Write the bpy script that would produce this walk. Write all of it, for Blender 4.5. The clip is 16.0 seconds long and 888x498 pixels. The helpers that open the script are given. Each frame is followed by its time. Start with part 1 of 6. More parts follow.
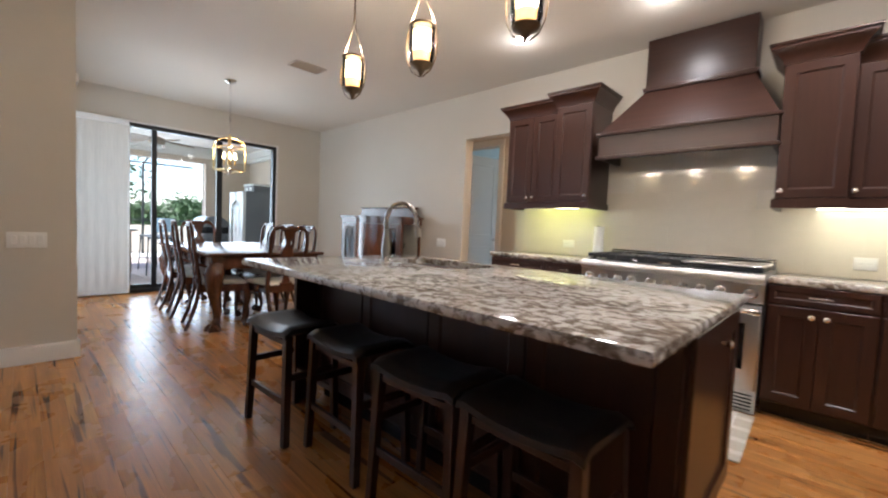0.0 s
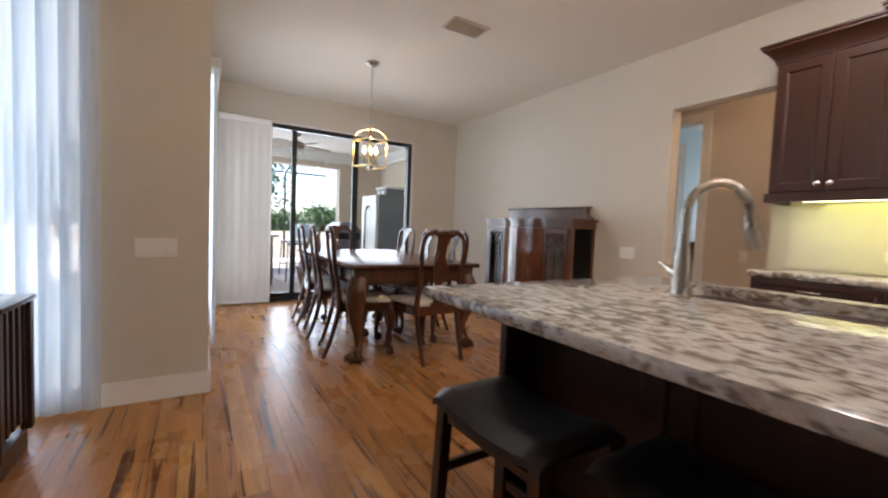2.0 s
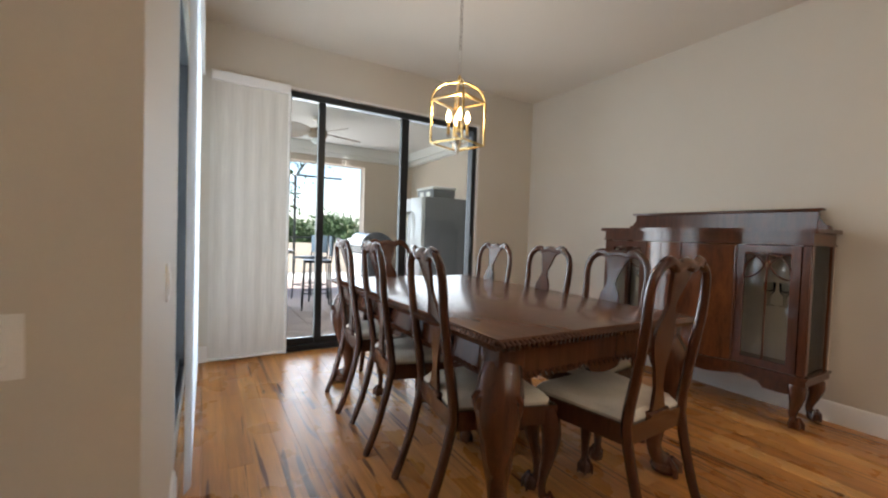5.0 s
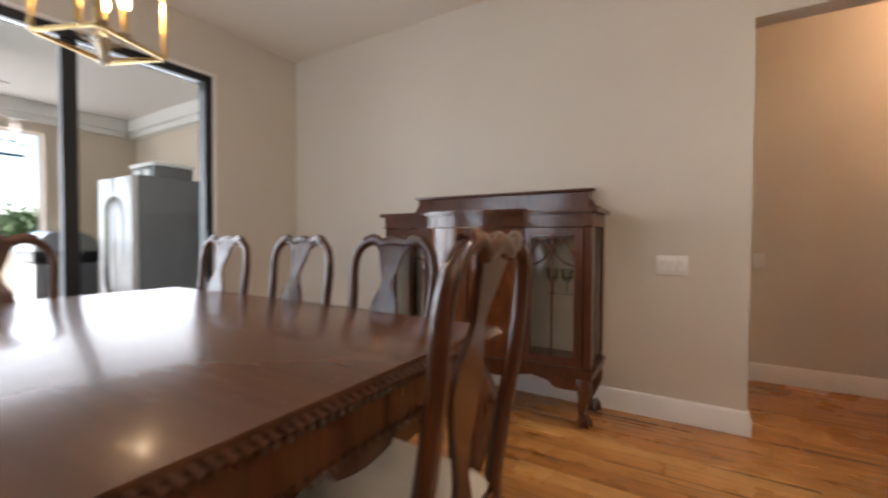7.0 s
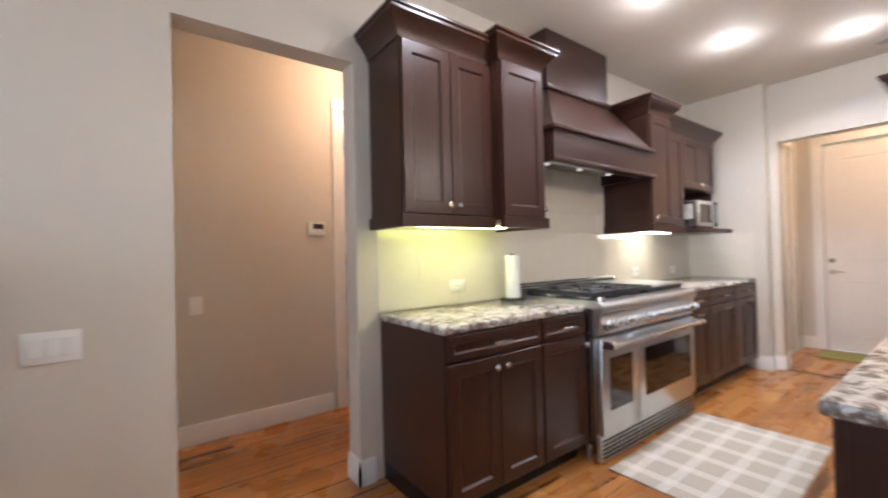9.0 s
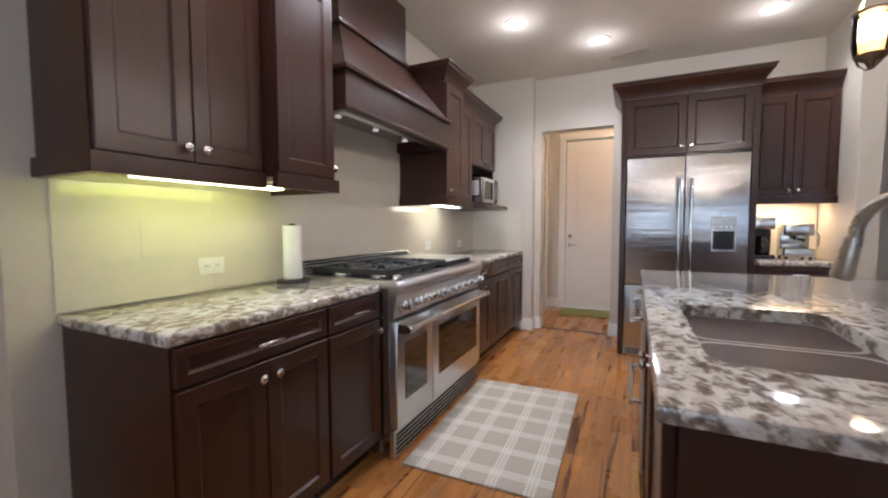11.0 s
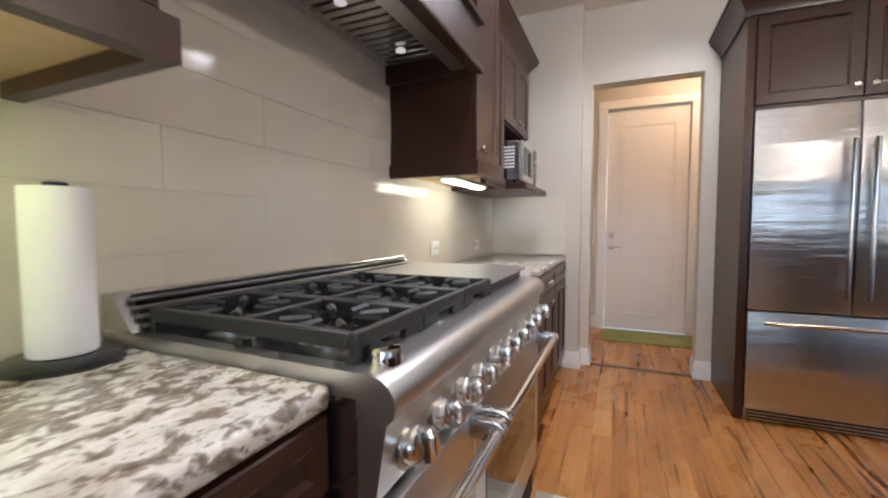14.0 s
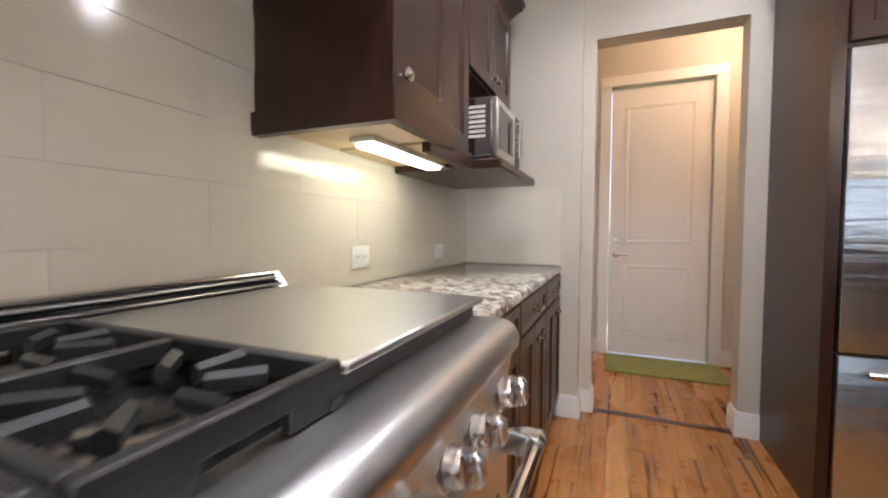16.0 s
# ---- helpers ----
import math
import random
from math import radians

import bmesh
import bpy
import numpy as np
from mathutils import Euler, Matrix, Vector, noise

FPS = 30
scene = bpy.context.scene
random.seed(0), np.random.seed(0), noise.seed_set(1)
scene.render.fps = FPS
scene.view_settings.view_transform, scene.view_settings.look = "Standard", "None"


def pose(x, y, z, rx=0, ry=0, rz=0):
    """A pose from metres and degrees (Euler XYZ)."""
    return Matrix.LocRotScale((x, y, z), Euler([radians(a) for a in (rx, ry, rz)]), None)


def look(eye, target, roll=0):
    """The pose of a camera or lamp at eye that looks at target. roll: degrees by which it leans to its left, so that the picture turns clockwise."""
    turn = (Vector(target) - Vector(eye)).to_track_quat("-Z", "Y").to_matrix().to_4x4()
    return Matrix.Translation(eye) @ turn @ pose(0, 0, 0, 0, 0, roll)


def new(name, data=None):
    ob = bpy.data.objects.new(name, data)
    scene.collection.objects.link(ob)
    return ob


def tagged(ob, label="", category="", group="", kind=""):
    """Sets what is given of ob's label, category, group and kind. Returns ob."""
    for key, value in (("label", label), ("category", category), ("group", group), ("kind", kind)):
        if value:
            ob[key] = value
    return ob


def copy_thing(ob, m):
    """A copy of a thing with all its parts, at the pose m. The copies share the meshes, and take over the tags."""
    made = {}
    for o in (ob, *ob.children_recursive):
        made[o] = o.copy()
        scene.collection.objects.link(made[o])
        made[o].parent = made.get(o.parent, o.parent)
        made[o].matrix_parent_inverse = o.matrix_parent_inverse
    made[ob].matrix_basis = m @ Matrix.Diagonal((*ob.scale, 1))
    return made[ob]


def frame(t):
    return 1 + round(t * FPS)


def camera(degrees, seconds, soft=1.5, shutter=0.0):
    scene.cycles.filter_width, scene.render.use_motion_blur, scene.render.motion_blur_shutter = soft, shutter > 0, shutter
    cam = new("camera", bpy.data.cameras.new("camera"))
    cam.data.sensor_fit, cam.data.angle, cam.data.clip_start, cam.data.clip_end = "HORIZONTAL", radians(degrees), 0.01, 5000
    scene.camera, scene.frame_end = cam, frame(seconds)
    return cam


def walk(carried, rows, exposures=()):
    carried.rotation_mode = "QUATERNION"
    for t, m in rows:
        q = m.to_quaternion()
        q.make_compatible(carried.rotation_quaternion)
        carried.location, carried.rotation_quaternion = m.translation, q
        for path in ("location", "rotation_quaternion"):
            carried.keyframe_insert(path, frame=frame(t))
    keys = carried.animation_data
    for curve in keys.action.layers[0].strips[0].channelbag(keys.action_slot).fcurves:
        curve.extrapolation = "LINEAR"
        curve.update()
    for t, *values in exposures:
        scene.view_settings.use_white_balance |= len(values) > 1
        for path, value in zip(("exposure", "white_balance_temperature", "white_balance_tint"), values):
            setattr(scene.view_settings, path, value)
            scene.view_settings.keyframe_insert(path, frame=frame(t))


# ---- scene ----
cam = camera(95.3, 16.0, soft=2.1, shutter=0.4)
PATH = [
    (0, (0.506, 0.377, 1.148), (-0.875, 1.819, 1.039), 2.5),
    (0.5, (0.221, 0.474, 1.096), (-1.23, 1.843, 0.967), 2.3),
    (1, (-0.093, 0.555, 1.087), (-1.638, 1.818, 0.94), 2.2),
    (1.5, (-0.44, 0.586, 1.092), (-2.074, 1.732, 0.966), 2.2),
    (2, (-0.788, 0.628, 1.105), (-2.501, 1.657, 1.003), 2.3),
    (2.5, (-1.13, 0.647, 1.096), (-2.889, 1.595, 1.011), 2.3),
    (3, (-1.455, 0.655, 1.118), (-3.233, 1.568, 1.031), 2.4),
    (3.2, (-1.586, 0.655, 1.116), (-3.365, 1.566, 1.033), 2.5),
    (5.3, (-2.906, 0.845, 1.139), (-4.593, 1.917, 1.079), 1.7),
    (5.5, (-2.99, 0.914, 1.131), (-4.645, 2.036, 1.071), 1.6),
    (6, (-3.156, 1.095, 1.108), (-4.688, 2.379, 1.044), 1.3),
    (6.5, (-3.266, 1.282, 1.087), (-4.593, 2.777, 1.015), 0.9),
    (7, (-3.283, 1.588, 1.073), (-4.313, 3.301, 1.029), 0.3),
    (7.5, (-3.242, 1.863, 1.16), (-3.789, 3.786, 1.124), -0.8),
    (8, (-3.207, 2.088, 1.209), (-3.123, 4.086, 1.218), -1.3),
    (8.5, (-3.132, 2.236, 1.225), (-2.445, 4.114, 1.258), -1.4),
    (9, (-3.084, 2.311, 1.234), (-1.895, 3.919, 1.258), -1.4),
    (9.5, (-3.054, 2.322, 1.245), (-1.527, 3.614, 1.239), -1.0),
    (10, (-3.017, 2.351, 1.239), (-1.31, 3.392, 1.196), -0.6),
    (10.2, (-2.984, 2.372, 1.225), (-1.239, 3.347, 1.168), -0.5),
    (12.3, (-2.175, 3.009, 1.206), (-0.349, 3.814, 1.066), 0.0),
    (12.5, (-2.118, 3.053, 1.185), (-0.294, 3.863, 1.057), -0.0),
    (13, (-1.908, 3.173, 1.169), (-0.08, 3.976, 1.062), -0.1),
    (13.5, (-1.695, 3.269, 1.158), (0.135, 4.068, 1.055), -0.1),
    (14, (-1.486, 3.342, 1.148), (0.346, 4.136, 1.036), -0.1),
    (14.5, (-1.279, 3.394, 1.114), (0.553, 4.186, 0.984), -0.0),
    (15, (-1.062, 3.411, 1.106), (0.77, 4.203, 0.975), 0.1),
    (15.5, (-0.843, 3.423, 1.095), (0.992, 4.21, 0.982), 0.1),
    (16, (-0.629, 3.445, 1.12), (1.214, 4.217, 1.032), 0.2),
]
EXPOSURES = [(0.0, 1.78, 5900, 14), (1.0, 1.84, 5950, 14), (1.5, 1.80, 6050, 16), (3.0, 1.56, 6550, 19), (5.5, 1.56, 6450, 14), (7.0, 1.74, 6600, 20), (8.0, 2.08, 5950, 20), (8.5, 2.12, 5750, 18), (10.0, 1.68, 5600, 16), (12.5, 1.48, 5650, 17), (14.5, 1.62, 5700, 16), (16.0, 1.62, 5800, 16)]
walk(cam, [(t, look(eye, target, roll)) for t, eye, target, roll in PATH], EXPOSURES)

# ---- world ----
world = bpy.data.worlds.new("sky")
scene.world = world
world.use_nodes = True
_nt = world.node_tree
_sky = _nt.nodes.new("ShaderNodeTexSky")
_sky.sky_type = "NISHITA"
_sky.sun_disc = False
_sky.sun_elevation, _sky.sun_rotation = radians(58), radians(150)
_nt.links.new(_sky.outputs["Color"], _nt.nodes["Background"].inputs["Color"])
_nt.nodes["Background"].inputs["Strength"].default_value = 0.15


DIM = 0.42


def lamp(name, kind, energy, m, color=(1, 1, 1), **more):
    d = bpy.data.lights.new(name, kind)
    d.energy, d.color = energy * (1.0 if kind == "SUN" else DIM), color
    if kind == "AREA":
        d.shape, d.size, d.size_y = "RECTANGLE", more["size"], more["size_y"]
    elif kind == "SUN":
        d.angle = more["angle"]
    elif kind == "SPOT":
        d.spot_size, d.spot_blend, d.shadow_soft_size = more["spot"], 0.6, more["soft"]
    else:
        d.shadow_soft_size = more["soft"]
    ob = new(name, d)
    ob.matrix_world = m
    return ob


SUN_DIR = Vector((0.5 * math.cos(radians(58)), -0.87 * math.cos(radians(58)), math.sin(radians(58))))
lamp("sun", "SUN", 3.8, look(SUN_DIR * 30, (0, 0, 0)), (1, 0.95, 0.87), angle=radians(0.5))

N, W, S_DIN, PIER, CEIL, E_WALL = 4.35, -6.70, 0.67, -3.735, 2.85, 2.01
WARM, NEUTRAL, COOL = (1, 0.72, 0.42), (1, 0.95, 0.88), (0.86, 0.93, 1.0)
# daylight that comes in by the large glazed openings
lamp("sky_light_lanai", "AREA", 62, look((-10.25, 1.4, 1.3), (0, 1.9, 1.2)), COOL, size=3.7, size_y=2.1)
lamp("sky_light_dining", "AREA", 38, look((W - 0.20, 2.48, 1.25), (0, 2.48, 1.15)), COOL, size=2.0, size_y=2.2)
lamp("sky_light_living", "AREA", 130, look((PIER - 0.30, -1.6, 1.25), (0, -1.6, 1.1)), COOL, size=3.3, size_y=2.2)
lamp("sky_light_side", "AREA", 62, look((-5.7, S_DIN - 0.35, 1.25), (-5.7, 4, 1.1)), COOL, size=1.6, size_y=2.2)

# added lamp in an unseen bedroom opening, to brighten that room
lamp("bedroom_fill", "AREA", 24, look((-3.2, 9.05, 1.6), (-3.2, 6, 1.4)), COOL, size=1.5, size_y=1.3)

# ---- materials ----


class Nodes:
    """A principled material with a short way to add nodes."""

    def __init__(self, name, rough=0.5, metal=0.0, spec=0.5, coat=0.0):
        self.mat = bpy.data.materials.new(name)
        self.mat.use_nodes = True
        self.t = self.mat.node_tree
        self.b = self.t.nodes["Principled BSDF"]
        self.set("Roughness", rough), self.set("Metallic", metal)
        self.set("Specular IOR Level", spec), self.set("Coat Weight", coat)
        self.set("Coat Roughness", 0.08)

    def set(self, key, value):
        self.b.inputs[key].default_value = value

    def node(self, kind, **props):
        n = self.t.nodes.new(kind)
        for k, v in props.items():
            n.inputs[k.replace("_", " ")].default_value = v
        return n

    def link(self, a, b):
        self.t.links.new(a, b)

    def coords(self, scale=(1, 1, 1), shift=None):
        c = self.node("ShaderNodeTexCoord")
        m = self.node("ShaderNodeMapping")
        m.inputs["Scale"].default_value = scale
        self.link(c.outputs["Object"], m.inputs["Vector"])
        if shift is not None:
            self.link(shift, m.inputs["Location"])
        return m.outputs["Vector"]

    def noise(self, vec, scale, detail=3.0, rough=0.5, distort=0.0):
        n = self.node("ShaderNodeTexNoise", Scale=scale, Detail=detail, Roughness=rough, Distortion=distort)
        self.link(vec, n.inputs["Vector"])
        return n.outputs["Fac"]

    def ramp(self, fac, stops):
        r = self.node("ShaderNodeValToRGB")
        e = r.color_ramp.elements
        while len(e) < len(stops):
            e.new(0.5)
        for k, (p, c) in zip(e, stops):
            k.position, k.color = p, (*c, 1) if len(c) == 3 else c
        self.link(fac, r.inputs["Fac"])
        return r.outputs["Color"]

    def mix(self, fac, a, b, mode="MIX"):
        m = self.node("ShaderNodeMix")
        m.data_type, m.blend_type = "RGBA", mode
        for sock, v in ((m.inputs[0], fac), (m.inputs[6], a), (m.inputs[7], b)):
            if isinstance(v, (tuple, float, int)):
                sock.default_value = v if not isinstance(v, tuple) else (*v, 1)
            else:
                self.link(v, sock)
        return m.outputs[2]

    def math(self, op, a, b=0.0):
        m = self.node("ShaderNodeMath")
        m.operation = op
        for sock, v in ((m.inputs[0], a), (m.inputs[1], b)):
            if isinstance(v, (float, int)):
                sock.default_value = v
            else:
                self.link(v, sock)
        return m.outputs[0]

    def bump(self, height, strength=0.2, dist=0.002):
        b = self.node("ShaderNodeBump", Strength=strength, Distance=dist)
        self.link(height, b.inputs["Height"])
        self.link(b.outputs["Normal"], self.b.inputs["Normal"])

    def color(self, sock):
        self.link(sock, self.b.inputs["Base Color"])

    def rough(self, fac, lo, hi):
        m = self.node("ShaderNodeMapRange", To_Min=lo, To_Max=hi)
        self.link(fac, m.inputs["Value"])
        self.link(m.outputs["Result"], self.b.inputs["Roughness"])


def shade(c, k):
    return tuple(min(1.0, v * k) for v in c)


def plain(name, c, rough=0.5, metal=0.0, vary=0.12, scale=6.0, fine=90.0, bump=0.05, spec=0.5, coat=0.0):
    """A surface with broad and fine variation of its colour, gloss and relief."""
    n = Nodes(name, rough, metal, spec, coat)
    v = n.coords()
    broad, small = n.noise(v, scale, 4), n.noise(v, fine, 3)
    f = n.math("ADD", n.math("MULTIPLY", broad, 0.7), n.math("MULTIPLY", small, 0.3))
    n.color(n.ramp(f, [(0.3, shade(c, 1 - vary)), (0.7, shade(c, 1 + vary))]))
    n.rough(broad, max(0.02, rough * 0.8), min(1, rough * 1.2))
    if bump:
        n.bump(small, bump, 0.003)
    return n.mat


def wood(name, dark, light, rough, along=(1, 14, 14), scale=3.0, coat=0.0, bump=0.05, spec=0.5):
    n = Nodes(name, rough, 0, spec, coat)
    info = n.node("ShaderNodeObjectInfo")
    shift = n.node("ShaderNodeCombineXYZ")
    r = n.math("MULTIPLY", info.outputs["Random"], 40.0)
    for k in "XYZ":
        n.link(r, shift.inputs[k])
    v = n.coords(along, shift.outputs[0])
    grain = n.noise(v, scale, 6, 0.6, 0.6)
    fine = n.noise(v, scale * 7, 4, 0.6)
    f = n.math("ADD", n.math("MULTIPLY", grain, 0.75), n.math("MULTIPLY", fine, 0.25))
    n.color(n.ramp(f, [(0.28, dark), (0.72, light)]))
    n.rough(fine, rough * 0.85, rough * 1.2)
    n.bump(fine, bump, 0.001)
    return n.mat


def floor_material():
    n = Nodes("tiger_wood_floor", 0.3, 0, 0.45)
    info, geo = n.node("ShaderNodeObjectInfo"), n.node("ShaderNodeNewGeometry")
    r = n.math("FRACT", n.math("ADD", info.outputs["Random"], geo.outputs["Random Per Island"]))
    shift = n.node("ShaderNodeCombineXYZ")
    for k, q in zip("XYZ", (37.0, 91.0, 53.0)):
        n.link(n.math("MULTIPLY", r, q), shift.inputs[k])
    v = n.coords((0.9, 20, 1), shift.outputs[0])
    streak = n.noise(n.coords((0.62, 15, 1), shift.outputs[0]), 1.5, 3, 0.5, 0.7)
    strip = n.noise(v, 1.1, 3, 0.5, 0.3)
    fine = n.noise(n.coords((2, 60, 1), shift.outputs[0]), 3.0, 4, 0.6)
    base = n.ramp(r, [(0.0, (0.35, 0.148, 0.040)), (0.35, (0.45, 0.205, 0.056)), (0.75, (0.40, 0.172, 0.047)), (0.93, (0.49, 0.238, 0.070)), (1.0, (0.57, 0.31, 0.10))])
    dark = n.ramp(streak, [(0.585, (1, 1, 1)), (0.645, (0.25, 0.18, 0.14))])
    band = n.ramp(strip, [(0.35, (0.82, 0.79, 0.75)), (0.65, (1.14, 1.14, 1.12))])
    tone = n.ramp(fine, [(0.3, (0.80, 0.78, 0.75)), (0.7, (1.12, 1.1, 1.08))])
    n.color(n.mix(1.0, n.mix(1.0, n.mix(1.0, base, band, "MULTIPLY"), dark, "MULTIPLY"), tone, "MULTIPLY"))
    n.rough(n.noise(n.coords((1, 1, 1)), 2.5, 4), 0.20, 0.36)
    n.bump(fine, 0.06, 0.001)
    return n.mat


def granite_material():
    n = Nodes("granite", 0.10, 0, 0.5)
    v = n.coords((1.0, 1.22, 1.2))
    warp = n.noise(v, 3.0, 3, 0.5, 0.4)
    cloud = n.noise(v, 6.5, 5, 0.62, 1.2)
    patch = n.noise(n.coords((1.2, 1.5, 1.5)), 19.0, 4, 0.62, 0.5)
    speck = n.noise(v, 70.0, 3, 0.7)
    base = n.ramp(cloud, [(0.30, (0.33, 0.28, 0.23)), (0.45, (0.53, 0.49, 0.44)), (0.58, (0.66, 0.64, 0.60)), (0.75, (0.40, 0.33, 0.26))])
    mask = n.math("ADD", n.math("MULTIPLY", patch, 0.75), n.math("MULTIPLY", warp, 0.25))
    brown = n.ramp(mask, [(0.482, (0, 0, 0)), (0.53, (0.70, 0.70, 0.70)), (0.63, (0.96, 0.96, 0.96))])
    c = n.mix(brown, base, (0.125, 0.088, 0.058))
    sp = n.ramp(speck, [(0.60, (0, 0, 0)), (0.68, (0.8, 0.8, 0.8))])
    c = n.mix(sp, c, (0.10, 0.085, 0.075))
    n.color(n.mix(n.ramp(speck, [(0.30, (0.7, 0.7, 0.7)), (0.38, (0, 0, 0))]), c, (0.80, 0.78, 0.75)))
    n.rough(cloud, 0.05, 0.14)
    return n.mat


def steel_material(name, c, lo, hi, along=(1, 1, 60), wave=(1, 1, 1), dent=0.12):
    n = Nodes(name, 0.25, 1.0)
    v = n.coords(along)
    brush = n.noise(v, 12.0, 3, 0.6)
    broad = n.noise(n.coords(), 2.5, 3)
    n.color(n.ramp(brush, [(0.3, shade(c, 0.92)), (0.7, shade(c, 1.06))]))
    n.rough(n.math("ADD", n.math("MULTIPLY", brush, 0.5), n.math("MULTIPLY", broad, 0.5)), lo, hi)
    n.bump(n.noise(n.coords(wave), 4.0, 2), dent, 0.006)
    return n.mat


def glass_material(name, rough=0.0, tint=(1, 1, 1)):
    n = Nodes(name, rough)
    n.set("Transmission Weight", 1.0)
    n.set("Base Color", (*tint, 1))
    n.set("IOR", 1.45)
    return n.mat


def pane_material(name="window_pane", gloss=0.07):
    """Thin clear glass: mostly open, with a faint mirror."""
    n = Nodes(name)
    t, out = n.t, n.t.nodes["Material Output"]
    clear, shine, mix = n.node("ShaderNodeBsdfTransparent"), n.node("ShaderNodeBsdfGlossy"), n.node("ShaderNodeMixShader")
    shine.inputs["Roughness"].default_value = 0.0
    clear.inputs["Color"].default_value = (0.93, 0.96, 0.96, 1)
    fres = n.node("ShaderNodeFresnel", IOR=1.4)
    n.link(fres.outputs[0], mix.inputs[0])
    n.link(clear.outputs[0], mix.inputs[1]), n.link(shine.outputs[0], mix.inputs[2])
    n.link(mix.outputs[0], out.inputs["Surface"])
    return n.mat


def sheer_material(name, c, open_part, through_part=0.5):
    n = Nodes(name, 0.9)
    out = n.t.nodes["Material Output"]
    d, tr, cl = n.node("ShaderNodeBsdfDiffuse"), n.node("ShaderNodeBsdfTranslucent"), n.node("ShaderNodeBsdfTransparent")
    weave = n.ramp(n.noise(n.coords((1, 1, 0.06)), 60.0, 3), [(0.3, shade(c, 0.9)), (0.7, c)])
    n.link(weave, d.inputs["Color"]), n.link(weave, tr.inputs["Color"])
    a, b = n.node("ShaderNodeMixShader"), n.node("ShaderNodeMixShader")
    a.inputs[0].default_value, b.inputs[0].default_value = through_part, open_part
    n.link(d.outputs[0], a.inputs[1]), n.link(tr.outputs[0], a.inputs[2])
    n.link(a.outputs[0], b.inputs[1]), n.link(cl.outputs[0], b.inputs[2])
    n.link(b.outputs[0], out.inputs["Surface"])
    return n.mat


def glow_material(name, c, strength):
    n = Nodes(name, 0.4)
    n.set("Base Color", (*c, 1))
    n.set("Emission Color", (*c, 1))
    n.set("Emission Strength", strength)
    return n.mat


M_WALL = plain("beige_wall_paint", (0.61, 0.563, 0.482), 0.6, vary=0.03, scale=1.5, fine=160, bump=0.12)
M_CEIL = plain("ceiling_paint", (0.71, 0.655, 0.565), 0.75, vary=0.03, scale=1.2, fine=120, bump=0.2)
M_TRIM = plain("white_trim_paint", (0.78, 0.76, 0.72), 0.35, vary=0.03, scale=3, bump=0.03)
M_DOORW = plain("white_door_paint", (0.78, 0.74, 0.69), 0.4, vary=0.03, scale=2, bump=0.04)
M_CAB = wood("espresso_cabinet", (0.031, 0.0118, 0.0074), (0.047, 0.0175, 0.0108), 0.30, (14, 14, 1), 2.5, 0.0, 0.015, 0.46)
M_HOOD = wood("espresso_hood", (0.028, 0.012, 0.008), (0.050, 0.021, 0.014), 0.32, (1, 14, 14), 2.5, 0.0, 0.015)
M_MAHOG = wood("mahogany", (0.046, 0.017, 0.009), (0.128, 0.044, 0.020), 0.20, (14, 14, 1.2), 2.0, 0.3)
M_TABLE = wood("mahogany_top", (0.110, 0.043, 0.020), (0.155, 0.060, 0.027), 0.25, (1, 16, 16), 2.0, 0.25, 0.012)
M_CHAIR = wood("dark_chair_wood", (0.038, 0.014, 0.008), (0.100, 0.034, 0.017), 0.2, (10, 10, 1.5), 2.0, 0.4)
M_STOOL = wood("dark_stool_wood", (0.020, 0.009, 0.007), (0.050, 0.018, 0.012), 0.3, (12, 12, 1.5), 2.0, 0.2)
M_LEATHER = plain("black_leather", (0.012, 0.011, 0.012), 0.38, vary=0.3, scale=8, fine=220, bump=0.25)
M_FLOOR = floor_material()
M_GRANITE = granite_material()
M_STEEL = steel_material("brushed_steel", (0.55, 0.545, 0.53), 0.16, 0.30)
M_STEELX = steel_material("brushed_steel_along", (0.64, 0.64, 0.64), 0.24, 0.38, (1, 60, 60))
M_FRIDGE = steel_material("fridge_steel", (0.54, 0.545, 0.55), 0.27, 0.33, (1, 60, 1), (0.5, 0.5, 4.5), 0.8)
_t = M_FRIDGE.node_tree.nodes.new("ShaderNodeTangent")
_t.direction_type, _t.axis = "RADIAL", "Z"
M_FRIDGE.node_tree.links.new(_t.outputs[0], M_FRIDGE.node_tree.nodes["Principled BSDF"].inputs["Tangent"])
M_FRIDGE.node_tree.nodes["Principled BSDF"].inputs["Anisotropic"].default_value = 0.95
M_CHROME = plain("polished_chrome", (0.78, 0.77, 0.75), 0.10, 1.0, vary=0.03, bump=0)
M_NICKEL = plain("brushed_nickel", (0.50, 0.46, 0.41), 0.28, 1.0, vary=0.05, bump=0.02)
M_IRON = plain("cast_iron", (0.018, 0.019, 0.021), 0.40, 0.0, vary=0.25, scale=20, fine=300, bump=0.3)
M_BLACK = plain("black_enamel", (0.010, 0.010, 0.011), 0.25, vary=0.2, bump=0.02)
M_OVENGLASS = plain("oven_glass", (0.012, 0.010, 0.009), 0.05, vary=0.1, bump=0, spec=0.8)
M_BRONZE = plain("dark_bronze_frame", (0.022, 0.025, 0.027), 0.4, 0.3, vary=0.15, bump=0.05)
M_BRASS = plain("brushed_brass", (0.66, 0.47, 0.20), 0.28, 1.0, vary=0.08, bump=0.02)
M_PENDANT = plain("aged_bronze", (0.16, 0.115, 0.07), 0.4, 0.8, vary=0.25, bump=0.08)
M_PLATE = plain("white_plastic", (0.80, 0.79, 0.75), 0.35, vary=0.02, bump=0)
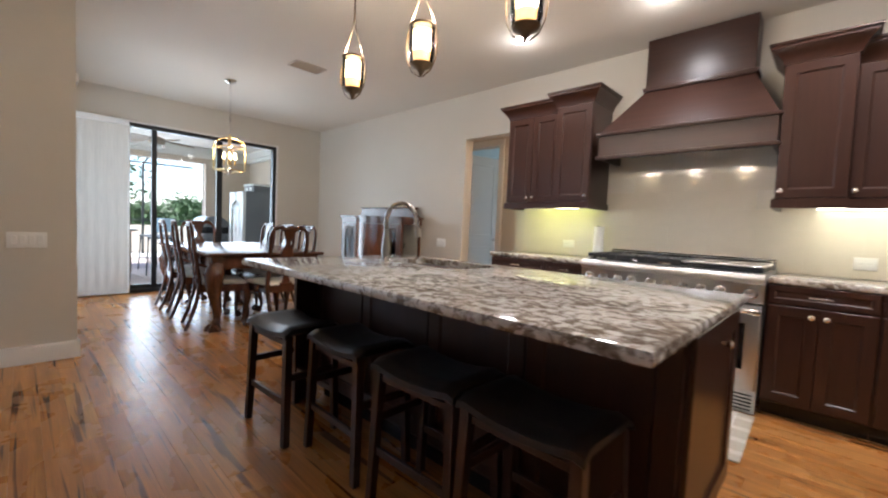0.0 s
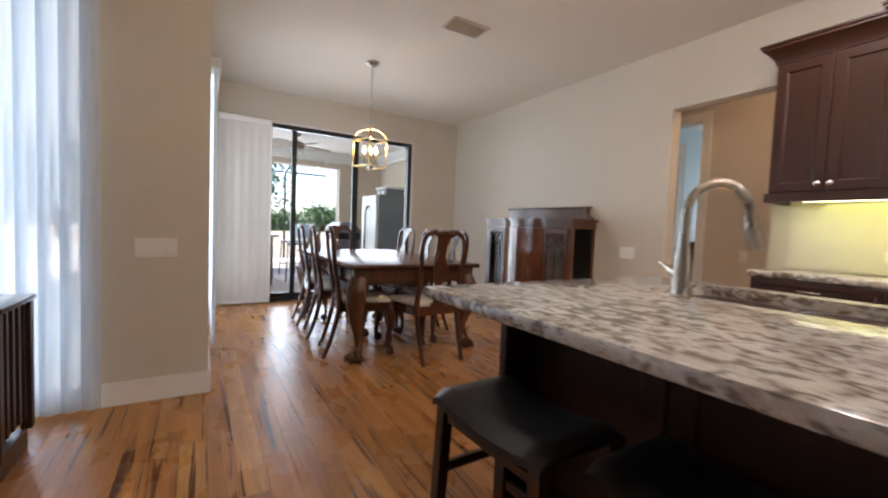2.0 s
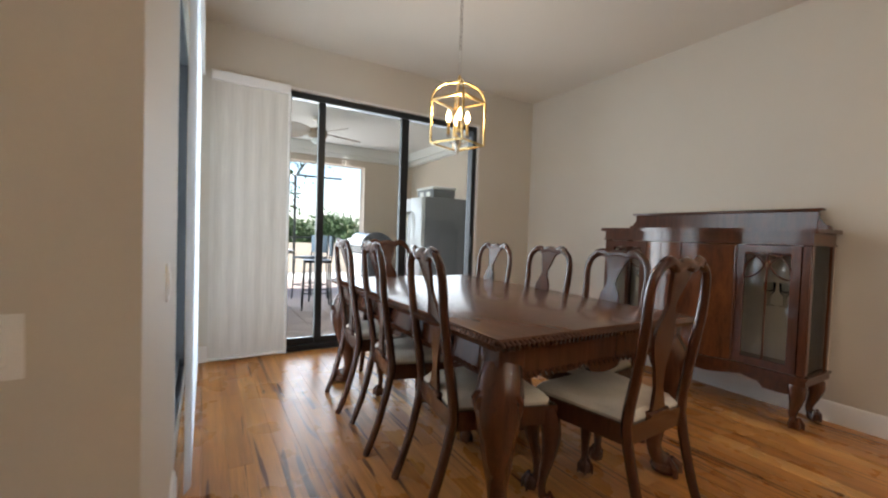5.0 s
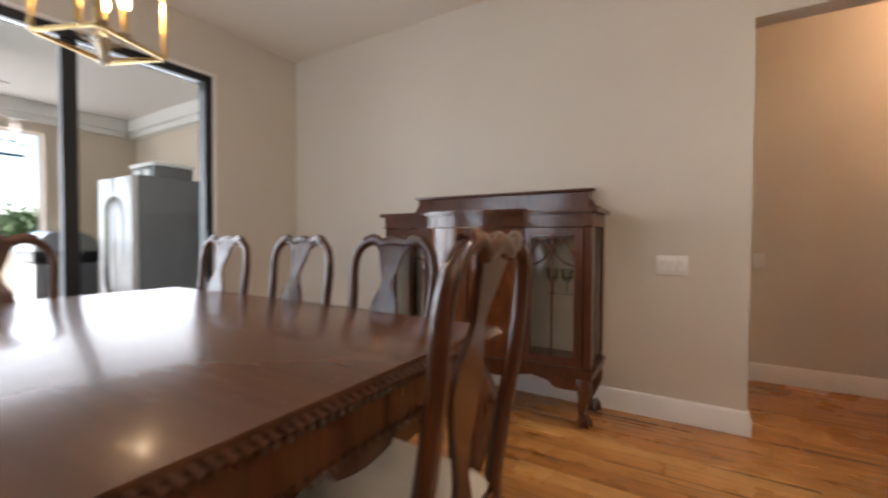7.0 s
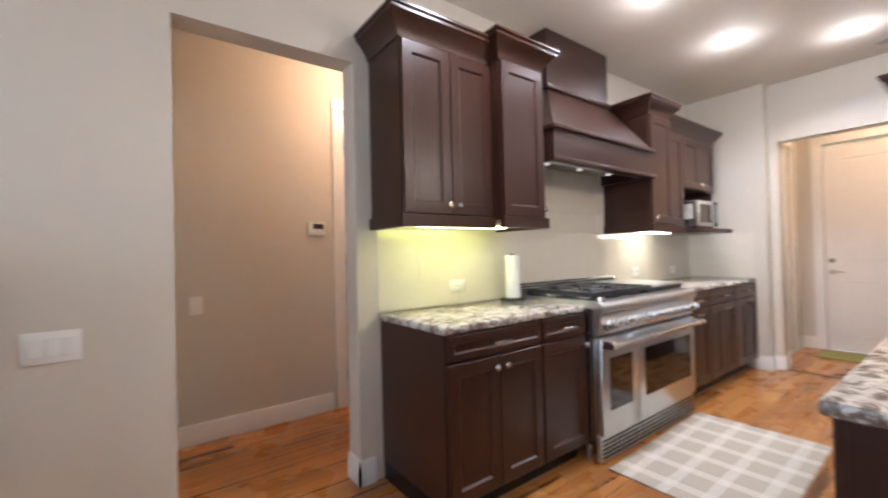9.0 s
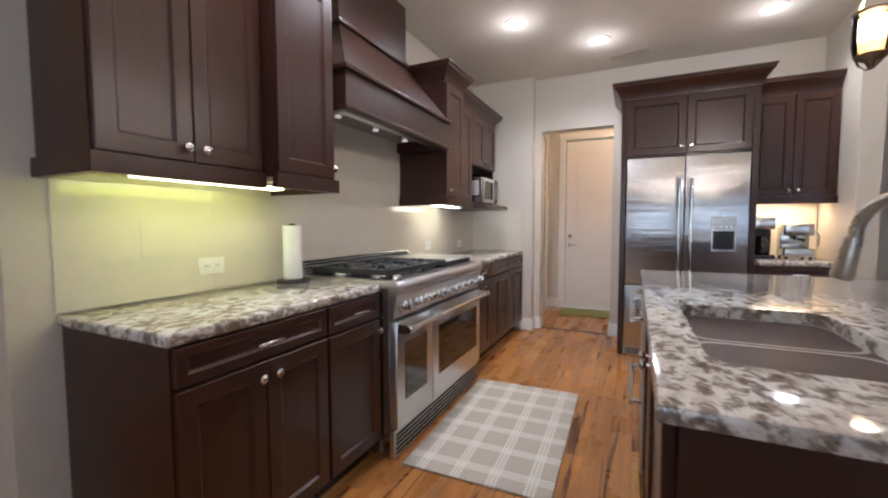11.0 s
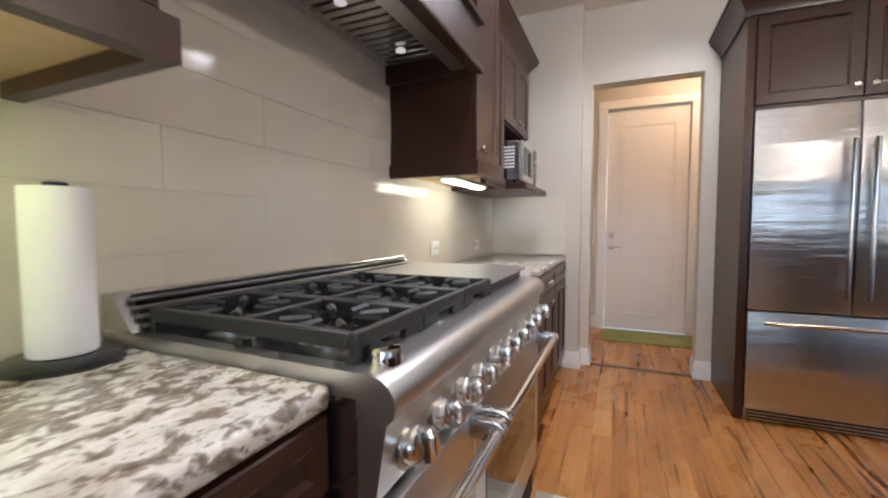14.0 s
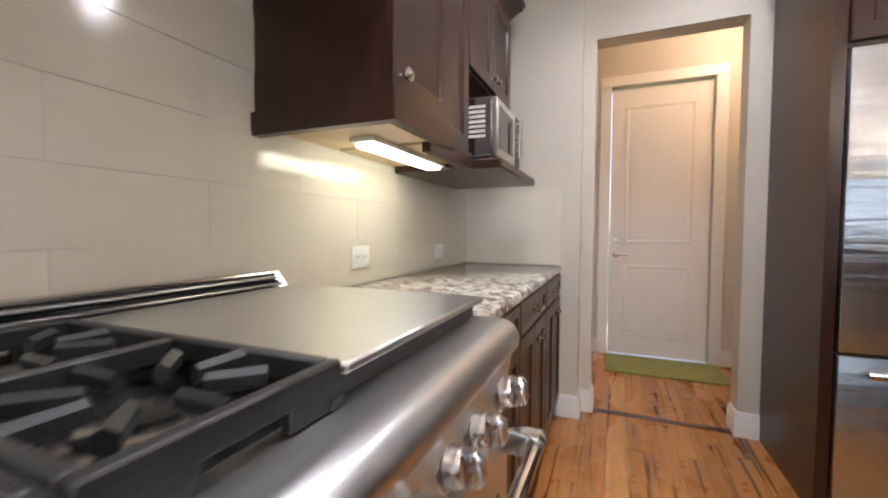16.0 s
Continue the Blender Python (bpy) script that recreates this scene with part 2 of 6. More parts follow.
M_TILE = plain("cream_glass_tile", (0.69, 0.64, 0.54), 0.11, vary=0.05, scale=1.3, fine=8, bump=0.03, spec=0.6)
M_GROUT = plain("grout", (0.66, 0.625, 0.55), 0.8, vary=0.06)
M_PAPER = plain("paper_towel", (0.86, 0.86, 0.86), 0.9, vary=0.02, fine=200, bump=0.3)
M_PANE = pane_material()
M_CLEAR = pane_material("clear_glass")
M_SHEER = sheer_material("sheer_white", (0.72, 0.78, 0.83), 0.30, 0.30)
M_VANE = sheer_material("white_vane_fabric", (0.62, 0.70, 0.78), 0.02, 0.22)
M_SHADE = sheer_material("ivory_shade", (0.70, 0.66, 0.59), 0.0, 0.13)
M_CREAM = plain("cream_damask", (0.62, 0.57, 0.47), 0.85, vary=0.12, scale=9, fine=180, bump=0.3)
M_MAT = plain("olive_mat", (0.24, 0.24, 0.07), 0.95, vary=0.25, scale=30, fine=300, bump=0.5)
M_LED = glow_material("led_disc", (1.0, 0.96, 0.90), 7)
M_HOODLED = glow_material("hood_lamp_glow", (1.0, 0.94, 0.84), 0.14)
M_TUBE = glow_material("fluorescent_tube", (1.0, 0.98, 0.56), 2.4)
M_TUBEW = glow_material("fluorescent_tube_white", (1.0, 0.98, 0.80), 1.8)
M_BULB = glow_material("candle_bulb", (1.0, 0.72, 0.36), 7)
M_CANDLE = glow_material("amber_candle_glass", (1.0, 0.50, 0.15), 1.1)

# ---- building helpers ----


def box(bm, x0, y0, z0, x1, y1, z1, bevel=0.0, seg=1):
    made = bmesh.ops.create_cube(bm, size=1.0)["verts"]
    for v in made:
        v.co = Vector((x0 + (v.co.x + 0.5) * (x1 - x0), y0 + (v.co.y + 0.5) * (y1 - y0), z0 + (v.co.z + 0.5) * (z1 - z0)))
    if bevel:
        edges = list({e for v in made for e in v.link_edges})
        bmesh.ops.bevel(bm, geom=edges, offset=bevel, segments=seg, affect="EDGES", profile=0.5)
    return bm


def ring(bm, c, u, v, ru, rv, n):
    return [bm.verts.new(c + u * (ru * math.cos(2 * math.pi * k / n)) + v * (rv * math.sin(2 * math.pi * k / n))) for k in range(n)]


def bridge(bm, a, b, smooth=True):
    n = len(a)
    for k in range(n):
        f = bm.faces.new((a[k], a[(k + 1) % n], b[(k + 1) % n], b[k]))
        f.smooth = smooth


def tube(bm, pts, radii, n=8, flat=1.0, caps=True, up=None):
    """A tube through pts; radii one or one a point; flat squeezes it along its second axis."""
    pts = [Vector(p) for p in pts]
    if isinstance(radii, (int, float)):
        radii = [radii] * len(pts)
    last, first = None, None
    ref = Vector(up) if up else None
    u = None
    for k, p in enumerate(pts):
        d = (pts[min(k + 1, len(pts) - 1)] - pts[max(k - 1, 0)]).normalized()
        if u is None or ref is not None:
            base = ref if ref is not None else (Vector((0, 0, 1)) if abs(d.z) < 0.9 else Vector((1, 0, 0)))
            u = (base - d * base.dot(d)).normalized()
        else:
            u = (u - d * u.dot(d)).normalized()
        v = d.cross(u)
        r = radii[k]
        ru, rv = r if isinstance(r, tuple) else (r, r * flat)
        now = ring(bm, p, u, v, ru, rv, n)
        if last:
            bridge(bm, last, now)
        else:
            first = now
        last = now
    if caps:
        bm.faces.new(first[::-1])
        bm.faces.new(last)
    return bm


def lathe(bm, profile, c=(0, 0, 0), n=16, axis="Z"):
    """Turns (radius, height) pairs round an axis through c."""
    c = Vector(c)
    ax = {"X": Vector((1, 0, 0)), "Y": Vector((0, -1, 0)), "Z": Vector((0, 0, 1))}[axis]
    u = Vector((0, 1, 0)) if axis == "X" else Vector((1, 0, 0))
    v = ax.cross(u)
    last, first = None, None
    for r, h in profile:
        now = ring(bm, c + ax * h, u, v, max(r, 0.0004), max(r, 0.0004), n)
        if last:
            bridge(bm, last, now)
        else:
            first = now
        last = now
    bm.faces.new(first[::-1]), bm.faces.new(last)
    return bm


def prism(bm, outline, axis, a, b, bevel=0.0):
    """A flat outline pushed along an axis from a to b. X: outline in (y, z); Y: in (x, z); Z: in (x, y)."""
    def at(p, d):
        return {"X": (d, p[0], p[1]), "Y": (p[0], d, p[1]), "Z": (p[0], p[1], d)}[axis]
    lo = [bm.verts.new(at(p, a)) for p in outline]
    hi = [bm.verts.new(at(p, b)) for p in outline]
    faces = [bm.faces.new(lo[::-1]), bm.faces.new(hi)]
    n = len(lo)
    for k in range(n):
        faces.append(bm.faces.new((lo[k], lo[(k + 1) % n], hi[(k + 1) % n], hi[k])))
    bmesh.ops.recalc_face_normals(bm, faces=faces)
    if bevel:
        edges = [e for e in {e for f in faces for e in f.edges} if e.calc_face_angle(0) > 0.6]
        bmesh.ops.bevel(bm, geom=edges, offset=bevel, segments=2, affect="EDGES", profile=0.5)
    return bm


def finish(name, bm, material, sharp=38):
    bmesh.ops.recalc_face_normals(bm, faces=bm.faces[:])
    me = bpy.data.meshes.new(name)
    bm.to_mesh(me)
    bm.free()
    for p in me.polygons:
        p.use_smooth = True
    me.set_sharp_from_angle(angle=radians(sharp))
    if material is not None:
        me.materials.append(material)
    return me


def part(name, bm, material, parent, label=""):
    ob = new(name, finish(name, bm, material))
    ob.parent = parent
    return tagged(ob, label)


def thing(name, label, category, x=0, y=0, z=0, rz=0, group="", kind=""):
    ob = new(name)
    ob.matrix_basis = pose(x, y, z, 0, 0, rz)
    return tagged(ob, label, category, group, kind)


def solid(name, bm, material, label="", category="", group="", kind="", at=None):
    ob = new(name, finish(name, bm, material))
    if at is not None:
        ob.matrix_basis = at
    return tagged(ob, label, category, group, kind)


def B():
    return bmesh.new()


# ---- structure ----
TH = 0.14


def wall(name, along, face, outer, a, b, z1, holes, label, material=None):
    """A wall along X or Y between a and b, from its inner face to its outer one, with holes (from, to, bottom, top)."""
    bm = B()
    lo, hi = min(face, outer), max(face, outer)
    cuts = sorted({a, b, *[h[0] for h in holes], *[h[1] for h in holes]})
    for p, q in zip(cuts, cuts[1:]):
        spans = [(0.0, z1)]
        for h in holes:
            if h[0] < q - 1e-6 and h[1] > p + 1e-6:
                spans = [(0.0, h[2]), (h[3], z1)]
        for s, t in spans:
            if t - s > 1e-4:
                if along == "X":
                    box(bm, p, lo, s, q, hi, t)
                else:
                    box(bm, lo, p, s, hi, q, t)
    bmesh.ops.remove_doubles(bm, verts=bm.verts[:], dist=1e-5)
    return solid(name, bm, material or M_WALL, label, "wall", kind="structure")


HALL_L, HALL_R, HALL_H = -2.985, -2.165, 2.285
PD_S, PD_N, PD_H = 2.80, 3.56, 2.27
wall("wall_north", "X", N, N + TH, W - TH, E_WALL + TH, CEIL, [(HALL_L, HALL_R, 0, HALL_H)], "beige painted wall with a cased-free hall opening")
wall("wall_west", "Y", W, W - TH, S_DIN - TH, N, CEIL, [(0.86, 3.52, 0.0, 2.43)], "beige painted dining wall around the sliding door")
wall("wall_south_dining", "X", S_DIN, S_DIN - TH, W, PIER - TH, CEIL, [(-6.55, -4.85, 0.0, 2.43)], "beige painted dining wall with a side slider")
wall("wall_living_west", "Y", PIER, PIER - TH, -5.5, S_DIN, CEIL, [(-3.4, 0.10, 0.0, 2.43)], "beige painted living room wall and pier")
wall("wall_south", "X", -5.5, -5.5 - TH, PIER - TH, 4.64, CEIL, [], "plain beige living room wall")
wall("wall_living_east", "Y", 4.5, 4.64, -5.5, 0.95, CEIL, [], "plain beige living room wall")
wall("wall_east", "Y", E_WALL, E_WALL + TH, 1.09, N, CEIL, [(PD_S, PD_N, 0, PD_H)], "beige painted kitchen wall with a passage opening")
wall("wall_stub", "X", 1.09, 0.95, 1.34, 4.5, CEIL, [], "beige painted wall end beside the coffee counter")
# hall behind the north wall
wall("wall_hall_far", "X", 5.51, 5.51 + TH, -4.5, 0.6, CEIL, [(-4.15, -3.30, 0, 2.44), (-1.75, -0.93, 0, 2.44)], "beige hall wall with doorways")
wall("wall_hall_west", "Y", -4.5, -4.64, N + TH, 9.0, CEIL, [], "plain hall and bedroom wall")
wall("wall_hall_east", "Y", 0.6, 0.74, N + TH, 5.51 + TH, CEIL, [], "plain hall end wall")
M_BLUE = plain("pale_blue_paint", (0.44, 0.52, 0.54), 0.65, vary=0.03, bump=0.1)
# this wall's opening is out of view, added to let cool light in
wall("wall_bedroom_north", "X", 9.0, 9.14, -4.64, -1.4, CEIL, [(-4.0, -2.4, 0.9, 2.3)], "pale blue bedroom wall with an unseen window opening", M_BLUE)
wall("wall_bedroom_east", "Y", -1.9, -1.76, 5.51 + TH, 9.0, CEIL, [], "pale blue bedroom wall", M_BLUE)
wall("wall_bedroom_west", "Y", -4.496, -4.4, 5.51 + TH, 9.0, CEIL, [], "pale blue bedroom wall", M_BLUE)
# mudroom behind the passage
wall("wall_mudroom_east", "Y", 3.36, 3.50, 2.2, 3.72, CEIL, [(2.69, 3.485, 0, 2.41)], "beige mudroom wall around the white door")
wall("wall_mudroom_north", "X", 3.72, 3.86, E_WALL + TH, 3.50, CEIL, [(2.28, 3.08, 0, 2.40)], "beige mudroom wall with a side door")
wall("wall_mudroom_south", "X", 2.2, 2.06, E_WALL + TH, 3.50, CEIL, [], "plain beige mudroom wall")

bm = B()
box(bm, W - TH, S_DIN - TH, CEIL, 4.64, 9.14, CEIL + 0.12)
box(bm, PIER - TH, -5.64, CEIL, 4.64, S_DIN - TH, CEIL + 0.12)
solid("ceiling", bm, M_CEIL, "cream painted flat ceiling", "ceiling", kind="structure")

bm = B()
box(bm, W - TH, S_DIN - TH, -0.2, 4.64, 9.14, -0.012)
box(bm, PIER - TH, -5.64, -0.2, 4.64, S_DIN - TH, -0.012)
FLOOR = solid("floor", bm, M_GROUT, "tiger-striped reddish brown hardwood plank floor", "floor", kind="structure")


def baseboard(name, runs, h=0.135):
    """Runs of (x0, y0, x1, y1, nx, ny): along the wall foot, with the normal into the room."""
    bm = B()
    for x0, y0, x1, y1, nx, ny in runs:
        prof = [(0.0, 0.0), (0.017, 0.0), (0.017, h - 0.035), (0.012, h - 0.022), (0.012, h - 0.012), (0.005, h), (0.0, h)]
        a = [bm.verts.new((x0 + nx * p, y0 + ny * p, q)) for p, q in prof]
        b = [bm.verts.new((x1 + nx * p, y1 + ny * p, q)) for p, q in prof]
        bridge(bm, a, b, False)
        bm.faces.new(a), bm.faces.new(b[::-1])
    return solid(name, bm, M_TRIM, "white moulded baseboard", "baseboard", kind="structure")


baseboard("baseboard", [
    (W, N, HALL_L, N, 0, -1), (HALL_L, N - 0.017, HALL_L, N + TH, 1, 0), (HALL_R, N + TH, HALL_R, N - 0.017, -1, 0), (HALL_R - 0.017, N, -2.08, N, 0, -1),
    (W, 3.56, W, N, 1, 0), (W, S_DIN, W, 0.80, 1, 0), (-4.72, S_DIN, PIER, S_DIN, 0, 1), (PIER, 0.13, PIER, S_DIN + 0.017, 1, 0),
    (PIER, -5.5, PIER, -3.45, 1, 0), (PIER, -5.5, 4.5, -5.5, 0, 1), (4.5, -5.5, 4.5, 0.95, -1, 0), (1.34, 0.95, 4.5, 0.95, 0, -1), (1.34, 0.94, 1.34, 1.09, -1, 0),
    (-3.18, 5.51, -1.87, 5.51, 0, -1), (-4.5, N + TH, -4.5, 5.51, 1, 0), (-0.82, 5.51, 0.6, 5.51, 0, -1),
    (E_WALL, PD_N, E_WALL, 3.74, -1, 0), (E_WALL, PD_S, E_WALL, 2.69, -1, 0), (E_WALL - 0.017, PD_N, E_WALL + TH, PD_N, 0, -1), (E_WALL - 0.017, PD_S, E_WALL + TH, PD_S, 0, 1),
    (3.36, 2.2, 3.36, 2.60, -1, 0), (3.36, 3.575, 3.36, 3.72, -1, 0), (E_WALL + TH, 2.2, 3.36, 2.2, 0, 1), (3.17, 3.72, 3.36, 3.72, 0, -1),
])


def casing(name, along, face, n, a, b, h, w=0.095, t=0.02):
    """Flat moulded casing round a doorway on the wall face; n points into the room."""
    bm = B()
    lo, hi = sorted((face, face + n * t))
    for p0, p1, z0, z1 in ((a - w, a, 0, h), (b, b + w, 0, h), (a - w, b + w, h, h + w)):
        if along == "X":
            box(bm, p0, lo, z0, p1, hi, z1, 0.004)
        else:
            box(bm, lo, p0, z0, hi, p1, z1, 0.004)
    return solid(name, bm, M_TRIM, "white painted door casing", "trim", kind="structure")


casing("trim", "X", 5.51, -1, -4.15, -3.30, 2.44)
casing("trim", "X", 5.51, -1, -1.75, -0.93, 2.44)
casing("trim", "Y", 3.36, -1, 2.69, 3.485, 2.41, 0.09)
casing("trim", "X", 3.72, -1, 2.28, 3.08, 2.40, 0.085)


def panel_door(name, label, w, h, m, lever_at, panels, hinges=False, bolt=True):
    """A door leaf in the XZ plane, its face towards -y, with raised panels (z0, z1)."""
    root = thing(name, label, "door", kind="structure")
    root.matrix_basis = m
    bm = B()
    box(bm, 0, 0, 0.006, w, 0.04, h, 0.003)
    part("leaf", bm, M_DOORW, root)
    for z0, z1 in panels:
        bm = B()
        x0, x1 = 0.12, w - 0.12
        for p0, p1, q0, q1 in ((x0, x0 + 0.022, z0, z1), (x1 - 0.022, x1, z0, z1), (x0 + 0.022, x1 - 0.022, z0, z0 + 0.022), (x0 + 0.022, x1 - 0.022, z1 - 0.022, z1)):
            box(bm, p0, -0.008, q0, p1, 0.001, q1, 0.0035)
        box(bm, x0 + 0.045, -0.006, z0 + 0.045, x1 - 0.045, 0.001, z1 - 0.045, 0.004)
        part("panel", bm, M_DOORW, root)
    x, z = lever_at
    bm = B()
    lathe(bm, [(0.03, 0), (0.03, 0.008), (0.012, 0.014), (0.012, 0.05)], (x, 0, z), 16, "Y")
    s = 1 if x < w / 2 else -1
    tube(bm, [(x, -0.05, z), (x + s * 0.04, -0.052, z + 0.004), (x + s * 0.11, -0.046, z - 0.004)], [0.011, 0.009, 0.007], 8)
    part("handle", bm, M_NICKEL, root, "satin nickel lever handle")
    if bolt:
        bm = B()
        lathe(bm, [(0.028, 0), (0.028, 0.012), (0.02, 0.02)], (x, 0, z + 0.13), 16, "Y")
        part("deadbolt", bm, M_NICKEL, root, "satin nickel deadbolt")
    if hinges:
        for z in (0.25, h / 2, h - 0.25):
            bm = B()
            tube(bm, [(0.0 if x > w / 2 else w, -0.008, z - 0.05), (0.0 if x > w / 2 else w, -0.008, z + 0.05)], 0.008, 8)
            part("hinge", bm, M_NICKEL, root)
    return root


panel_door("door_1", "closed white two-panel door in the mudroom", 0.785, 2.395, pose(3.40, 3.48, 0.0, 0, 0, -90), (0.055, 0.915), [(0.17, 0.82), (1.02, 2.24)])
panel_door("door_2", "closed white side door with hinges", 0.78, 2.385, pose(2.29, 3.735, 0.0), (0.07, 0.95), [(0.17, 0.82), (1.02, 2.24)], True, False)
panel_door("door_3", "closed white hall door", 0.80, 2.42, pose(-1.74, 5.53, 0.0), (0.73, 0.95), [(0.17, 0.82), (1.02, 2.28)], True, False)
panel_door("door_4", "open white bedroom door standing into the bedroom", 0.82, 2.42, pose(-4.14, 5.66, 0.0, 0, 0, 80), (0.75, 0.95), [(0.17, 0.82), (1.02, 2.28)], True, False)

# ---- kitchen ----
bm = B()
box(bm, 1.88, 3.63, 0, E_WALL - 0.002, N, CEIL)
solid("wall_pier", bm, M_WALL, "beige painted wall pier beside the counter", "wall", kind="structure")
baseboard("baseboard", [(1.88, 3.63, 1.88, 3.75, -1, 0), (1.863, 3.63, E_WALL, 3.63, 0, -1)])
bm = B()
box(bm, E_WALL + 0.005, PD_S, 0.0005, E_WALL + 0.06, PD_N, 0.006, 0.002)
solid("threshold", bm, M_MAHOG, "dark wood floor threshold strip", "threshold", kind="structure")


def knob(parent, x, z, y=0.0):
    bm = B()
    lathe(bm, [(0.007, -0.001), (0.006, 0.012), (0.010, 0.017), (0.0165, 0.022), (0.0165, 0.027), (0.010, 0.033), (0.002, 0.035)], (x, y, z), 14, "Y")
    return part("knob", bm, M_CHROME, parent, "round polished nickel knob")


def bar_pull(parent, x, z, w=0.11, y=0.0, r=0.0055):
    bm = B()
    for s in (-1, 1):
        tube(bm, [(x + s * w * 0.44, y, z), (x + s * w * 0.44, y - 0.028, z)], r * 0.9, 8)
    box(bm, x - w / 2, y - 0.034, z - 0.006, x + w / 2, y - 0.024, z + 0.006, 0.003)
    return part("handle", bm, M_CHROME, parent, "polished nickel bar pull")


def front_panel(bm, x0, x1, z0, z1, y=0.0, t=0.02, frame=0.058, rec=0.010):
    """A flat-panel front: a frame round a recessed field, its face at y."""
    outer = [bm.verts.new((x, y, z)) for x, z in ((x0, z0), (x1, z0), (x1, z1), (x0, z1))]
    back = [bm.verts.new((x, y + t, z)) for x, z in ((x0, z0), (x1, z0), (x1, z1), (x0, z1))]

    def loop(d, yy):
        return [bm.verts.new((x, yy, z)) for x, z in ((x0 + d, z0 + d), (x1 - d, z0 + d), (x1 - d, z1 - d), (x0 + d, z1 - d))]
    edge, lip, field = loop(0.003, y - 0.003), loop(frame, y - 0.003), loop(frame + 0.010, y - 0.003 + rec)
    bridge(bm, back, outer, False), bridge(bm, outer, edge, False), bridge(bm, edge, lip, False), bridge(bm, lip, field, False)
    bm.faces.new(field), bm.faces.new(back[::-1])
    return bm


def door(parent, x0, x1, z0, z1, knob_x=None, knob_z=None, y=0.0, frame=0.058):
    d = part("door", front_panel(B(), x0, x1, z0, z1, y - 0.02, 0.019, frame), M_CAB, parent)
    if knob_x is not None:
        knob(d, knob_x, knob_z, y - 0.023)
    return d


def drawer(parent, x0, x1, z0, z1, y=0.0, w=0.11):
    d = part("drawer", front_panel(B(), x0, x1, z0, z1, y - 0.02, 0.019, 0.032, 0.008), M_CAB, parent)
    bar_pull(d, (x0 + x1) / 2, (z0 + z1) / 2, w, y - 0.022)
    return d


BASE = "dark espresso wood base cabinet with flat-panel doors"


def base_cabinet(x, y, w, depth, rz=0, doors=2, side=1, label=BASE, drawers=1, name="base_cabinet"):
    """Local frame: x along the front, y=0 the face, +y to the wall."""
    root = thing(name, label, "cabinet", x, y, 0, rz)
    bm = B()
    box(bm, 0, 0, 0.10, w, depth, 0.874)
    part("body", bm, M_CAB, root)
    bm = B()
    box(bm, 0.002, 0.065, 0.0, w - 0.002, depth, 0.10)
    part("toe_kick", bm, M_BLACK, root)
    g = 0.006
    top = 0.752
    if drawers:
        drawer(root, g, w - g, top, 0.868, 0, 0.11)
    else:
        top = 0.874
    z0, z1 = 0.115, top - 0.012
    if doors == 1:
        door(root, g, w - g, z0, z1, (w - 0.035) if side > 0 else 0.035, z1 - 0.05)
    elif doors == 2:
        door(root, g, w / 2 - 0.002, z0, z1, w / 2 - 0.035, z1 - 0.05)
        door(root, w / 2 + 0.002, w - g, z0, z1, w / 2 + 0.035, z1 - 0.05)
    return root


YF = 3.755
base_cabinet(-2.03, YF, 0.63, N - YF - 0.003)
base_cabinet(-1.397, YF, 0.386, N - YF - 0.003, doors=1, side=1)
base_cabinet(0.220, YF, 0.515, N - YF - 0.003)
base_cabinet(0.736, YF, 0.57, N - YF - 0.003)
base_cabinet(1.309, YF, 0.565, N - YF - 0.003)


def worktop(name, label, x0, y0, x1, y1, hole=None, sides=""):
    """A polished slab with an eased edge; hole: a cut-out for a sink."""
    bm = B()
    z0, z1, r = 0.875, 0.915, 0.012
    if hole is None:
        box(bm, x0, y0, z0, x1, y1, z1, r, 3)
    else:
        a, b, c, d = hole
        loops = []
        for off, z in [(0.012, z0), (0.003, z0 + 0.005), (0.0, z0 + 0.013), (0.0, z1 - 0.013), (0.004, z1 - 0.004), (0.014, z1)]:
            loops.append([bm.verts.new(p) for p in ((x0 + off, y0 + off, z), (x1 - off, y0 + off, z), (x1 - off, y1 - off, z), (x0 + off, y1 - off, z))])
        for p, q in zip(loops, loops[1:]):
            bridge(bm, p, q, False)
        n = 6
        rim = []
        for cx, cy, s in ((a + 0.06, c + 0.06, 180), (b - 0.06, c + 0.06, 270), (b - 0.06, d - 0.06, 0), (a + 0.06, d - 0.06, 90)):
            rim.append([(cx + 0.06 * math.cos(radians(s + 90 * k / n)), cy + 0.06 * math.sin(radians(s + 90 * k / n))) for k in range(n + 1)])
        for outer, z in ((loops[-1], z1), (loops[0], z0)):
            ring_v = [[bm.verts.new((px, py, z)) for px, py in arc] for arc in rim]
            for k in range(4):
                fan = ring_v[k]
                for i in range(n):
                    bm.faces.new((outer[k], fan[i + 1], fan[i]))
                nxt = ring_v[(k + 1) % 4][0]
                bm.faces.new((outer[k], outer[(k + 1) % 4], nxt, fan[-1]))
            flat = [v for arc in ring_v for v in arc]
            if z == z1:
                top_ring = flat
        bridge(bm, top_ring, flat, False)
    return solid(name, bm, M_GRANITE, label, "worktop")


worktop("worktop", "white and brown speckled granite worktop beside the range", -2.05, 3.73, -1.011, N - 0.012)
worktop("worktop", "white and brown speckled granite worktop below the microwave", 0.219, 3.73, 1.878, N - 0.012)
worktop("island_worktop", "large white and brown granite island worktop with sink cut-out", -1.957, 1.258, 0.262, 2.535, (-1.68, -0.97, 2.0, 2.42))
worktop("worktop", "granite worktop of the coffee counter", 1.36, 1.10, 2.0, 1.665)


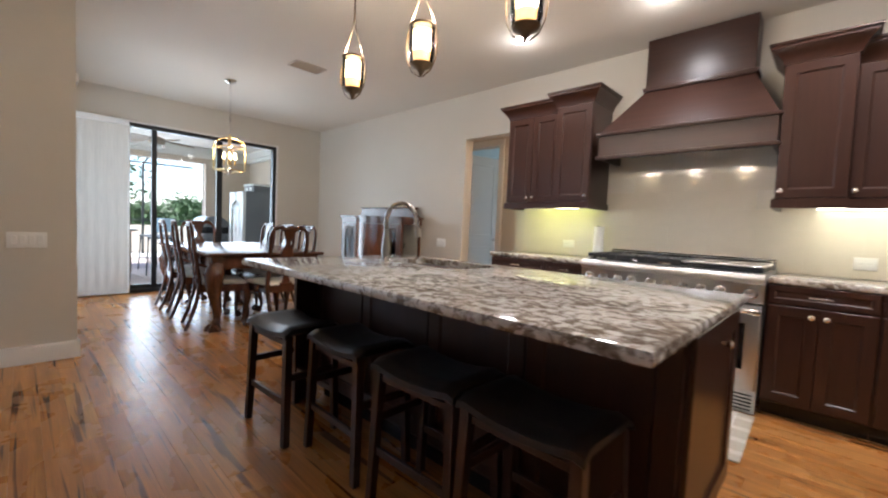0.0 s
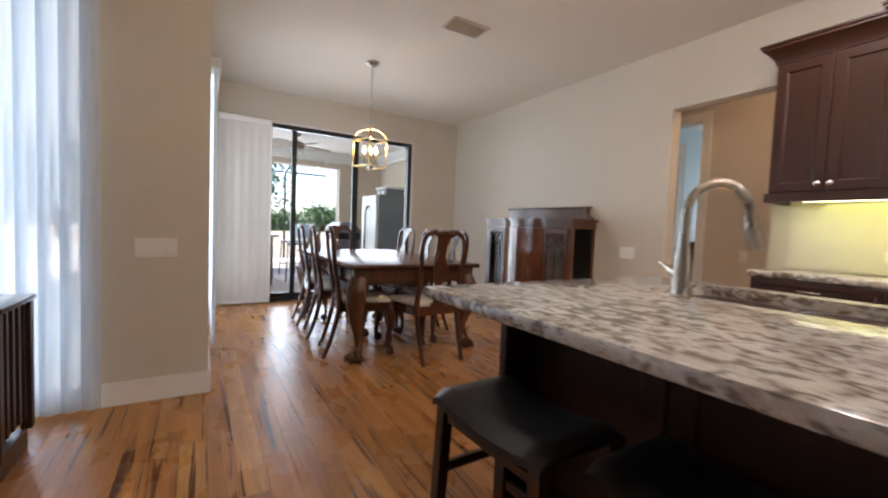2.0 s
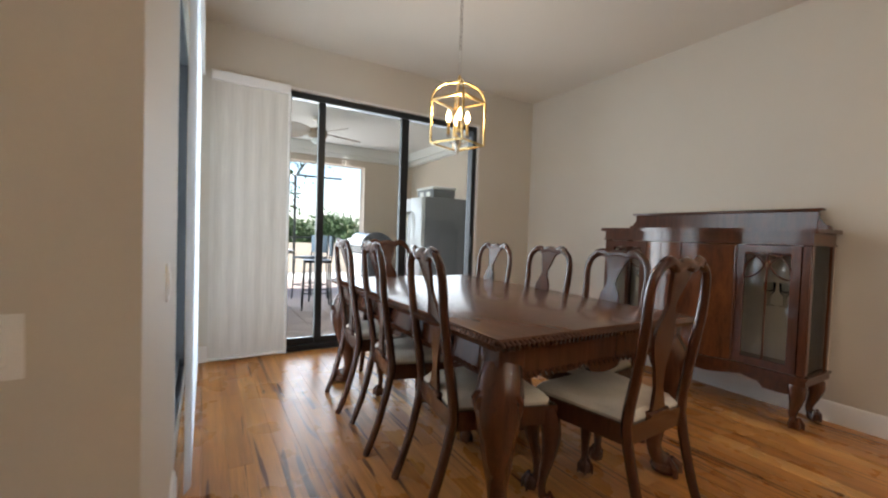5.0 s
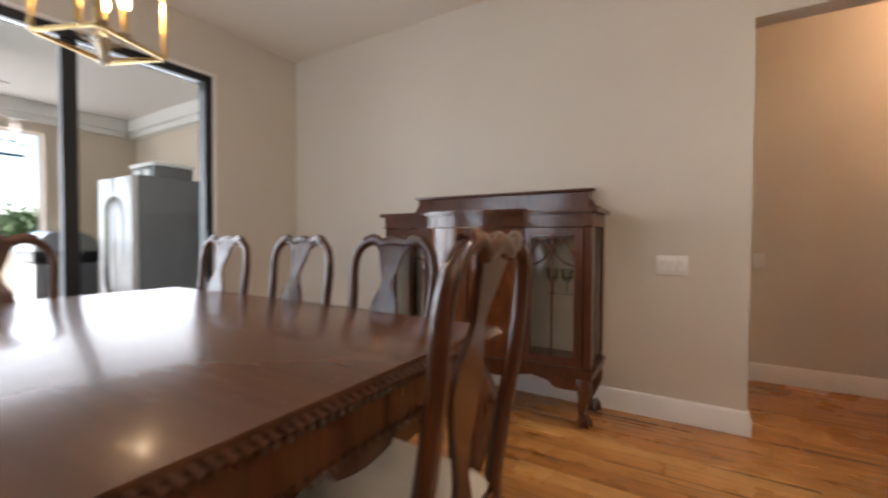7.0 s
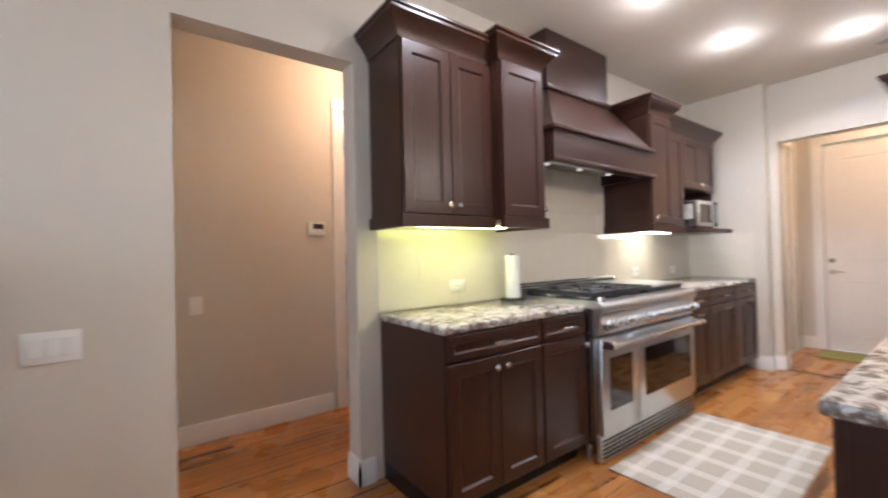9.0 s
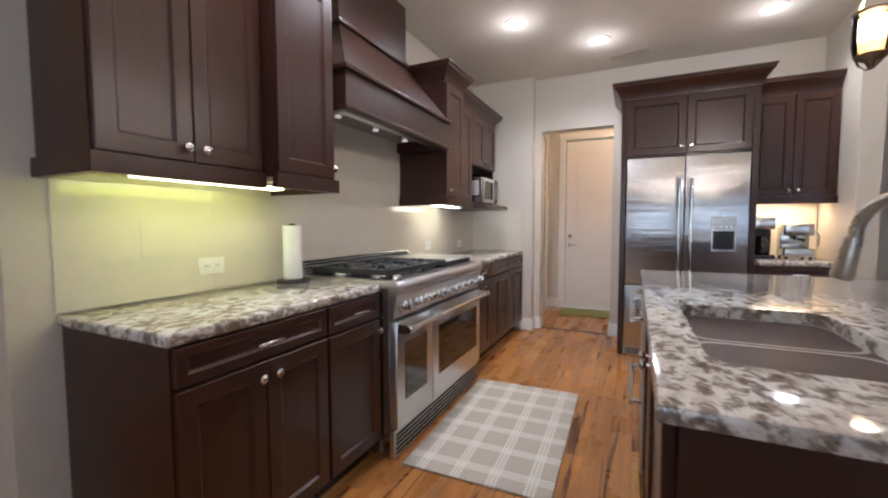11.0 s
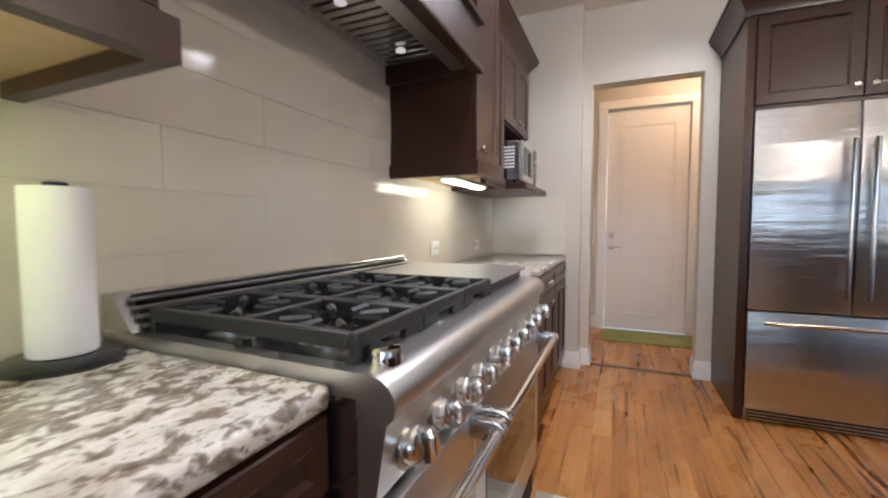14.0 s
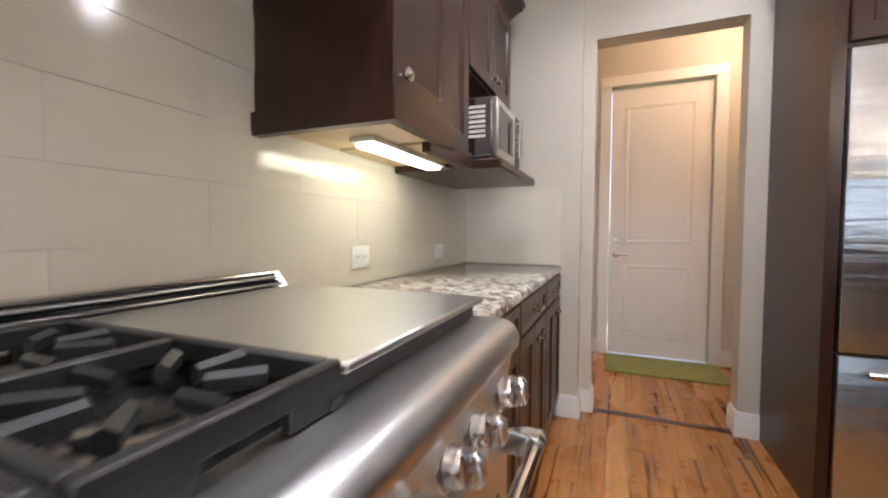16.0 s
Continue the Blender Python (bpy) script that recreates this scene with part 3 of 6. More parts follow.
# upper cabinets
def crown(root, x0, x1, depth, z0, z1, out, left=True, right=True):
    """A flared crown moulding round the top of a wall cabinet, face at y=0."""
    bm = B()
    h = z1 - z0
    prof = [(0.0, 0.0), (0.012, 0.0), (0.018, 0.18), (0.04, 0.40), (0.075, 0.66), (0.092, 0.74), (0.092, 0.86), (0.105, 0.90), (0.105, 1.0)]
    k = out / 0.105
    loops = []
    for o, q in prof:
        o *= k
        xa, xb = x0 - (o if left else 0), x1 + (o if right else 0)
        loops.append([bm.verts.new(p) for p in ((xa, depth, z0 + q * h), (xa, -o, z0 + q * h), (xb, -o, z0 + q * h), (xb, depth, z0 + q * h))])
    for a, b in zip(loops, loops[1:]):
        bridge(bm, a, b, False)
    bm.faces.new(loops[-1])
    return part("crown", bm, M_CAB, root)


UPPER = "dark espresso wood wall cabinet with crown moulding"


def wall_cabinet(x, y, w, depth, z0, z1, top, doors, rz=0, rail=True, left=True, right=True, side=1, label=UPPER, knob_low=True, door_z=None, joined=0):
    root = thing("wall_cabinet", label, "cabinet", x, y, 0, rz)
    bm = B()
    box(bm, 0, 0, z0 + 0.03, w, depth, z1)
    part("body", bm, M_CAB, root)
    if rail:
        ox0, ox1 = (-0.014 if left else 0), (w + 0.014 if right else w)
        rails = [(ox0, -0.034, ox1, -0.004)] + ([(ox0, -0.004, ox0 + 0.03, depth)] if left and joined >= 0 else []) + ([(ox1 - 0.03, -0.004, ox1, depth)] if right and joined <= 0 else [])
        for a, b, c, d in rails:
            part("light_rail", prism(B(), [(a, b), (c, b), (c, d), (a, d)], "Z", z0 - 0.017, z0 + 0.045), M_CAB, root)
        bm = B()
        box(bm, 0.016, 0.0, z0 + 0.012, w - 0.016, depth, z0 + 0.03)
        part("bottom_panel", bm, M_MAPLE, root, "pale maple cabinet underside")
    crown(root, 0, w, depth, z1 - 0.002, top, 0.085, left, right)
    g = 0.005
    a, b = (z0 + 0.05, z1 - 0.01) if door_z is None else door_z
    kz = a + 0.045
    if doors == 1:
        door(root, g, w - g, a, b, (w - 0.03) if side > 0 else 0.03, kz)
    else:
        door(root, g, w / 2 - 0.002, a, b, w / 2 - 0.032, kz)
        door(root, w / 2 + 0.002, w - g, a, b, w / 2 + 0.032, kz)
    return root


M_MAPLE = wood("maple_ply", (0.60, 0.44, 0.24), (0.70, 0.54, 0.32), 0.5, (1, 12, 12), 3)
DA, DB = N - 4.02, N - 3.94
wall_cabinet(-2.07, 4.02, 0.60, DA - 0.002, 1.39, 2.31, 2.44, 2, right=False)
wall_cabinet(-1.47, 3.94, 0.355, DB - 0.002, 1.39, 2.33, 2.46, 1, joined=-1)
wall_cabinet(0.195, 3.94, 0.355, DB - 0.002, 1.39, 2.33, 2.46, 1, side=-1, joined=1)
wall_cabinet(0.55, 4.02, 0.40, DA - 0.002, 1.39, 2.28, 2.41, 1, left=False, right=False, side=-1)
wall_cabinet(0.95, 4.02, 0.70, DA - 0.002, 1.76, 2.28, 2.41, 2, rail=False, left=False, label="dark espresso wall cabinet with two short doors above a microwave", door_z=(1.80, 2.27))

# microwave niche: side panel and shelf
root = thing("microwave_shelf", "dark espresso wood shelf with an end panel holding the microwave", "shelf", 0, 0, 0)
bm = B()
box(bm, 0.95, 3.86, 1.375, 1.68, N - 0.002, 1.415, 0.006)
part("shelf", bm, M_CAB, root)
bm = B()
box(bm, 1.632, 4.02, 1.416, 1.65, N - 0.002, 1.788)
part("side_panel", bm, M_CAB, root)
root = thing("microwave", "small silver microwave with a dark window and louvred side", "microwave", 0.985, 3.89, 1.417)
bm = B()
box(bm, 0, 0.02, 0.012, 0.43, 0.34, 0.255, 0.006)
part("body", bm, M_STEEL, root)
bm = B()
box(bm, 0.004, 0.0, 0.014, 0.325, 0.02, 0.253, 0.004)
d = part("door", bm, M_STEELX, root)
bm = B()
box(bm, 0.035, -0.003, 0.05, 0.27, 0.001, 0.22, 0.001)
part("window", bm, M_OVENGLASS, d)
bm = B()
tube(bm, [(0.30, -0.03, 0.05), (0.30, -0.03, 0.22)], 0.007, 8)
for q in (0.06, 0.21):
    tube(bm, [(0.30, -0.03, q), (0.30, 0.0, q)], 0.005, 6)
part("handle", bm, M_CHROME, d)
bm = B()
box(bm, 0.328, 0.0, 0.014, 0.428, 0.02, 0.253, 0.003)
cp = part("control_panel", bm, M_BLACK, root)
for i in range(4):
    for j in range(3):
        bm = B()
        box(bm, 0.340 + j * 0.028, -0.003, 0.06 + i * 0.03, 0.360 + j * 0.028, 0.001, 0.08 + i * 0.03)
        part("button", bm, M_STEEL, cp)
for i in range(7):
    bm = B()
    box(bm, -0.003, 0.05, 0.09 + i * 0.020, 0.001, 0.17, 0.101 + i * 0.020)
    part("vent_slot", bm, M_PLATE, root)
for a in (0.05, 0.38):
    for b in (0.06, 0.32):
        bm = B()
        lathe(bm, [(0.012, 0.0), (0.012, 0.013)], (a, b, 0), 10)
        part("foot", bm, M_BLACK, root)


# under-cabinet tubes
def undercabinet_light(x0, x1, y, z, mat, col, energy, label):
    root = thing("undercabinet_light", label, "light", 0, 0, 0)
    bm = B()
    box(bm, x0, y, z - 0.004, x1, y + 0.09, z + 0.012, 0.003)
    part("housing", bm, M_PLATE, root)
    bm = B()
    box(bm, x0 + 0.015, y + 0.01, z - 0.016, x1 - 0.015, y + 0.08, z - 0.0035, 0.01, 2)
    part("diffuser", bm, mat, root)
    lamp("undercabinet_lamp", "AREA", energy, look(((x0 + x1) / 2, y + 0.05, z - 0.03), ((x0 + x1) / 2, y + 0.35, z - 0.40), 0), col, size=x1 - x0, size_y=0.06)


undercabinet_light(-1.93, -1.28, 4.06, 1.395, M_TUBE, (0.92, 1.0, 0.10), 0.72, "slim fluorescent light with a yellow-green glow under the cabinet")
undercabinet_light(0.40, 0.945, 4.10, 1.39, M_TUBEW, (1.0, 0.93, 0.62), 1.0, "slim warm white fluorescent light under the cabinet")

# range hood
HX0, HX1 = -1.04, 0.19
root = thing("range_hood", "dark stained wood range hood with tapered canopy and tall chimney", "range hood", 0, 0, 0)
y0 = 3.905
for a, b, c, d in ((HX0, y0, HX1, y0 + 0.03), (HX0, y0 + 0.03, HX0 + 0.03, N - 0.002), (HX1 - 0.03, y0 + 0.03, HX1, N - 0.002)):
    part("band", prism(B(), [(a, b), (c, b), (c, d), (a, d)], "Z", 1.80, 2.0), M_HOOD, root)
bm = B()
box(bm, HX0 - 0.02, y0 - 0.02, 1.797, HX1 + 0.02, y0 + 0.035, 1.825, 0.006, 2)
part("lower_moulding", bm, M_HOOD, root)
bm = B()
prism(bm, [(HX0 - 0.022, y0 - 0.022), (HX1 + 0.022, y0 - 0.022), (HX1 + 0.022, N - 0.002), (HX0 - 0.022, N - 0.002)], "Z", 2.0, 2.024, 0.005)
part("upper_moulding", bm, M_HOOD, root)
bm = B()
lo = [bm.verts.new(p) for p in ((HX0, y0, 2.024), (HX1, y0, 2.024), (HX1, N - 0.002, 2.024), (HX0, N - 0.002, 2.024))]
hi = [bm.verts.new(p) for p in ((-0.765, 4.165, 2.395), (0.005, 4.165, 2.395), (0.005, N - 0.002, 2.395), (-0.765, N - 0.002, 2.395))]
bridge(bm, lo, hi, False)
bm.faces.new(hi), bm.faces.new(lo[::-1])
part("canopy", bm, M_HOOD, root)
bm = B()
box(bm, -0.785, 4.145, 2.395, 0.025, N - 0.002, 2.43, 0.008, 2)
part("neck_moulding", bm, M_HOOD, root)
bm = B()
box(bm, -0.765, 4.165, 2.43, 0.005, N - 0.002, CEIL - 0.015, 0.003)
part("chimney", bm, M_HOOD, root)
bm = B()
box(bm, HX0 + 0.03, y0 + 0.03, 1.885, HX1 - 0.03, N - 0.003, 1.90)
liner = part("liner", bm, M_STEELX, root, "stainless hood liner")
bm = B()
box(bm, HX0 + 0.03, y0 + 0.03, 1.812, HX1 - 0.03, y0 + 0.12, 1.884, 0.01)
part("liner_front", bm, M_STEELX, liner)
for i in range(22):
    bm = B()
    x = HX0 + 0.12 + i * 0.046
    prism(bm, [(x, 1.886), (x + 0.010, 1.858), (x + 0.036, 1.858), (x + 0.026, 1.886)], "Y", y0 + 0.14, N - 0.06)
    part("baffle", bm, M_STEEL, liner)
for x in (-0.80, -0.42, -0.04):
    bm = B()
    lathe(bm, [(0.020, 0), (0.020, 0.006), (0.014, 0.012)], (x, y0 + 0.25, 1.842), 14)
    part("hood_lamp", bm, M_HOODLED, liner)
    lamp("hood_spot", "SPOT", 0.12, look((x, y0 + 0.25, 1.835), (x, y0 + 0.25, 0.9)), NEUTRAL, spot=radians(95), soft=0.02)

# backsplash tiles
bm = B()
box(bm, -2.045, N - 0.004, 0.916, 1.876, N - 0.0005, 1.80)
SPLASH = solid("backsplash", bm, M_GROUT, "large glossy cream glass tile backsplash", "backsplash", kind="structure")


def tile_mesh(w, h):
    bm = B()
    box(bm, 0.0003, -0.003, 0.0004, w - 0.0003, 0.0, h - 0.0004, 0.0005)
    return finish("tile", bm, M_TILE, 20)


TW = 0.61
ROWS_Z = [0.917, 1.085, 1.237, 1.389, 1.541, 1.693, 1.80]
for r, (z, zt) in enumerate(zip(ROWS_Z, ROWS_Z[1:])):
    x = -2.69 + (0.305 if r % 2 else 0.0)
    while x < 1.87:
        a, b = max(x, -2.045), min(x + TW, 1.876)
        top = zt if -1.1 < (a + b) / 2 < 0.2 else min(zt, 1.375)
        if b - a > 0.02 and top - z > 0.02:
            ob = new("tile", tile_mesh(b - a, top - z))
            ob.location = (a, N - 0.004, z)
            ob.parent = SPLASH
        x += TW
bm = B()
box(bm, 1.8755, 3.74, 0.916, 1.8785, N - 0.012, 1.375)
SP2 = solid("backsplash", bm, M_GROUT, "glossy cream glass tile return beside the counter", "backsplash", kind="structure")
for r, (z, zt) in enumerate(((0.917, 1.085), (1.085, 1.237), (1.237, 1.375))):
    for a, b in (((0, 0.3), (0.3, 0.585)) if r % 2 else ((0, 0.585),)):
        bm = B()
        box(bm, -0.005, a + 0.0006, 0.0006, 0.0, b - 0.0006, zt - z - 0.0006, 0.0012)
        ob = new("tile", finish("tile", bm, M_TILE, 20))
        ob.location = (1.8755, 3.745, z)
        ob.parent = SP2


# outlets and switches
def wall_plate(name, label, m, w, h, kind="outlet", n=1):
    """A plate in the XZ plane, facing -y, centred on the pose."""
    root = thing(name, label, "outlet" if kind == "outlet" else "switch")
    root.matrix_basis = m
    bm = B()
    box(bm, -w / 2, -0.006, -h / 2, w / 2, 0, h / 2, 0.0025, 2)
    part("plate", bm, M_PLATE, root)
    for i in range(n):
        x = (i - (n - 1) / 2) * 0.046
        if kind == "outlet":
            for s in (-1, 1):
                q = part("socket", box(B(), s * 0.022 - 0.017, -0.009, -0.017, s * 0.022 + 0.017, -0.005, 0.017, 0.003), M_PLATE, root)
                for k in (-1, 1):
                    part("slot", box(B(), s * 0.022 + k * 0.007 - 0.0012, -0.0096, -0.003, s * 0.022 + k * 0.007 + 0.0012, -0.0085, 0.007), M_BLACK, q)
        else:
            part("rocker", box(B(), x - 0.017, -0.010, -0.034, x + 0.017, -0.005, 0.034, 0.002), M_PLATE, root)
    return root


wall_plate("outlet", "white double outlet plate on the tile backsplash", pose(-1.485, N - 0.009, 1.03), 0.125, 0.075)
wall_plate("outlet", "white double outlet plate on the tile backsplash", pose(0.675, N - 0.009, 1.02), 0.115, 0.085)
wall_plate("outlet", "white double outlet plate on the tile backsplash", pose(1.43, N - 0.009, 1.01), 0.115, 0.075)
wall_plate("light_switch", "white three-gang dimmer switch plate on the beige wall", pose(-3.36, N, 0.93), 0.165, 0.115, "switch", 3)
wall_plate("light_switch", "white four-gang switch plate on the pier", pose(PIER, 0.40, 0.92, 0, 0, 90), 0.21, 0.115, "switch", 4)
wall_plate("light_switch", "white single switch plate in the dining room", pose(-4.32, S_DIN, 0.96, 0, 0, 180), 0.075, 0.12, "switch", 1)
wall_plate("light_switch", "white single switch plate in the hall", pose(-2.81, 5.51, 0.925), 0.075, 0.12, "switch", 1)
root = thing("thermostat", "white thermostat with dark display on the hall wall", "thermostat", -1.985, 5.51, 1.455)
part("case", box(B(), -0.065, -0.028, -0.05, 0.065, 0, 0.05, 0.006, 2), M_PLATE, root)
part("display", box(B(), -0.03, -0.0295, 0.0, 0.055, -0.027, 0.042), M_OVENGLASS, root)

# ---- range ----
RX0, RX1 = -1.005, 0.213
root = thing("range", "stainless steel double-oven range with black cast-iron grates", "range", 0, 0, 0)
bm = B()
box(bm, RX0, 3.69, 0.10, RX1, 4.325, 0.895)
part("body", bm, M_STEEL, root)
bm = B()
prism(bm, [(3.655, 0.864), (3.637, 0.867), (3.628, 0.876), (3.624, 0.890), (3.626, 0.906), (3.634, 0.920), (3.648, 0.930), (3.67, 0.935), (4.325, 0.935), (4.325, 0.895), (3.69, 0.895), (3.69, 0.864)], "X", RX0 - 0.002, RX1 + 0.002)
part("cooktop", bm, M_STEELX, root)
bm = B()
prism(bm, [(3.69, 0.735), (3.660, 0.742), (3.640, 0.8635), (3.689, 0.8635)], "X", RX0, RX1)
panel = part("control_panel", bm, M_STEELX, root)
part("well", box(B(), RX0 + 0.03, 3.73, 0.9352, RX1 - 0.03, 4.22, 0.9362), M_BLACK, root)
# back guard with louvres
guard = part("back_guard", prism(B(), [(4.225, 0.935), (4.325, 0.935), (4.325, 1.01), (4.29, 1.01)], "X", RX0, RX1), M_STEEL, root, "stainless louvred back guard")
for i in range(4):
    y, z = 4.232 + i * 0.0145, 0.944 + i * 0.0165
    part("louvre", box(B(), RX0 + 0.02, y - 0.013, z, RX1 - 0.02, y + 0.004, z + 0.007, 0.002), M_STEELX, guard)
    part("slot", box(B(), RX0 + 0.03, y - 0.006, z + 0.008, RX1 - 0.03, y + 0.004, z + 0.014), M_BLACK, guard)


def grate(x0, x1):
    """A cast-iron grate over two burners."""
    y0, y1, z0, z1 = 3.705, 4.205, 0.944, 0.984
    bm = B()
    t = 0.016
    for a, b, c, d in ((x0, y0, x1, y0 + t), (x0, y1 - t, x1, y1), (x0, y0 + t, x0 + t, y1 - t), (x1 - t, y0 + t, x1, y1 - t), (x0 + t, (y0 + y1) / 2 - t / 2, x1 - t, (y0 + y1) / 2 + t / 2)):
        box(bm, a, b, z0 + 0.014, c, d, z1 + 0.002, 0.003)
    # the front and back rails stand on wide feet with a slot between them
    w = (x1 - x0) * 0.31
    for b in (y0 + 0.001, y1 - t + 0.001):
        for a in (x0 + 0.001, x1 - w - 0.001):
            box(bm, a, b, 0.9365, a + w, b + t - 0.002, z0 + 0.018, 0.002)
    cx = (x0 + x1) / 2
    for cy in (y0 + 0.128, y1 - 0.118):
        for a in range(0, 360, 45):
            r0, r1 = 0.045, (0.10 if a % 90 else (0.105 if a % 180 == 90 else (x1 - x0) / 2 - t))
            ca, sa = math.cos(radians(a)), math.sin(radians(a))
            p, q = Vector((cx + r0 * ca, cy + r0 * sa, z1 - 0.010)), Vector((cx + r1 * ca, cy + r1 * sa, z1 - 0.010))
            tube(bm, [p, q], [(0.011, 0.0075), (0.012, 0.0105)], 6, up=(0, 0, 1))
    for a in (x0, x1 - 0.02):
        for b in (y0, y1 - 0.02, (y0 + y1) / 2 - 0.01):
            box(bm, a, b, 0.936, a + 0.02, b + 0.02, z0 + 0.005)
    g = part("grate", bm, M_IRON, root, "black cast-iron grate")
    for cy in (y0 + 0.128, y1 - 0.118):
        bm = B()
        lathe(bm, [(0.075, 0.936), (0.075, 0.940), (0.055, 0.944), (0.052, 0.950), (0.036, 0.952)], (cx, cy, 0), 20)
        b = part("burner", bm, M_STEEL, g, "round steel gas burner")
        bm = B()
        lathe(bm, [(0.034, 0.950), (0.034, 0.957), (0.02, 0.960)], (cx, cy, 0), 16)
        part("burner_cap", bm, M_BLACK, g)


GW = 0.235
for i in range(3):
    grate(RX0 + 0.02 + i * GW, RX0 + 0.02 + (i + 1) * GW - 0.003)
gx = RX0 + 0.02 + 3 * GW
bm = B()
box(bm, gx, 3.722, 0.9365, RX1 - 0.02, 4.215, 0.968)
part("griddle_frame", bm, M_IRON, root)
bm = B()
box(bm, gx - 0.002, 3.700, 0.9685, RX1 - 0.012, 4.215, 0.981, 0.003)
part("griddle_cover", bm, M_STEELX, root, "flat stainless griddle cover")
bm = B()
lathe(bm, [(0.027, 0.934), (0.027, 0.956), (0.025, 0.960), (0.020, 0.961), (0.006, 0.961)], (RX0 + 0.06, 3.678, 0), 24)
part("oven_light_button", bm, M_CHROME, root)
# knobs on the sloping panel
tilt = math.atan2(0.020, 0.1215)


def range_knob(x, r):
    bm = B()
    lathe(bm, [(r * 1.05, 0.008), (r * 1.05, 0.024), (r * 0.98, 0.030), (r * 0.90, 0.032), (0.004, 0.033)], (0, 0, 0), 24, "Y")
    prism(bm, [(-0.030, -r * 0.98), (-0.052, -r * 0.90), (-0.060, -r * 0.5), (-0.060, r * 0.5), (-0.052, r * 0.90), (-0.030, r * 0.98)], "X", -r * 0.36, r * 0.36, 0.003)
    k = part("knob", bm, M_CHROME, panel, "chunky chrome control knob")
    part("bezel", lathe(B(), [(r * 1.34, 0.0), (r * 1.34, 0.004), (r * 1.22, 0.008), (r * 1.10, 0.009)], (0, 0, 0), 24, "Y"), M_STEEL, k)
    k.matrix_basis = pose(x, 3.651, 0.802) @ pose(0, 0, 0, -math.degrees(tilt))
    part("indicator", box(B(), -0.004, -0.003, r * 1.4, 0.004, 0.001, r * 1.4 + 0.010), M_BLACK, panel).matrix_basis = k.matrix_basis


for i, x in enumerate([RX0 + 0.07, RX0 + 0.185, RX0 + 0.30, RX0 + 0.40, RX0 + 0.54, RX0 + 0.65, RX0 + 0.76, RX0 + 0.87, RX0 + 0.98, RX0 + 1.15]):
    range_knob(x, 0.029 if i in (0, 4, 9) else 0.026)


def oven_door(x0, x1, label):
    d = part("oven_door", box(B(), x0, 3.645, 0.165, x1, 3.6895, 0.725, 0.006, 2), M_STEELX, root, label)
    wx = 0.075
    part("window", box(B(), x0 + wx, 3.642, 0.30, x1 - wx, 3.6455, 0.605, 0.001), M_OVENGLASS, d, "dark glass oven window")
    bm = B()
    z, y = 0.692, 3.580
    tube(bm, [(x0 + 0.004, y, z), (x1 - 0.004, y, z)], 0.0150, 16)
    h = part("handle", bm, M_CHROME, d, "tubular polished steel oven handle")
    for x in (x0 + 0.024, x1 - 0.024):
        bm = B()
        out = [(3.646, z - 0.024), (3.600, z - 0.024), (3.572, z - 0.019), (3.562, z - 0.006), (3.562, z + 0.008), (3.574, z + 0.020), (3.600, z + 0.024), (3.646, z + 0.024)]
        prism(bm, out, "X", x - 0.021, x + 0.021, 0.004)
        part("bracket", bm, M_CHROME, h, "faceted polished handle bracket")
        for q in (x - 0.027, x + 0.027):
            part("collar", tube(B(), [(q - 0.003, y, z), (q + 0.003, y, z)], 0.0175, 16), M_STEEL, h)


oven_door(RX0 + 0.008, RX0 + 0.405, "narrow stainless oven door")
oven_door(RX0 + 0.411, RX1 - 0.008, "wide stainless oven door")
kick = part("kick_panel", box(B(), RX0 + 0.002, 3.665, 0.012, RX1 - 0.002, 3.6895, 0.158), M_STEELX, root)
for i in range(5):
    part("louvre", box(B(), RX0 + 0.02, 3.658, 0.03 + i * 0.024, RX1 - 0.02, 3.666, 0.040 + i * 0.024, 0.002), M_BLACK, kick)
for x in (RX0 + 0.06, RX1 - 0.06):
    for y in (3.78, 4.25):
        part("foot", lathe(B(), [(0.02, 0.0), (0.02, 0.10)], (x, y, 0), 10), M_STEEL, root)

# paper towel
root = thing("paper_towel_holder", "white paper towel roll on a black stand", "paper towel", -1.118, 4.212, 0.9152)
part("base", lathe(B(), [(0.085, 0.0), (0.085, 0.010), (0.075, 0.016), (0.02, 0.018)], n=28), M_BLACK, root)
part("rod", lathe(B(), [(0.006, 0.016), (0.006, 0.300), (0.017, 0.301), (0.017, 0.307), (0.004, 0.309)], n=12), M_BLACK, root)
part("roll", lathe(B(), [(0.02, 0.019), (0.046, 0.019), (0.0475, 0.022), (0.0475, 0.296), (0.046, 0.299), (0.02, 0.299)], n=32), M_PAPER, root, "white paper roll")

# plaid rug
n = Nodes("plaid_rug", 0.95)
v = n.coords()
sep = n.node("ShaderNodeSeparateXYZ")
n.link(v, sep.inputs[0])


def bands(sock, period):
    f = n.math("FRACT", n.math("DIVIDE", sock, period))
    wide = n.math("LESS_THAN", n.math("ABSOLUTE", n.math("SUBTRACT", f, 0.5)), 0.14)
    gap = n.math("LESS_THAN", n.math("ABSOLUTE", n.math("SUBTRACT", n.math("ABSOLUTE", n.math("SUBTRACT", f, 0.5)), 0.055)), 0.012)
    return n.math("MULTIPLY", wide, n.math("SUBTRACT", 1.0, gap))


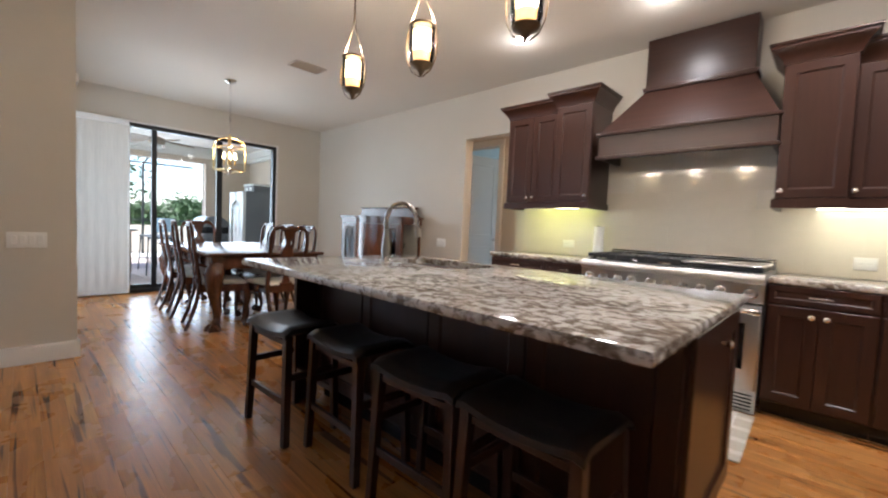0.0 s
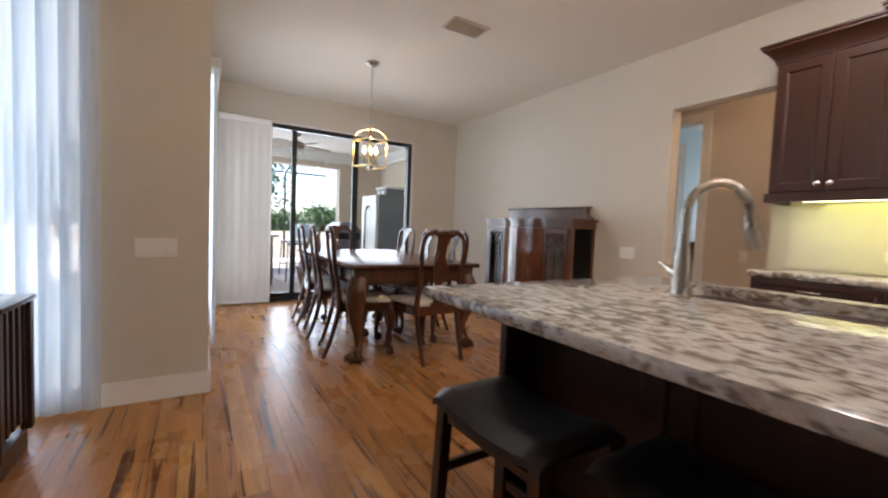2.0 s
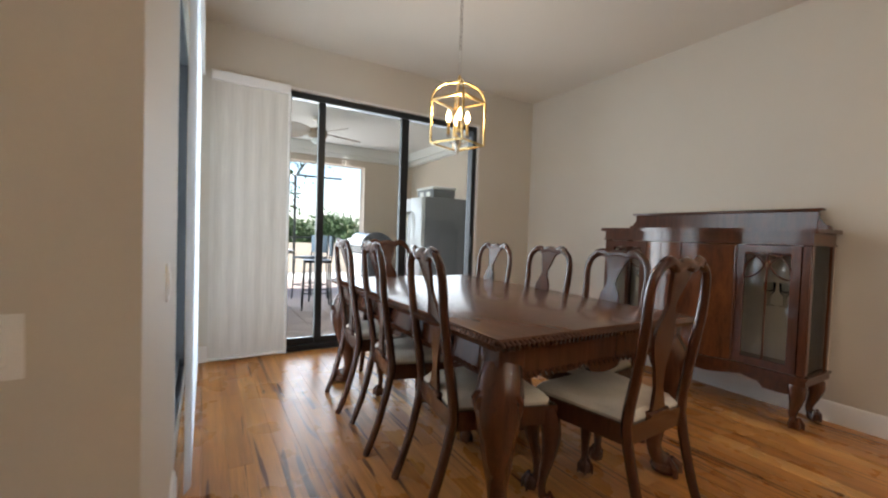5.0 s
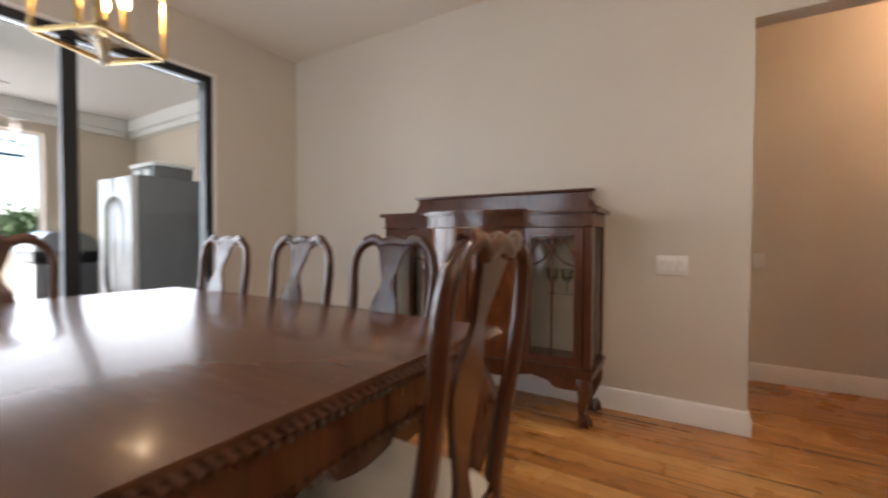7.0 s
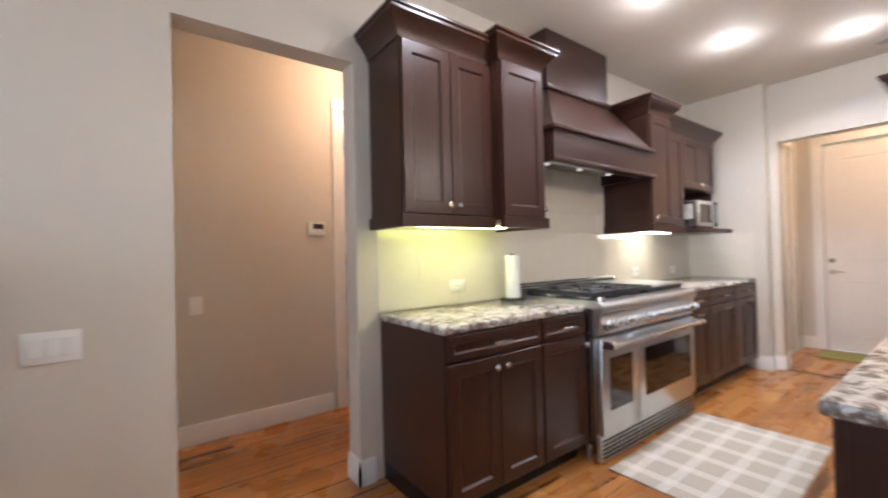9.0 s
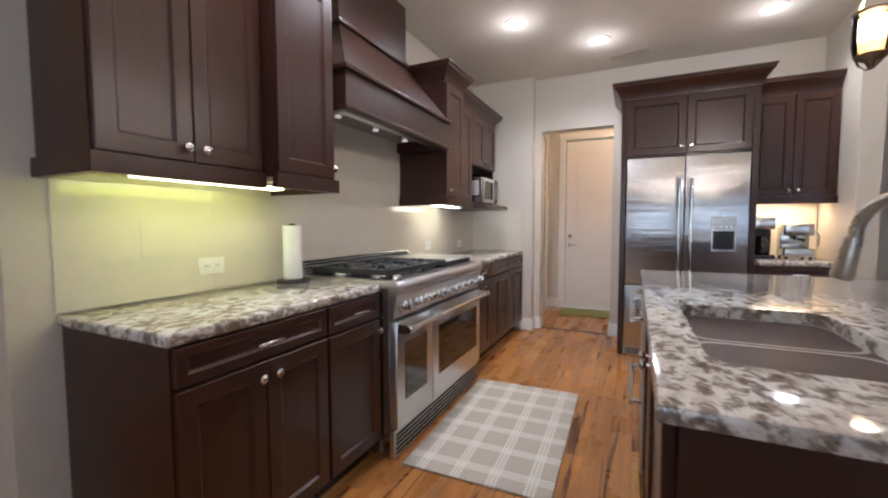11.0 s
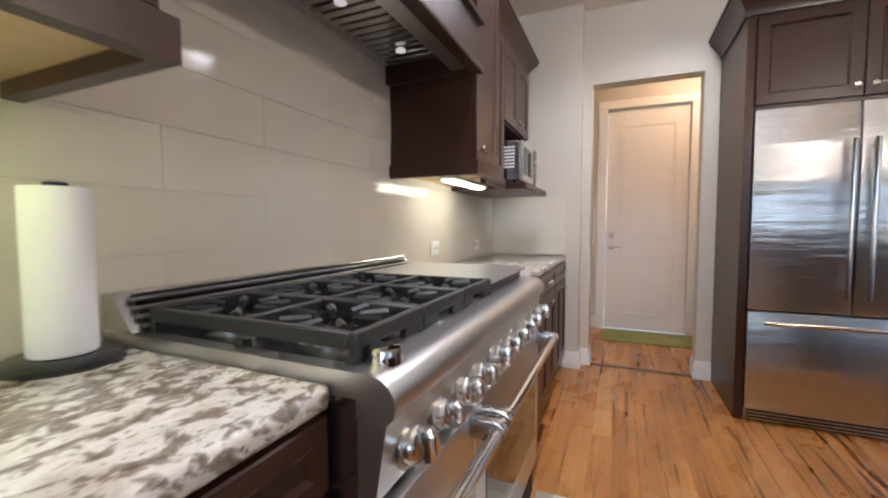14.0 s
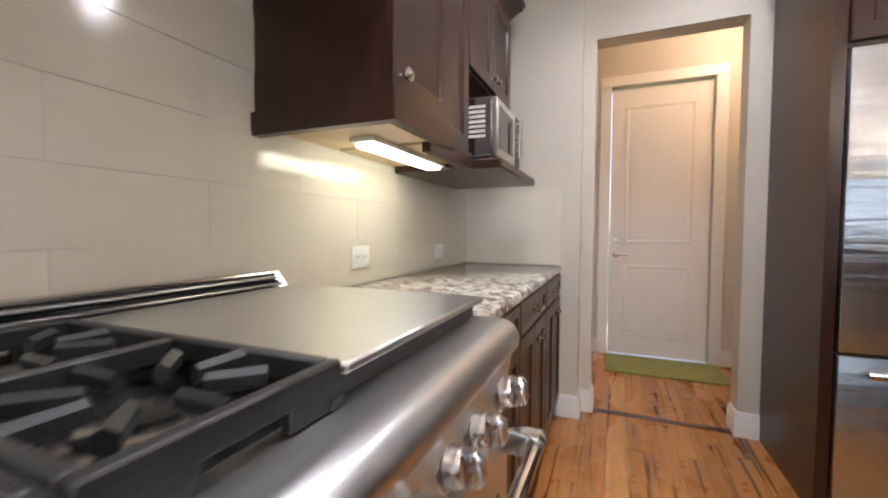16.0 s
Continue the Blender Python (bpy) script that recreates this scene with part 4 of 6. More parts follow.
both = n.math("ADD", bands(sep.outputs["X"], 0.20), bands(sep.outputs["Y"], 0.18))
fib = n.noise(v, 260.0, 3)
base = n.ramp(fib, [(0.3, (0.40, 0.36, 0.29)), (0.7, (0.54, 0.49, 0.41))])
n.color(n.mix(n.math("MINIMUM", n.math("MULTIPLY", both, 0.62), 0.9), base, (0.74, 0.71, 0.65)))
n.bump(fib, 0.5, 0.004)
M_RUG = n.mat
bm = B()
box(bm, -0.615, -0.37, 0.0, 0.615, 0.37, 0.011, 0.005, 2)
solid("rug", bm, M_RUG, "beige and white plaid kitchen rug in front of the range", "rug", at=pose(-0.385, 3.262, 0.001, 0, 0, 1.5))
bm = B()
box(bm, -0.25, -0.43, 0.0, 0.23, 0.43, 0.016, 0.006, 2)
solid("doormat", bm, M_MAT, "olive green doormat before the white door", "doormat", at=pose(3.08, 3.06, 0.001))

# ---- island ----
IX0, IX1, IY0, IY1 = -1.92, 0.225, 1.72, 2.50
root = thing("kitchen_island", "dark espresso wood island base with panelled back", "kitchen island", 0, 0, 0)
part("body", box(B(), IX0, IY0, 0.10, IX1, IY1 - 0.002, 0.874), M_CAB, root)
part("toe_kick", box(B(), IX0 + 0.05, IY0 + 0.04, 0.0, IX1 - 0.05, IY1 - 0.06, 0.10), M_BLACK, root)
for i in range(4):
    w = (IX1 - IX0) / 4
    part("back_panel", front_panel(B(), IX0 + i * w + 0.004, IX0 + (i + 1) * w - 0.004, 0.12, 0.86, IY0 - 0.015, 0.016, 0.07), M_CAB, root)
side = part("end_panel", front_panel(B(), 0.01, IY1 - IY0 - 0.01, 0.12, 0.86, -0.015, 0.016, 0.08), M_CAB, root)
side.matrix_basis = pose(IX1, IY0, 0, 0, 0, 90)
knob(side, 0.42, 0.77, -0.018)
part("support_panel", box(B(), IX0, 1.56, 0.0, IX0 + 0.035, IY0 - 0.001, 0.874, 0.003), M_CAB, root, "dark wood panel carrying the overhang")
# north side: cabinet front, drawer dishwasher, sink front
nf = new("front")
nf.parent = root
nf.matrix_basis = pose(IX1, IY1, 0, 0, 0, 180)


def north_door(a, b, z0, z1, kx=None, kz=None):
    d = part("door", front_panel(B(), a, b, z0, z1, -0.02, 0.019), M_CAB, root)
    d.matrix_basis = nf.matrix_basis.copy()
    if kx is not None:
        knob(d, kx, kz, -0.023)


def north_drawer(a, b, z0, z1):
    d = part("drawer", front_panel(B(), a, b, z0, z1, -0.02, 0.019, 0.032, 0.008), M_CAB, root)
    d.matrix_basis = nf.matrix_basis.copy()
    bar_pull(d, (a + b) / 2, (z0 + z1) / 2, 0.09, -0.022)


north_drawer(0.01, 0.40, 0.745, 0.866)
north_door(0.01, 0.203, 0.115, 0.733, 0.17, 0.68)
north_door(0.207, 0.40, 0.115, 0.733, 0.24, 0.68)
for z0, z1 in ((0.12, 0.48), (0.49, 0.855)):
    d = part("dishwasher_drawer", box(B(), 0.41, -0.03, z0, 1.01, 0.0, z1, 0.004), M_STEELX, root, "stainless dishwasher drawer")
    d.matrix_basis = nf.matrix_basis.copy()
    bm = B()
    tube(bm, [(0.43, -0.075, z1 - 0.06), (0.99, -0.075, z1 - 0.06)], 0.011, 12)
    for x in (0.46, 0.96):
        box(bm, x - 0.01, -0.078, z1 - 0.07, x + 0.01, -0.028, z1 - 0.05, 0.003)
    part("handle", bm, M_CHROME, d, "tubular steel handle")
north_door(1.02, 1.57, 0.115, 0.862, 1.53, 0.80)
north_door(1.58, 2.13, 0.115, 0.862, 1.62, 0.80)
bpy.data.objects.remove(nf)


# double-bowl sink
def bowl(x0, x1, y0, y1, d):
    bm = B()
    loops = []
    for off, z in ((-0.012, 0.8745), (0.0, 0.8745), (0.006, 0.86), (0.012, 0.915 - d + 0.03), (0.045, 0.915 - d), (0.10, 0.915 - d - 0.002)):
        pts = []
        r = 0.07 if off < 0.03 else 0.05
        a, b, c, e = x0 + off, x1 - off, y0 + off, y1 - off
        for cx, cy, s in ((a + r, c + r, 180), (b - r, c + r, 270), (b - r, e - r, 0), (a + r, e - r, 90)):
            pts += [bm.verts.new((cx + r * math.cos(radians(s + 18 * k)), cy + r * math.sin(radians(s + 18 * k)), z)) for k in range(6)]
        loops.append(pts)
    for p, q in zip(loops, loops[1:]):
        bridge(bm, p, q)
    bm.faces.new(loops[-1])
    return bm


sink = thing("sink", "stainless steel double-bowl undermount sink", "sink", 0, 0, 0)
for a, b in ((-1.68, -1.345), (-1.305, -0.97)):
    s = part("bowl", bowl(a, b, 2.005, 2.415, 0.22), M_STEELX, sink)
    part("drain", lathe(B(), [(0.04, 0.694), (0.04, 0.698), (0.028, 0.699), (0.01, 0.696)], ((a + b) / 2, 2.21, 0), 16), M_CHROME, s)

# gooseneck faucet
root = thing("faucet", "tall brushed nickel gooseneck faucet with pull-down spray", "faucet", -1.50, 1.945, 0.9152, -40)
part("base", lathe(B(), [(0.034, 0.0), (0.034, 0.006), (0.027, 0.012), (0.024, 0.03), (0.026, 0.10), (0.021, 0.135), (0.016, 0.18)], n=20), M_NICKEL, root)
pts = [(0, 0, 0.15), (0, 0, 0.24)]
pts += [(0, 0.092 - 0.092 * math.cos(radians(a)), 0.26 + 0.107 * math.sin(radians(a))) for a in range(0, 181, 15)]
pts += [(0, 0.187, 0.25)]
part("spout", tube(B(), pts, [0.016] * 2 + [0.0145] * (len(pts) - 2), 14), M_NICKEL, root)
part("spray_head", tube(B(), [(0, 0.185, 0.265), (0, 0.192, 0.225), (0, 0.204, 0.17), (0, 0.206, 0.163)], [0.017, 0.019, 0.024, 0.022], 14), M_NICKEL, root)
bm = B()
tube(bm, [(0, 0, 0.075), (-0.055, -0.005, 0.08)], [0.018, 0.021], 14)
tube(bm, [(-0.045, -0.005, 0.08), (-0.075, -0.01, 0.085), (-0.13, -0.02, 0.10)], [0.013, 0.009, 0.007], 10)
part("lever", bm, M_NICKEL, root)


# bar stools
def bar_stool():
    root = thing("bar_stool", "dark wood bar stool with a black leather saddle seat", "stool", 0, 0, 0, group="stools along the island")
    w, d, h = 0.45, 0.32, 0.565
    bm = B()
    nx, ny = 14, 8
    rows = []
    for j in range(ny + 1):
        y = -d / 2 + d * j / ny
        rows.append([])
        for i in range(nx + 1):
            x = -w / 2 + w * i / nx
            u, q = 2 * x / w, 2 * y / d
            z = h + 0.022 + 0.030 * u * u - 0.020 * max(0, abs(u) - 0.86) / 0.14 - 0.024 * max(0, abs(q) - 0.72) ** 2 / 0.0784
            rows[-1].append(bm.verts.new((x, y, z)))
    for j in range(ny):
        for i in range(nx):
            bm.faces.new((rows[j][i], rows[j][i + 1], rows[j + 1][i + 1], rows[j + 1][i]))
    rim = rows[0] + [r[-1] for r in rows[1:]] + rows[-1][-2::-1] + [r[0] for r in rows[-2:0:-1]]
    low = [bm.verts.new((v.co.x * 1.01, v.co.y * 1.01, v.co.z - 0.022)) for v in rim]
    low2 = [bm.verts.new((v.co.x * 0.97, v.co.y * 0.97, h - 0.028 + 0.028 * (2 * v.co.x / w) ** 2)) for v in rim]
    bridge(bm, rim, low), bridge(bm, low, low2)
    bm.faces.new(low2[::-1])
    part("seat", bm, M_LEATHER, root, "black leather saddle cushion")
    for sx in (-1, 1):
        for sy in (-1, 1):
            bm = B()
            a, b = Vector((sx * (w / 2 - 0.028), sy * (d / 2 - 0.03), h + 0.006)), Vector((sx * (w / 2 - 0.008), sy * (d / 2 - 0.015), 0.0))
            t = 0.019
            hi = [bm.verts.new(a + Vector((p * t, q * t, 0))) for p, q in ((-1, -1), (1, -1), (1, 1), (-1, 1))]
            lo = [bm.verts.new(b + Vector((p * t * 0.85, q * t * 0.85, 0))) for p, q in ((-1, -1), (1, -1), (1, 1), (-1, 1))]
            bridge(bm, lo, hi, False)
            bm.faces.new(hi), bm.faces.new(lo[::-1])
            part("leg", bm, M_STOOL, root)
    for sy in (-1, 1):
        part("stretcher", box(B(), -w / 2 + 0.035, sy * (d / 2 - 0.022) - 0.009, 0.20, w / 2 - 0.035, sy * (d / 2 - 0.022) + 0.009, 0.235, 0.003), M_STOOL, root)
        part("apron", box(B(), -w / 2 + 0.05, sy * (d / 2 - 0.03) - 0.009, h - 0.055, w / 2 - 0.05, sy * (d / 2 - 0.03) + 0.009, h - 0.0285, 0.002), M_STOOL, root)
    for sx in (-1, 1):
        part("stretcher", box(B(), sx * (w / 2 - 0.016) - 0.009, -d / 2 + 0.035, 0.33, sx * (w / 2 - 0.016) + 0.009, d / 2 - 0.035, 0.365, 0.003), M_STOOL, root)
    return root


st = bar_stool()
st.matrix_basis = pose(-1.645, 1.425, 0, 0, 0, 2)
copy_thing(st, pose(-1.14, 1.52, 0, 0, 0, -1))
copy_thing(st, pose(-0.60, 1.525, 0, 0, 0, 1))
copy_thing(st, pose(-0.125, 1.52, 0, 0, 0, -2))

# ---- fridge wall ----
FX, FY0, FY1 = 1.35, 1.725, 2.655
root = thing("refrigerator", "built-in stainless steel french-door refrigerator with ice dispenser", "refrigerator", FX, FY1, 0, -90)
w = FY1 - FY0
part("body", box(B(), 0.006, 0.04, 0.012, w - 0.006, 0.60, 1.80), M_BLACK, root)
for a, b, hx, lab in ((0.005, w / 2 - 0.003, w / 2 - 0.045, "stainless left fridge door"), (w / 2 + 0.003, w - 0.005, w / 2 + 0.045, "stainless fridge door with dispenser")):
    d = part("door", box(B(), a, 0.0, 0.665, b, 0.04, 1.80, 0.006, 2), M_FRIDGE, root, lab)
    bm = B()
    tube(bm, [(hx, -0.055, 0.76), (hx, -0.055, 1.60)], 0.013, 14)
    for z in (0.80, 1.56):
        tube(bm, [(hx, -0.055, z), (hx, 0.002, z)], 0.009, 10)
    part("handle", bm, M_CHROME, d, "tall tubular fridge handle")
    if a > 0.1:
        q = part("dispenser", box(B(), w / 2 + 0.20, -0.004, 0.98, w / 2 + 0.38, 0.002, 1.28, 0.003), M_STEEL, d, "ice and water dispenser")
        part("recess", box(B(), w / 2 + 0.215, -0.0065, 1.0, w / 2 + 0.365, -0.0035, 1.155), M_BLACK, q)
        for i in range(4):
            part("button", box(B(), w / 2 + 0.225 + i * 0.036, -0.007, 1.185, w / 2 + 0.245 + i * 0.036, -0.0035, 1.197), M_PLATE, q)
d = part("freezer_drawer", box(B(), 0.005, 0.0, 0.085, w - 0.005, 0.04, 0.655, 0.006, 2), M_FRIDGE, root, "stainless freezer drawer")
bm = B()
tube(bm, [(0.07, -0.055, 0.60), (w - 0.07, -0.055, 0.60)], 0.013, 14)
for x in (0.12, w - 0.12):
    tube(bm, [(x, -0.055, 0.60), (x, 0.002, 0.60)], 0.009, 10)
part("handle", bm, M_CHROME, d, "tubular freezer handle")
g = part("grille", box(B(), 0.006, 0.02, 0.012, w - 0.006, 0.04, 0.08), M_STEELX, root)
for i in range(3):
    part("louvre", box(B(), 0.02, 0.014, 0.022 + i * 0.019, w - 0.02, 0.021, 0.031 + i * 0.019), M_BLACK, g)

root = thing("fridge_surround", "dark espresso wood cabinet surround above and beside the refrigerator", "cabinet", FX + 0.015, FY1 + 0.045, 0, -90)
sw = w + 0.09
part("side_panel", box(B(), 0.0, 0.0, 0.0, 0.042, 0.642, 2.33), M_CAB, root)
part("side_panel", box(B(), sw - 0.042, 0.0, 0.0, sw, 0.642, 2.33), M_CAB, root)
part("upper_box", box(B(), 0.043, 0.005, 1.805, sw - 0.043, 0.642, 2.33), M_CAB, root)
door(root, 0.046, sw / 2 - 0.002, 1.825, 2.315, sw / 2 - 0.035, 1.875, 0.005)
door(root, sw / 2 + 0.002, sw - 0.046, 1.825, 2.315, sw / 2 + 0.035, 1.875, 0.005)
crown(root, 0, sw, 0.642, 2.328, 2.47, 0.085)

# coffee counter
CY1 = FY1 + 0.045 - sw
base_cabinet(1.385, CY1 - 0.003, CY1 - 1.095, 0.62, -90, 2, label="dark espresso base cabinet of the coffee counter")
wall_cabinet(1.66, CY1 - 0.003, CY1 - 1.095, 0.345, 1.40, 2.30, 2.43, 2, -90, True, False, False)
bm = B()
box(bm, 1.995, 1.10, 0.916, 2.005, 1.668, 1.41)
solid("backsplash", bm, M_TILE, "glossy cream tile behind the coffee counter", "backsplash", kind="structure")
# warm area lamp added under the wall cabinet, with no tube or housing
lamp("undercabinet_lamp", "AREA", 3.0, look((1.86, 1.38, 1.395), (1.88, 1.38, 0)), WARM, size=0.4, size_y=0.06)
root = thing("espresso_machine", "stainless steel espresso machine on the coffee counter", "coffee machine", 1.72, 1.32, 0.9152, -90)
part("body", box(B(), -0.10, -0.10, 0.02, 0.10, 0.12, 0.09, 0.008, 2), M_STEEL, root)
part("tower", box(B(), -0.10, 0.02, 0.09, 0.10, 0.12, 0.27, 0.008, 2), M_STEEL, root)
part("head", box(B(), -0.10, -0.09, 0.20, 0.10, 0.02, 0.30, 0.01, 2), M_STEEL, root)
part("group", lathe(B(), [(0.03, 0.165), (0.032, 0.20)], (0, -0.04, 0), 14), M_CHROME, root)
part("portafilter", tube(B(), [(0, -0.04, 0.172), (0, -0.17, 0.165)], [0.011, 0.013], 8), M_BLACK, root)
part("steam_wand", tube(B(), [(0.11, -0.05, 0.24), (0.135, -0.07, 0.20), (0.13, -0.08, 0.11)], 0.005, 8), M_CHROME, root)
for x in (-0.08, 0.08):
    for y in (-0.08, 0.1):
        part("foot", lathe(B(), [(0.012, 0), (0.012, 0.021)], (x, y, 0), 8), M_BLACK, root)
root = thing("coffee_maker", "black and silver drip coffee maker on the coffee counter", "coffee machine", 1.70, 1.57, 0.9152, -90)
part("base", box(B(), -0.08, -0.12, 0.0, 0.08, 0.10, 0.035, 0.008, 2), M_BLACK, root)
part("tower", box(B(), -0.08, 0.02, 0.035, 0.08, 0.10, 0.25, 0.006), M_BLACK, root)
part("brew_head", box(B(), -0.08, -0.11, 0.25, 0.08, 0.10, 0.36, 0.012, 2), M_STEEL, root)
part("carafe", lathe(B(), [(0.045, 0.036), (0.058, 0.06), (0.055, 0.15), (0.04, 0.18), (0.04, 0.19)], (0, -0.05, 0), 18), M_OVENGLASS, root)

# ---- ceiling fixtures ----
for i, (x, y) in enumerate([(0.615, 3.49), (1.225, 2.895), (1.22, 1.655), (-0.48, 3.535), (-1.63, 3.49)]):
    root = thing("recessed_light", "round white recessed ceiling downlight", "ceiling light", x, y, CEIL, group="kitchen downlights")
    part("trim_ring", lathe(B(), [(0.095, -0.001), (0.095, -0.006), (0.075, -0.009), (0.070, -0.003), (0.070, -0.001)], n=28), M_PLATE, root)
    part("lens", lathe(B(), [(0.069, -0.002), (0.069, -0.005), (0.05, -0.006)], n=28), M_LED, root)
    # extra point lamp hung below the fixture, added only to brighten the ceiling
    lamp("ceiling_fill", "POINT", 2.0, pose(x, y, CEIL - 0.13), NEUTRAL, soft=0.07)
    lamp("downlight", "SPOT", 43, look((x, y, CEIL - 0.02), (x, y, 0)), NEUTRAL, spot=radians(150), soft=0.07)


def ceiling_vent(x, y, w, d, rz):
    root = thing("ceiling_vent", "white slatted ceiling air vent", "vent", x, y, CEIL, rz)
    bm = B()
    for a, b, c, e in ((-w / 2, -d / 2, w / 2, -d / 2 + 0.02), (-w / 2, d / 2 - 0.02, w / 2, d / 2), (-w / 2, -d / 2 + 0.02, -w / 2 + 0.02, d / 2 - 0.02), (w / 2 - 0.02, -d / 2 + 0.02, w / 2, d / 2 - 0.02)):
        prism(bm, [(a, b), (c, b), (c, e), (a, e)], "Z", -0.010, -0.0005)
    part("frame", bm, M_VENT, root)
    part("backing", box(B(), -w / 2 + 0.02, -d / 2 + 0.02, -0.002, w / 2 - 0.02, d / 2 - 0.02, -0.0005), M_BLACK, root)
    k = max(2, int(d / 0.03))
    for i in range(k):
        y = -d / 2 + 0.03 + i * (d - 0.05) / k
        part("slat", prism(B(), [(y, -0.003), (y + 0.012, -0.011), (y + 0.015, -0.010), (y + 0.004, -0.002)], "X", -w / 2 + 0.02, w / 2 - 0.02), M_VENT, root)


M_VENT = plain("vent_paint", (0.52, 0.46, 0.39), 0.5, vary=0.04, bump=0)
ceiling_vent(-3.82, 2.58, 0.36, 0.22, 90)
ceiling_vent(1.655, 2.655, 0.34, 0.10, 78)


def pendant():
    root = thing("pendant_light", "bronze lantern pendant with amber candle glass", "pendant light", 0, 0, 0, group="pendants over the island")
    part("canopy", lathe(B(), [(0.006, CEIL - 0.035), (0.05, CEIL - 0.028), (0.062, CEIL - 0.012), (0.062, CEIL - 0.0005)], n=20), M_PENDANT, root)
    part("rod", tube(B(), [(0, 0, 2.285), (0, 0, CEIL - 0.03)], 0.005, 8), M_PENDANT, root)
    for a in (25, 205):
        bm = B()
        ca, sa = math.cos(radians(a)), math.sin(radians(a))
        pts = [(ca * r, sa * r, z) for r, z in ((0.004, 2.295), (0.012, 2.245), (0.035, 2.175), (0.068, 2.085), (0.080, 2.005), (0.072, 1.935), (0.048, 1.885), (0.012, 1.860), (0.0, 1.859))]
        tube(bm, pts, [(0.0065, 0.003)] * len(pts), 6, up=(-sa, ca, 0))
        part("strap", bm, M_PENDANT, root)
    part("cup", lathe(B(), [(0.005, 1.860), (0.020, 1.890), (0.05, 1.905), (0.056, 1.917), (0.05, 1.920)], n=20), M_PENDANT, root)
    g = part("glass", lathe(B(), [(0.055, 1.919), (0.062, 1.955), (0.062, 2.085), (0.060, 2.090), (0.058, 2.085), (0.058, 1.955), (0.05, 1.922)], n=24), M_CLEAR, root, "clear glass cylinder")
    g.visible_shadow = False
    part("candle", lathe(B(), [(0.046, 1.921), (0.048, 1.968), (0.044, 1.971), (0.014, 1.965)], n=20), M_CANDLE, root, "glowing amber candle shade")
    part("bulb", lathe(B(), [(0.014, 1.966), (0.044, 1.974), (0.048, 2.0), (0.048, 2.050), (0.042, 2.068), (0.004, 2.074)], n=18), M_BULB, root, "glowing frosted candle bulb")
    part("top_ring", lathe(B(), [(0.064, 2.083), (0.066, 2.089), (0.064, 2.095), (0.060, 2.093)], n=24), M_PENDANT, root)
    return root


pd = pendant()
PX = [-1.545, -0.965, -0.385]
pd.matrix_basis = pose(PX[0], 1.70, 0)
for x in PX[1:]:
    copy_thing(pd, pose(x, 1.70, 0))
for x in PX:
    lamp("pendant_bulb", "POINT", 16, pose(x, 1.70, 2.13), (1, 0.84, 0.64), soft=0.04)
lamp("hall_lamp", "POINT", 19, pose(-1.55, 4.95, 2.7), (1, 0.66, 0.40), soft=0.08)
lamp("mudroom_lamp", "POINT", 16, pose(2.75, 2.55, 2.7), (1, 0.72, 0.46), soft=0.08)

# ---- dining room ----


def smooth_path(pts, n=4):
    """Points on a Catmull-Rom curve through pts."""
    p = [Vector(q) for q in pts]
    out = []
    for i in range(len(p) - 1):
        a, b, c, d = p[max(i - 1, 0)], p[i], p[i + 1], p[min(i + 2, len(p) - 1)]
        for k in range(n):
            t = k / n
            out.append(0.5 * (2 * b + (c - a) * t + (2 * a - 5 * b + 4 * c - d) * t * t + (3 * b - a - 3 * c + d) * t ** 3))
    return out + [p[-1]]


def cabriole(bm, x, y, z1, dx, dy, s=1.0, foot=0.035):
    """A cabriole leg from (x, y, z1) down to the floor with a ball foot, swelling towards (dx, dy)."""
    o = Vector((dx, dy, 0)).normalized()
    base = Vector((x, y, 0))
    prof = [(0.0, 1.0, 0.044), (0.022, 0.86, 0.052), (0.030, 0.72, 0.048), (0.018, 0.52, 0.034), (-0.004, 0.32, 0.024), (-0.006, 0.18, 0.019), (0.010, 0.10, 0.024), (0.020, 0.075, 0.030)]
    pts = [base + o * (p * s) + Vector((0, 0, z1 * q)) for p, q, r in prof]
    sm = smooth_path(pts, 3)
    rad = [r * s for r in np.interp(np.linspace(0, 1, len(sm)), np.linspace(0, 1, len(prof)), [r for _, _, r in prof])]
    tube(bm, sm, rad, 10)
    c = base + o * (0.024 * s)
    lathe(bm, [(0.012 * s, 0.0), (foot * s, 0.012), (foot * 1.12 * s, 0.03), (foot * s, 0.052), (0.018 * s, 0.066)], c, 12)
    for k in range(3):
        a = math.atan2(o.y, o.x) + (k - 1) * 1.1
        d = Vector((math.cos(a), math.sin(a), 0))
        tube(bm, [c + d * (0.016 * s) + Vector((0, 0, 0.075)), c + d * (foot * 1.15 * s) + Vector((0, 0, 0.045)), c + d * (foot * 1.25 * s) + Vector((0, 0, 0.008))], [0.009 * s, 0.010 * s, 0.006 * s], 6)


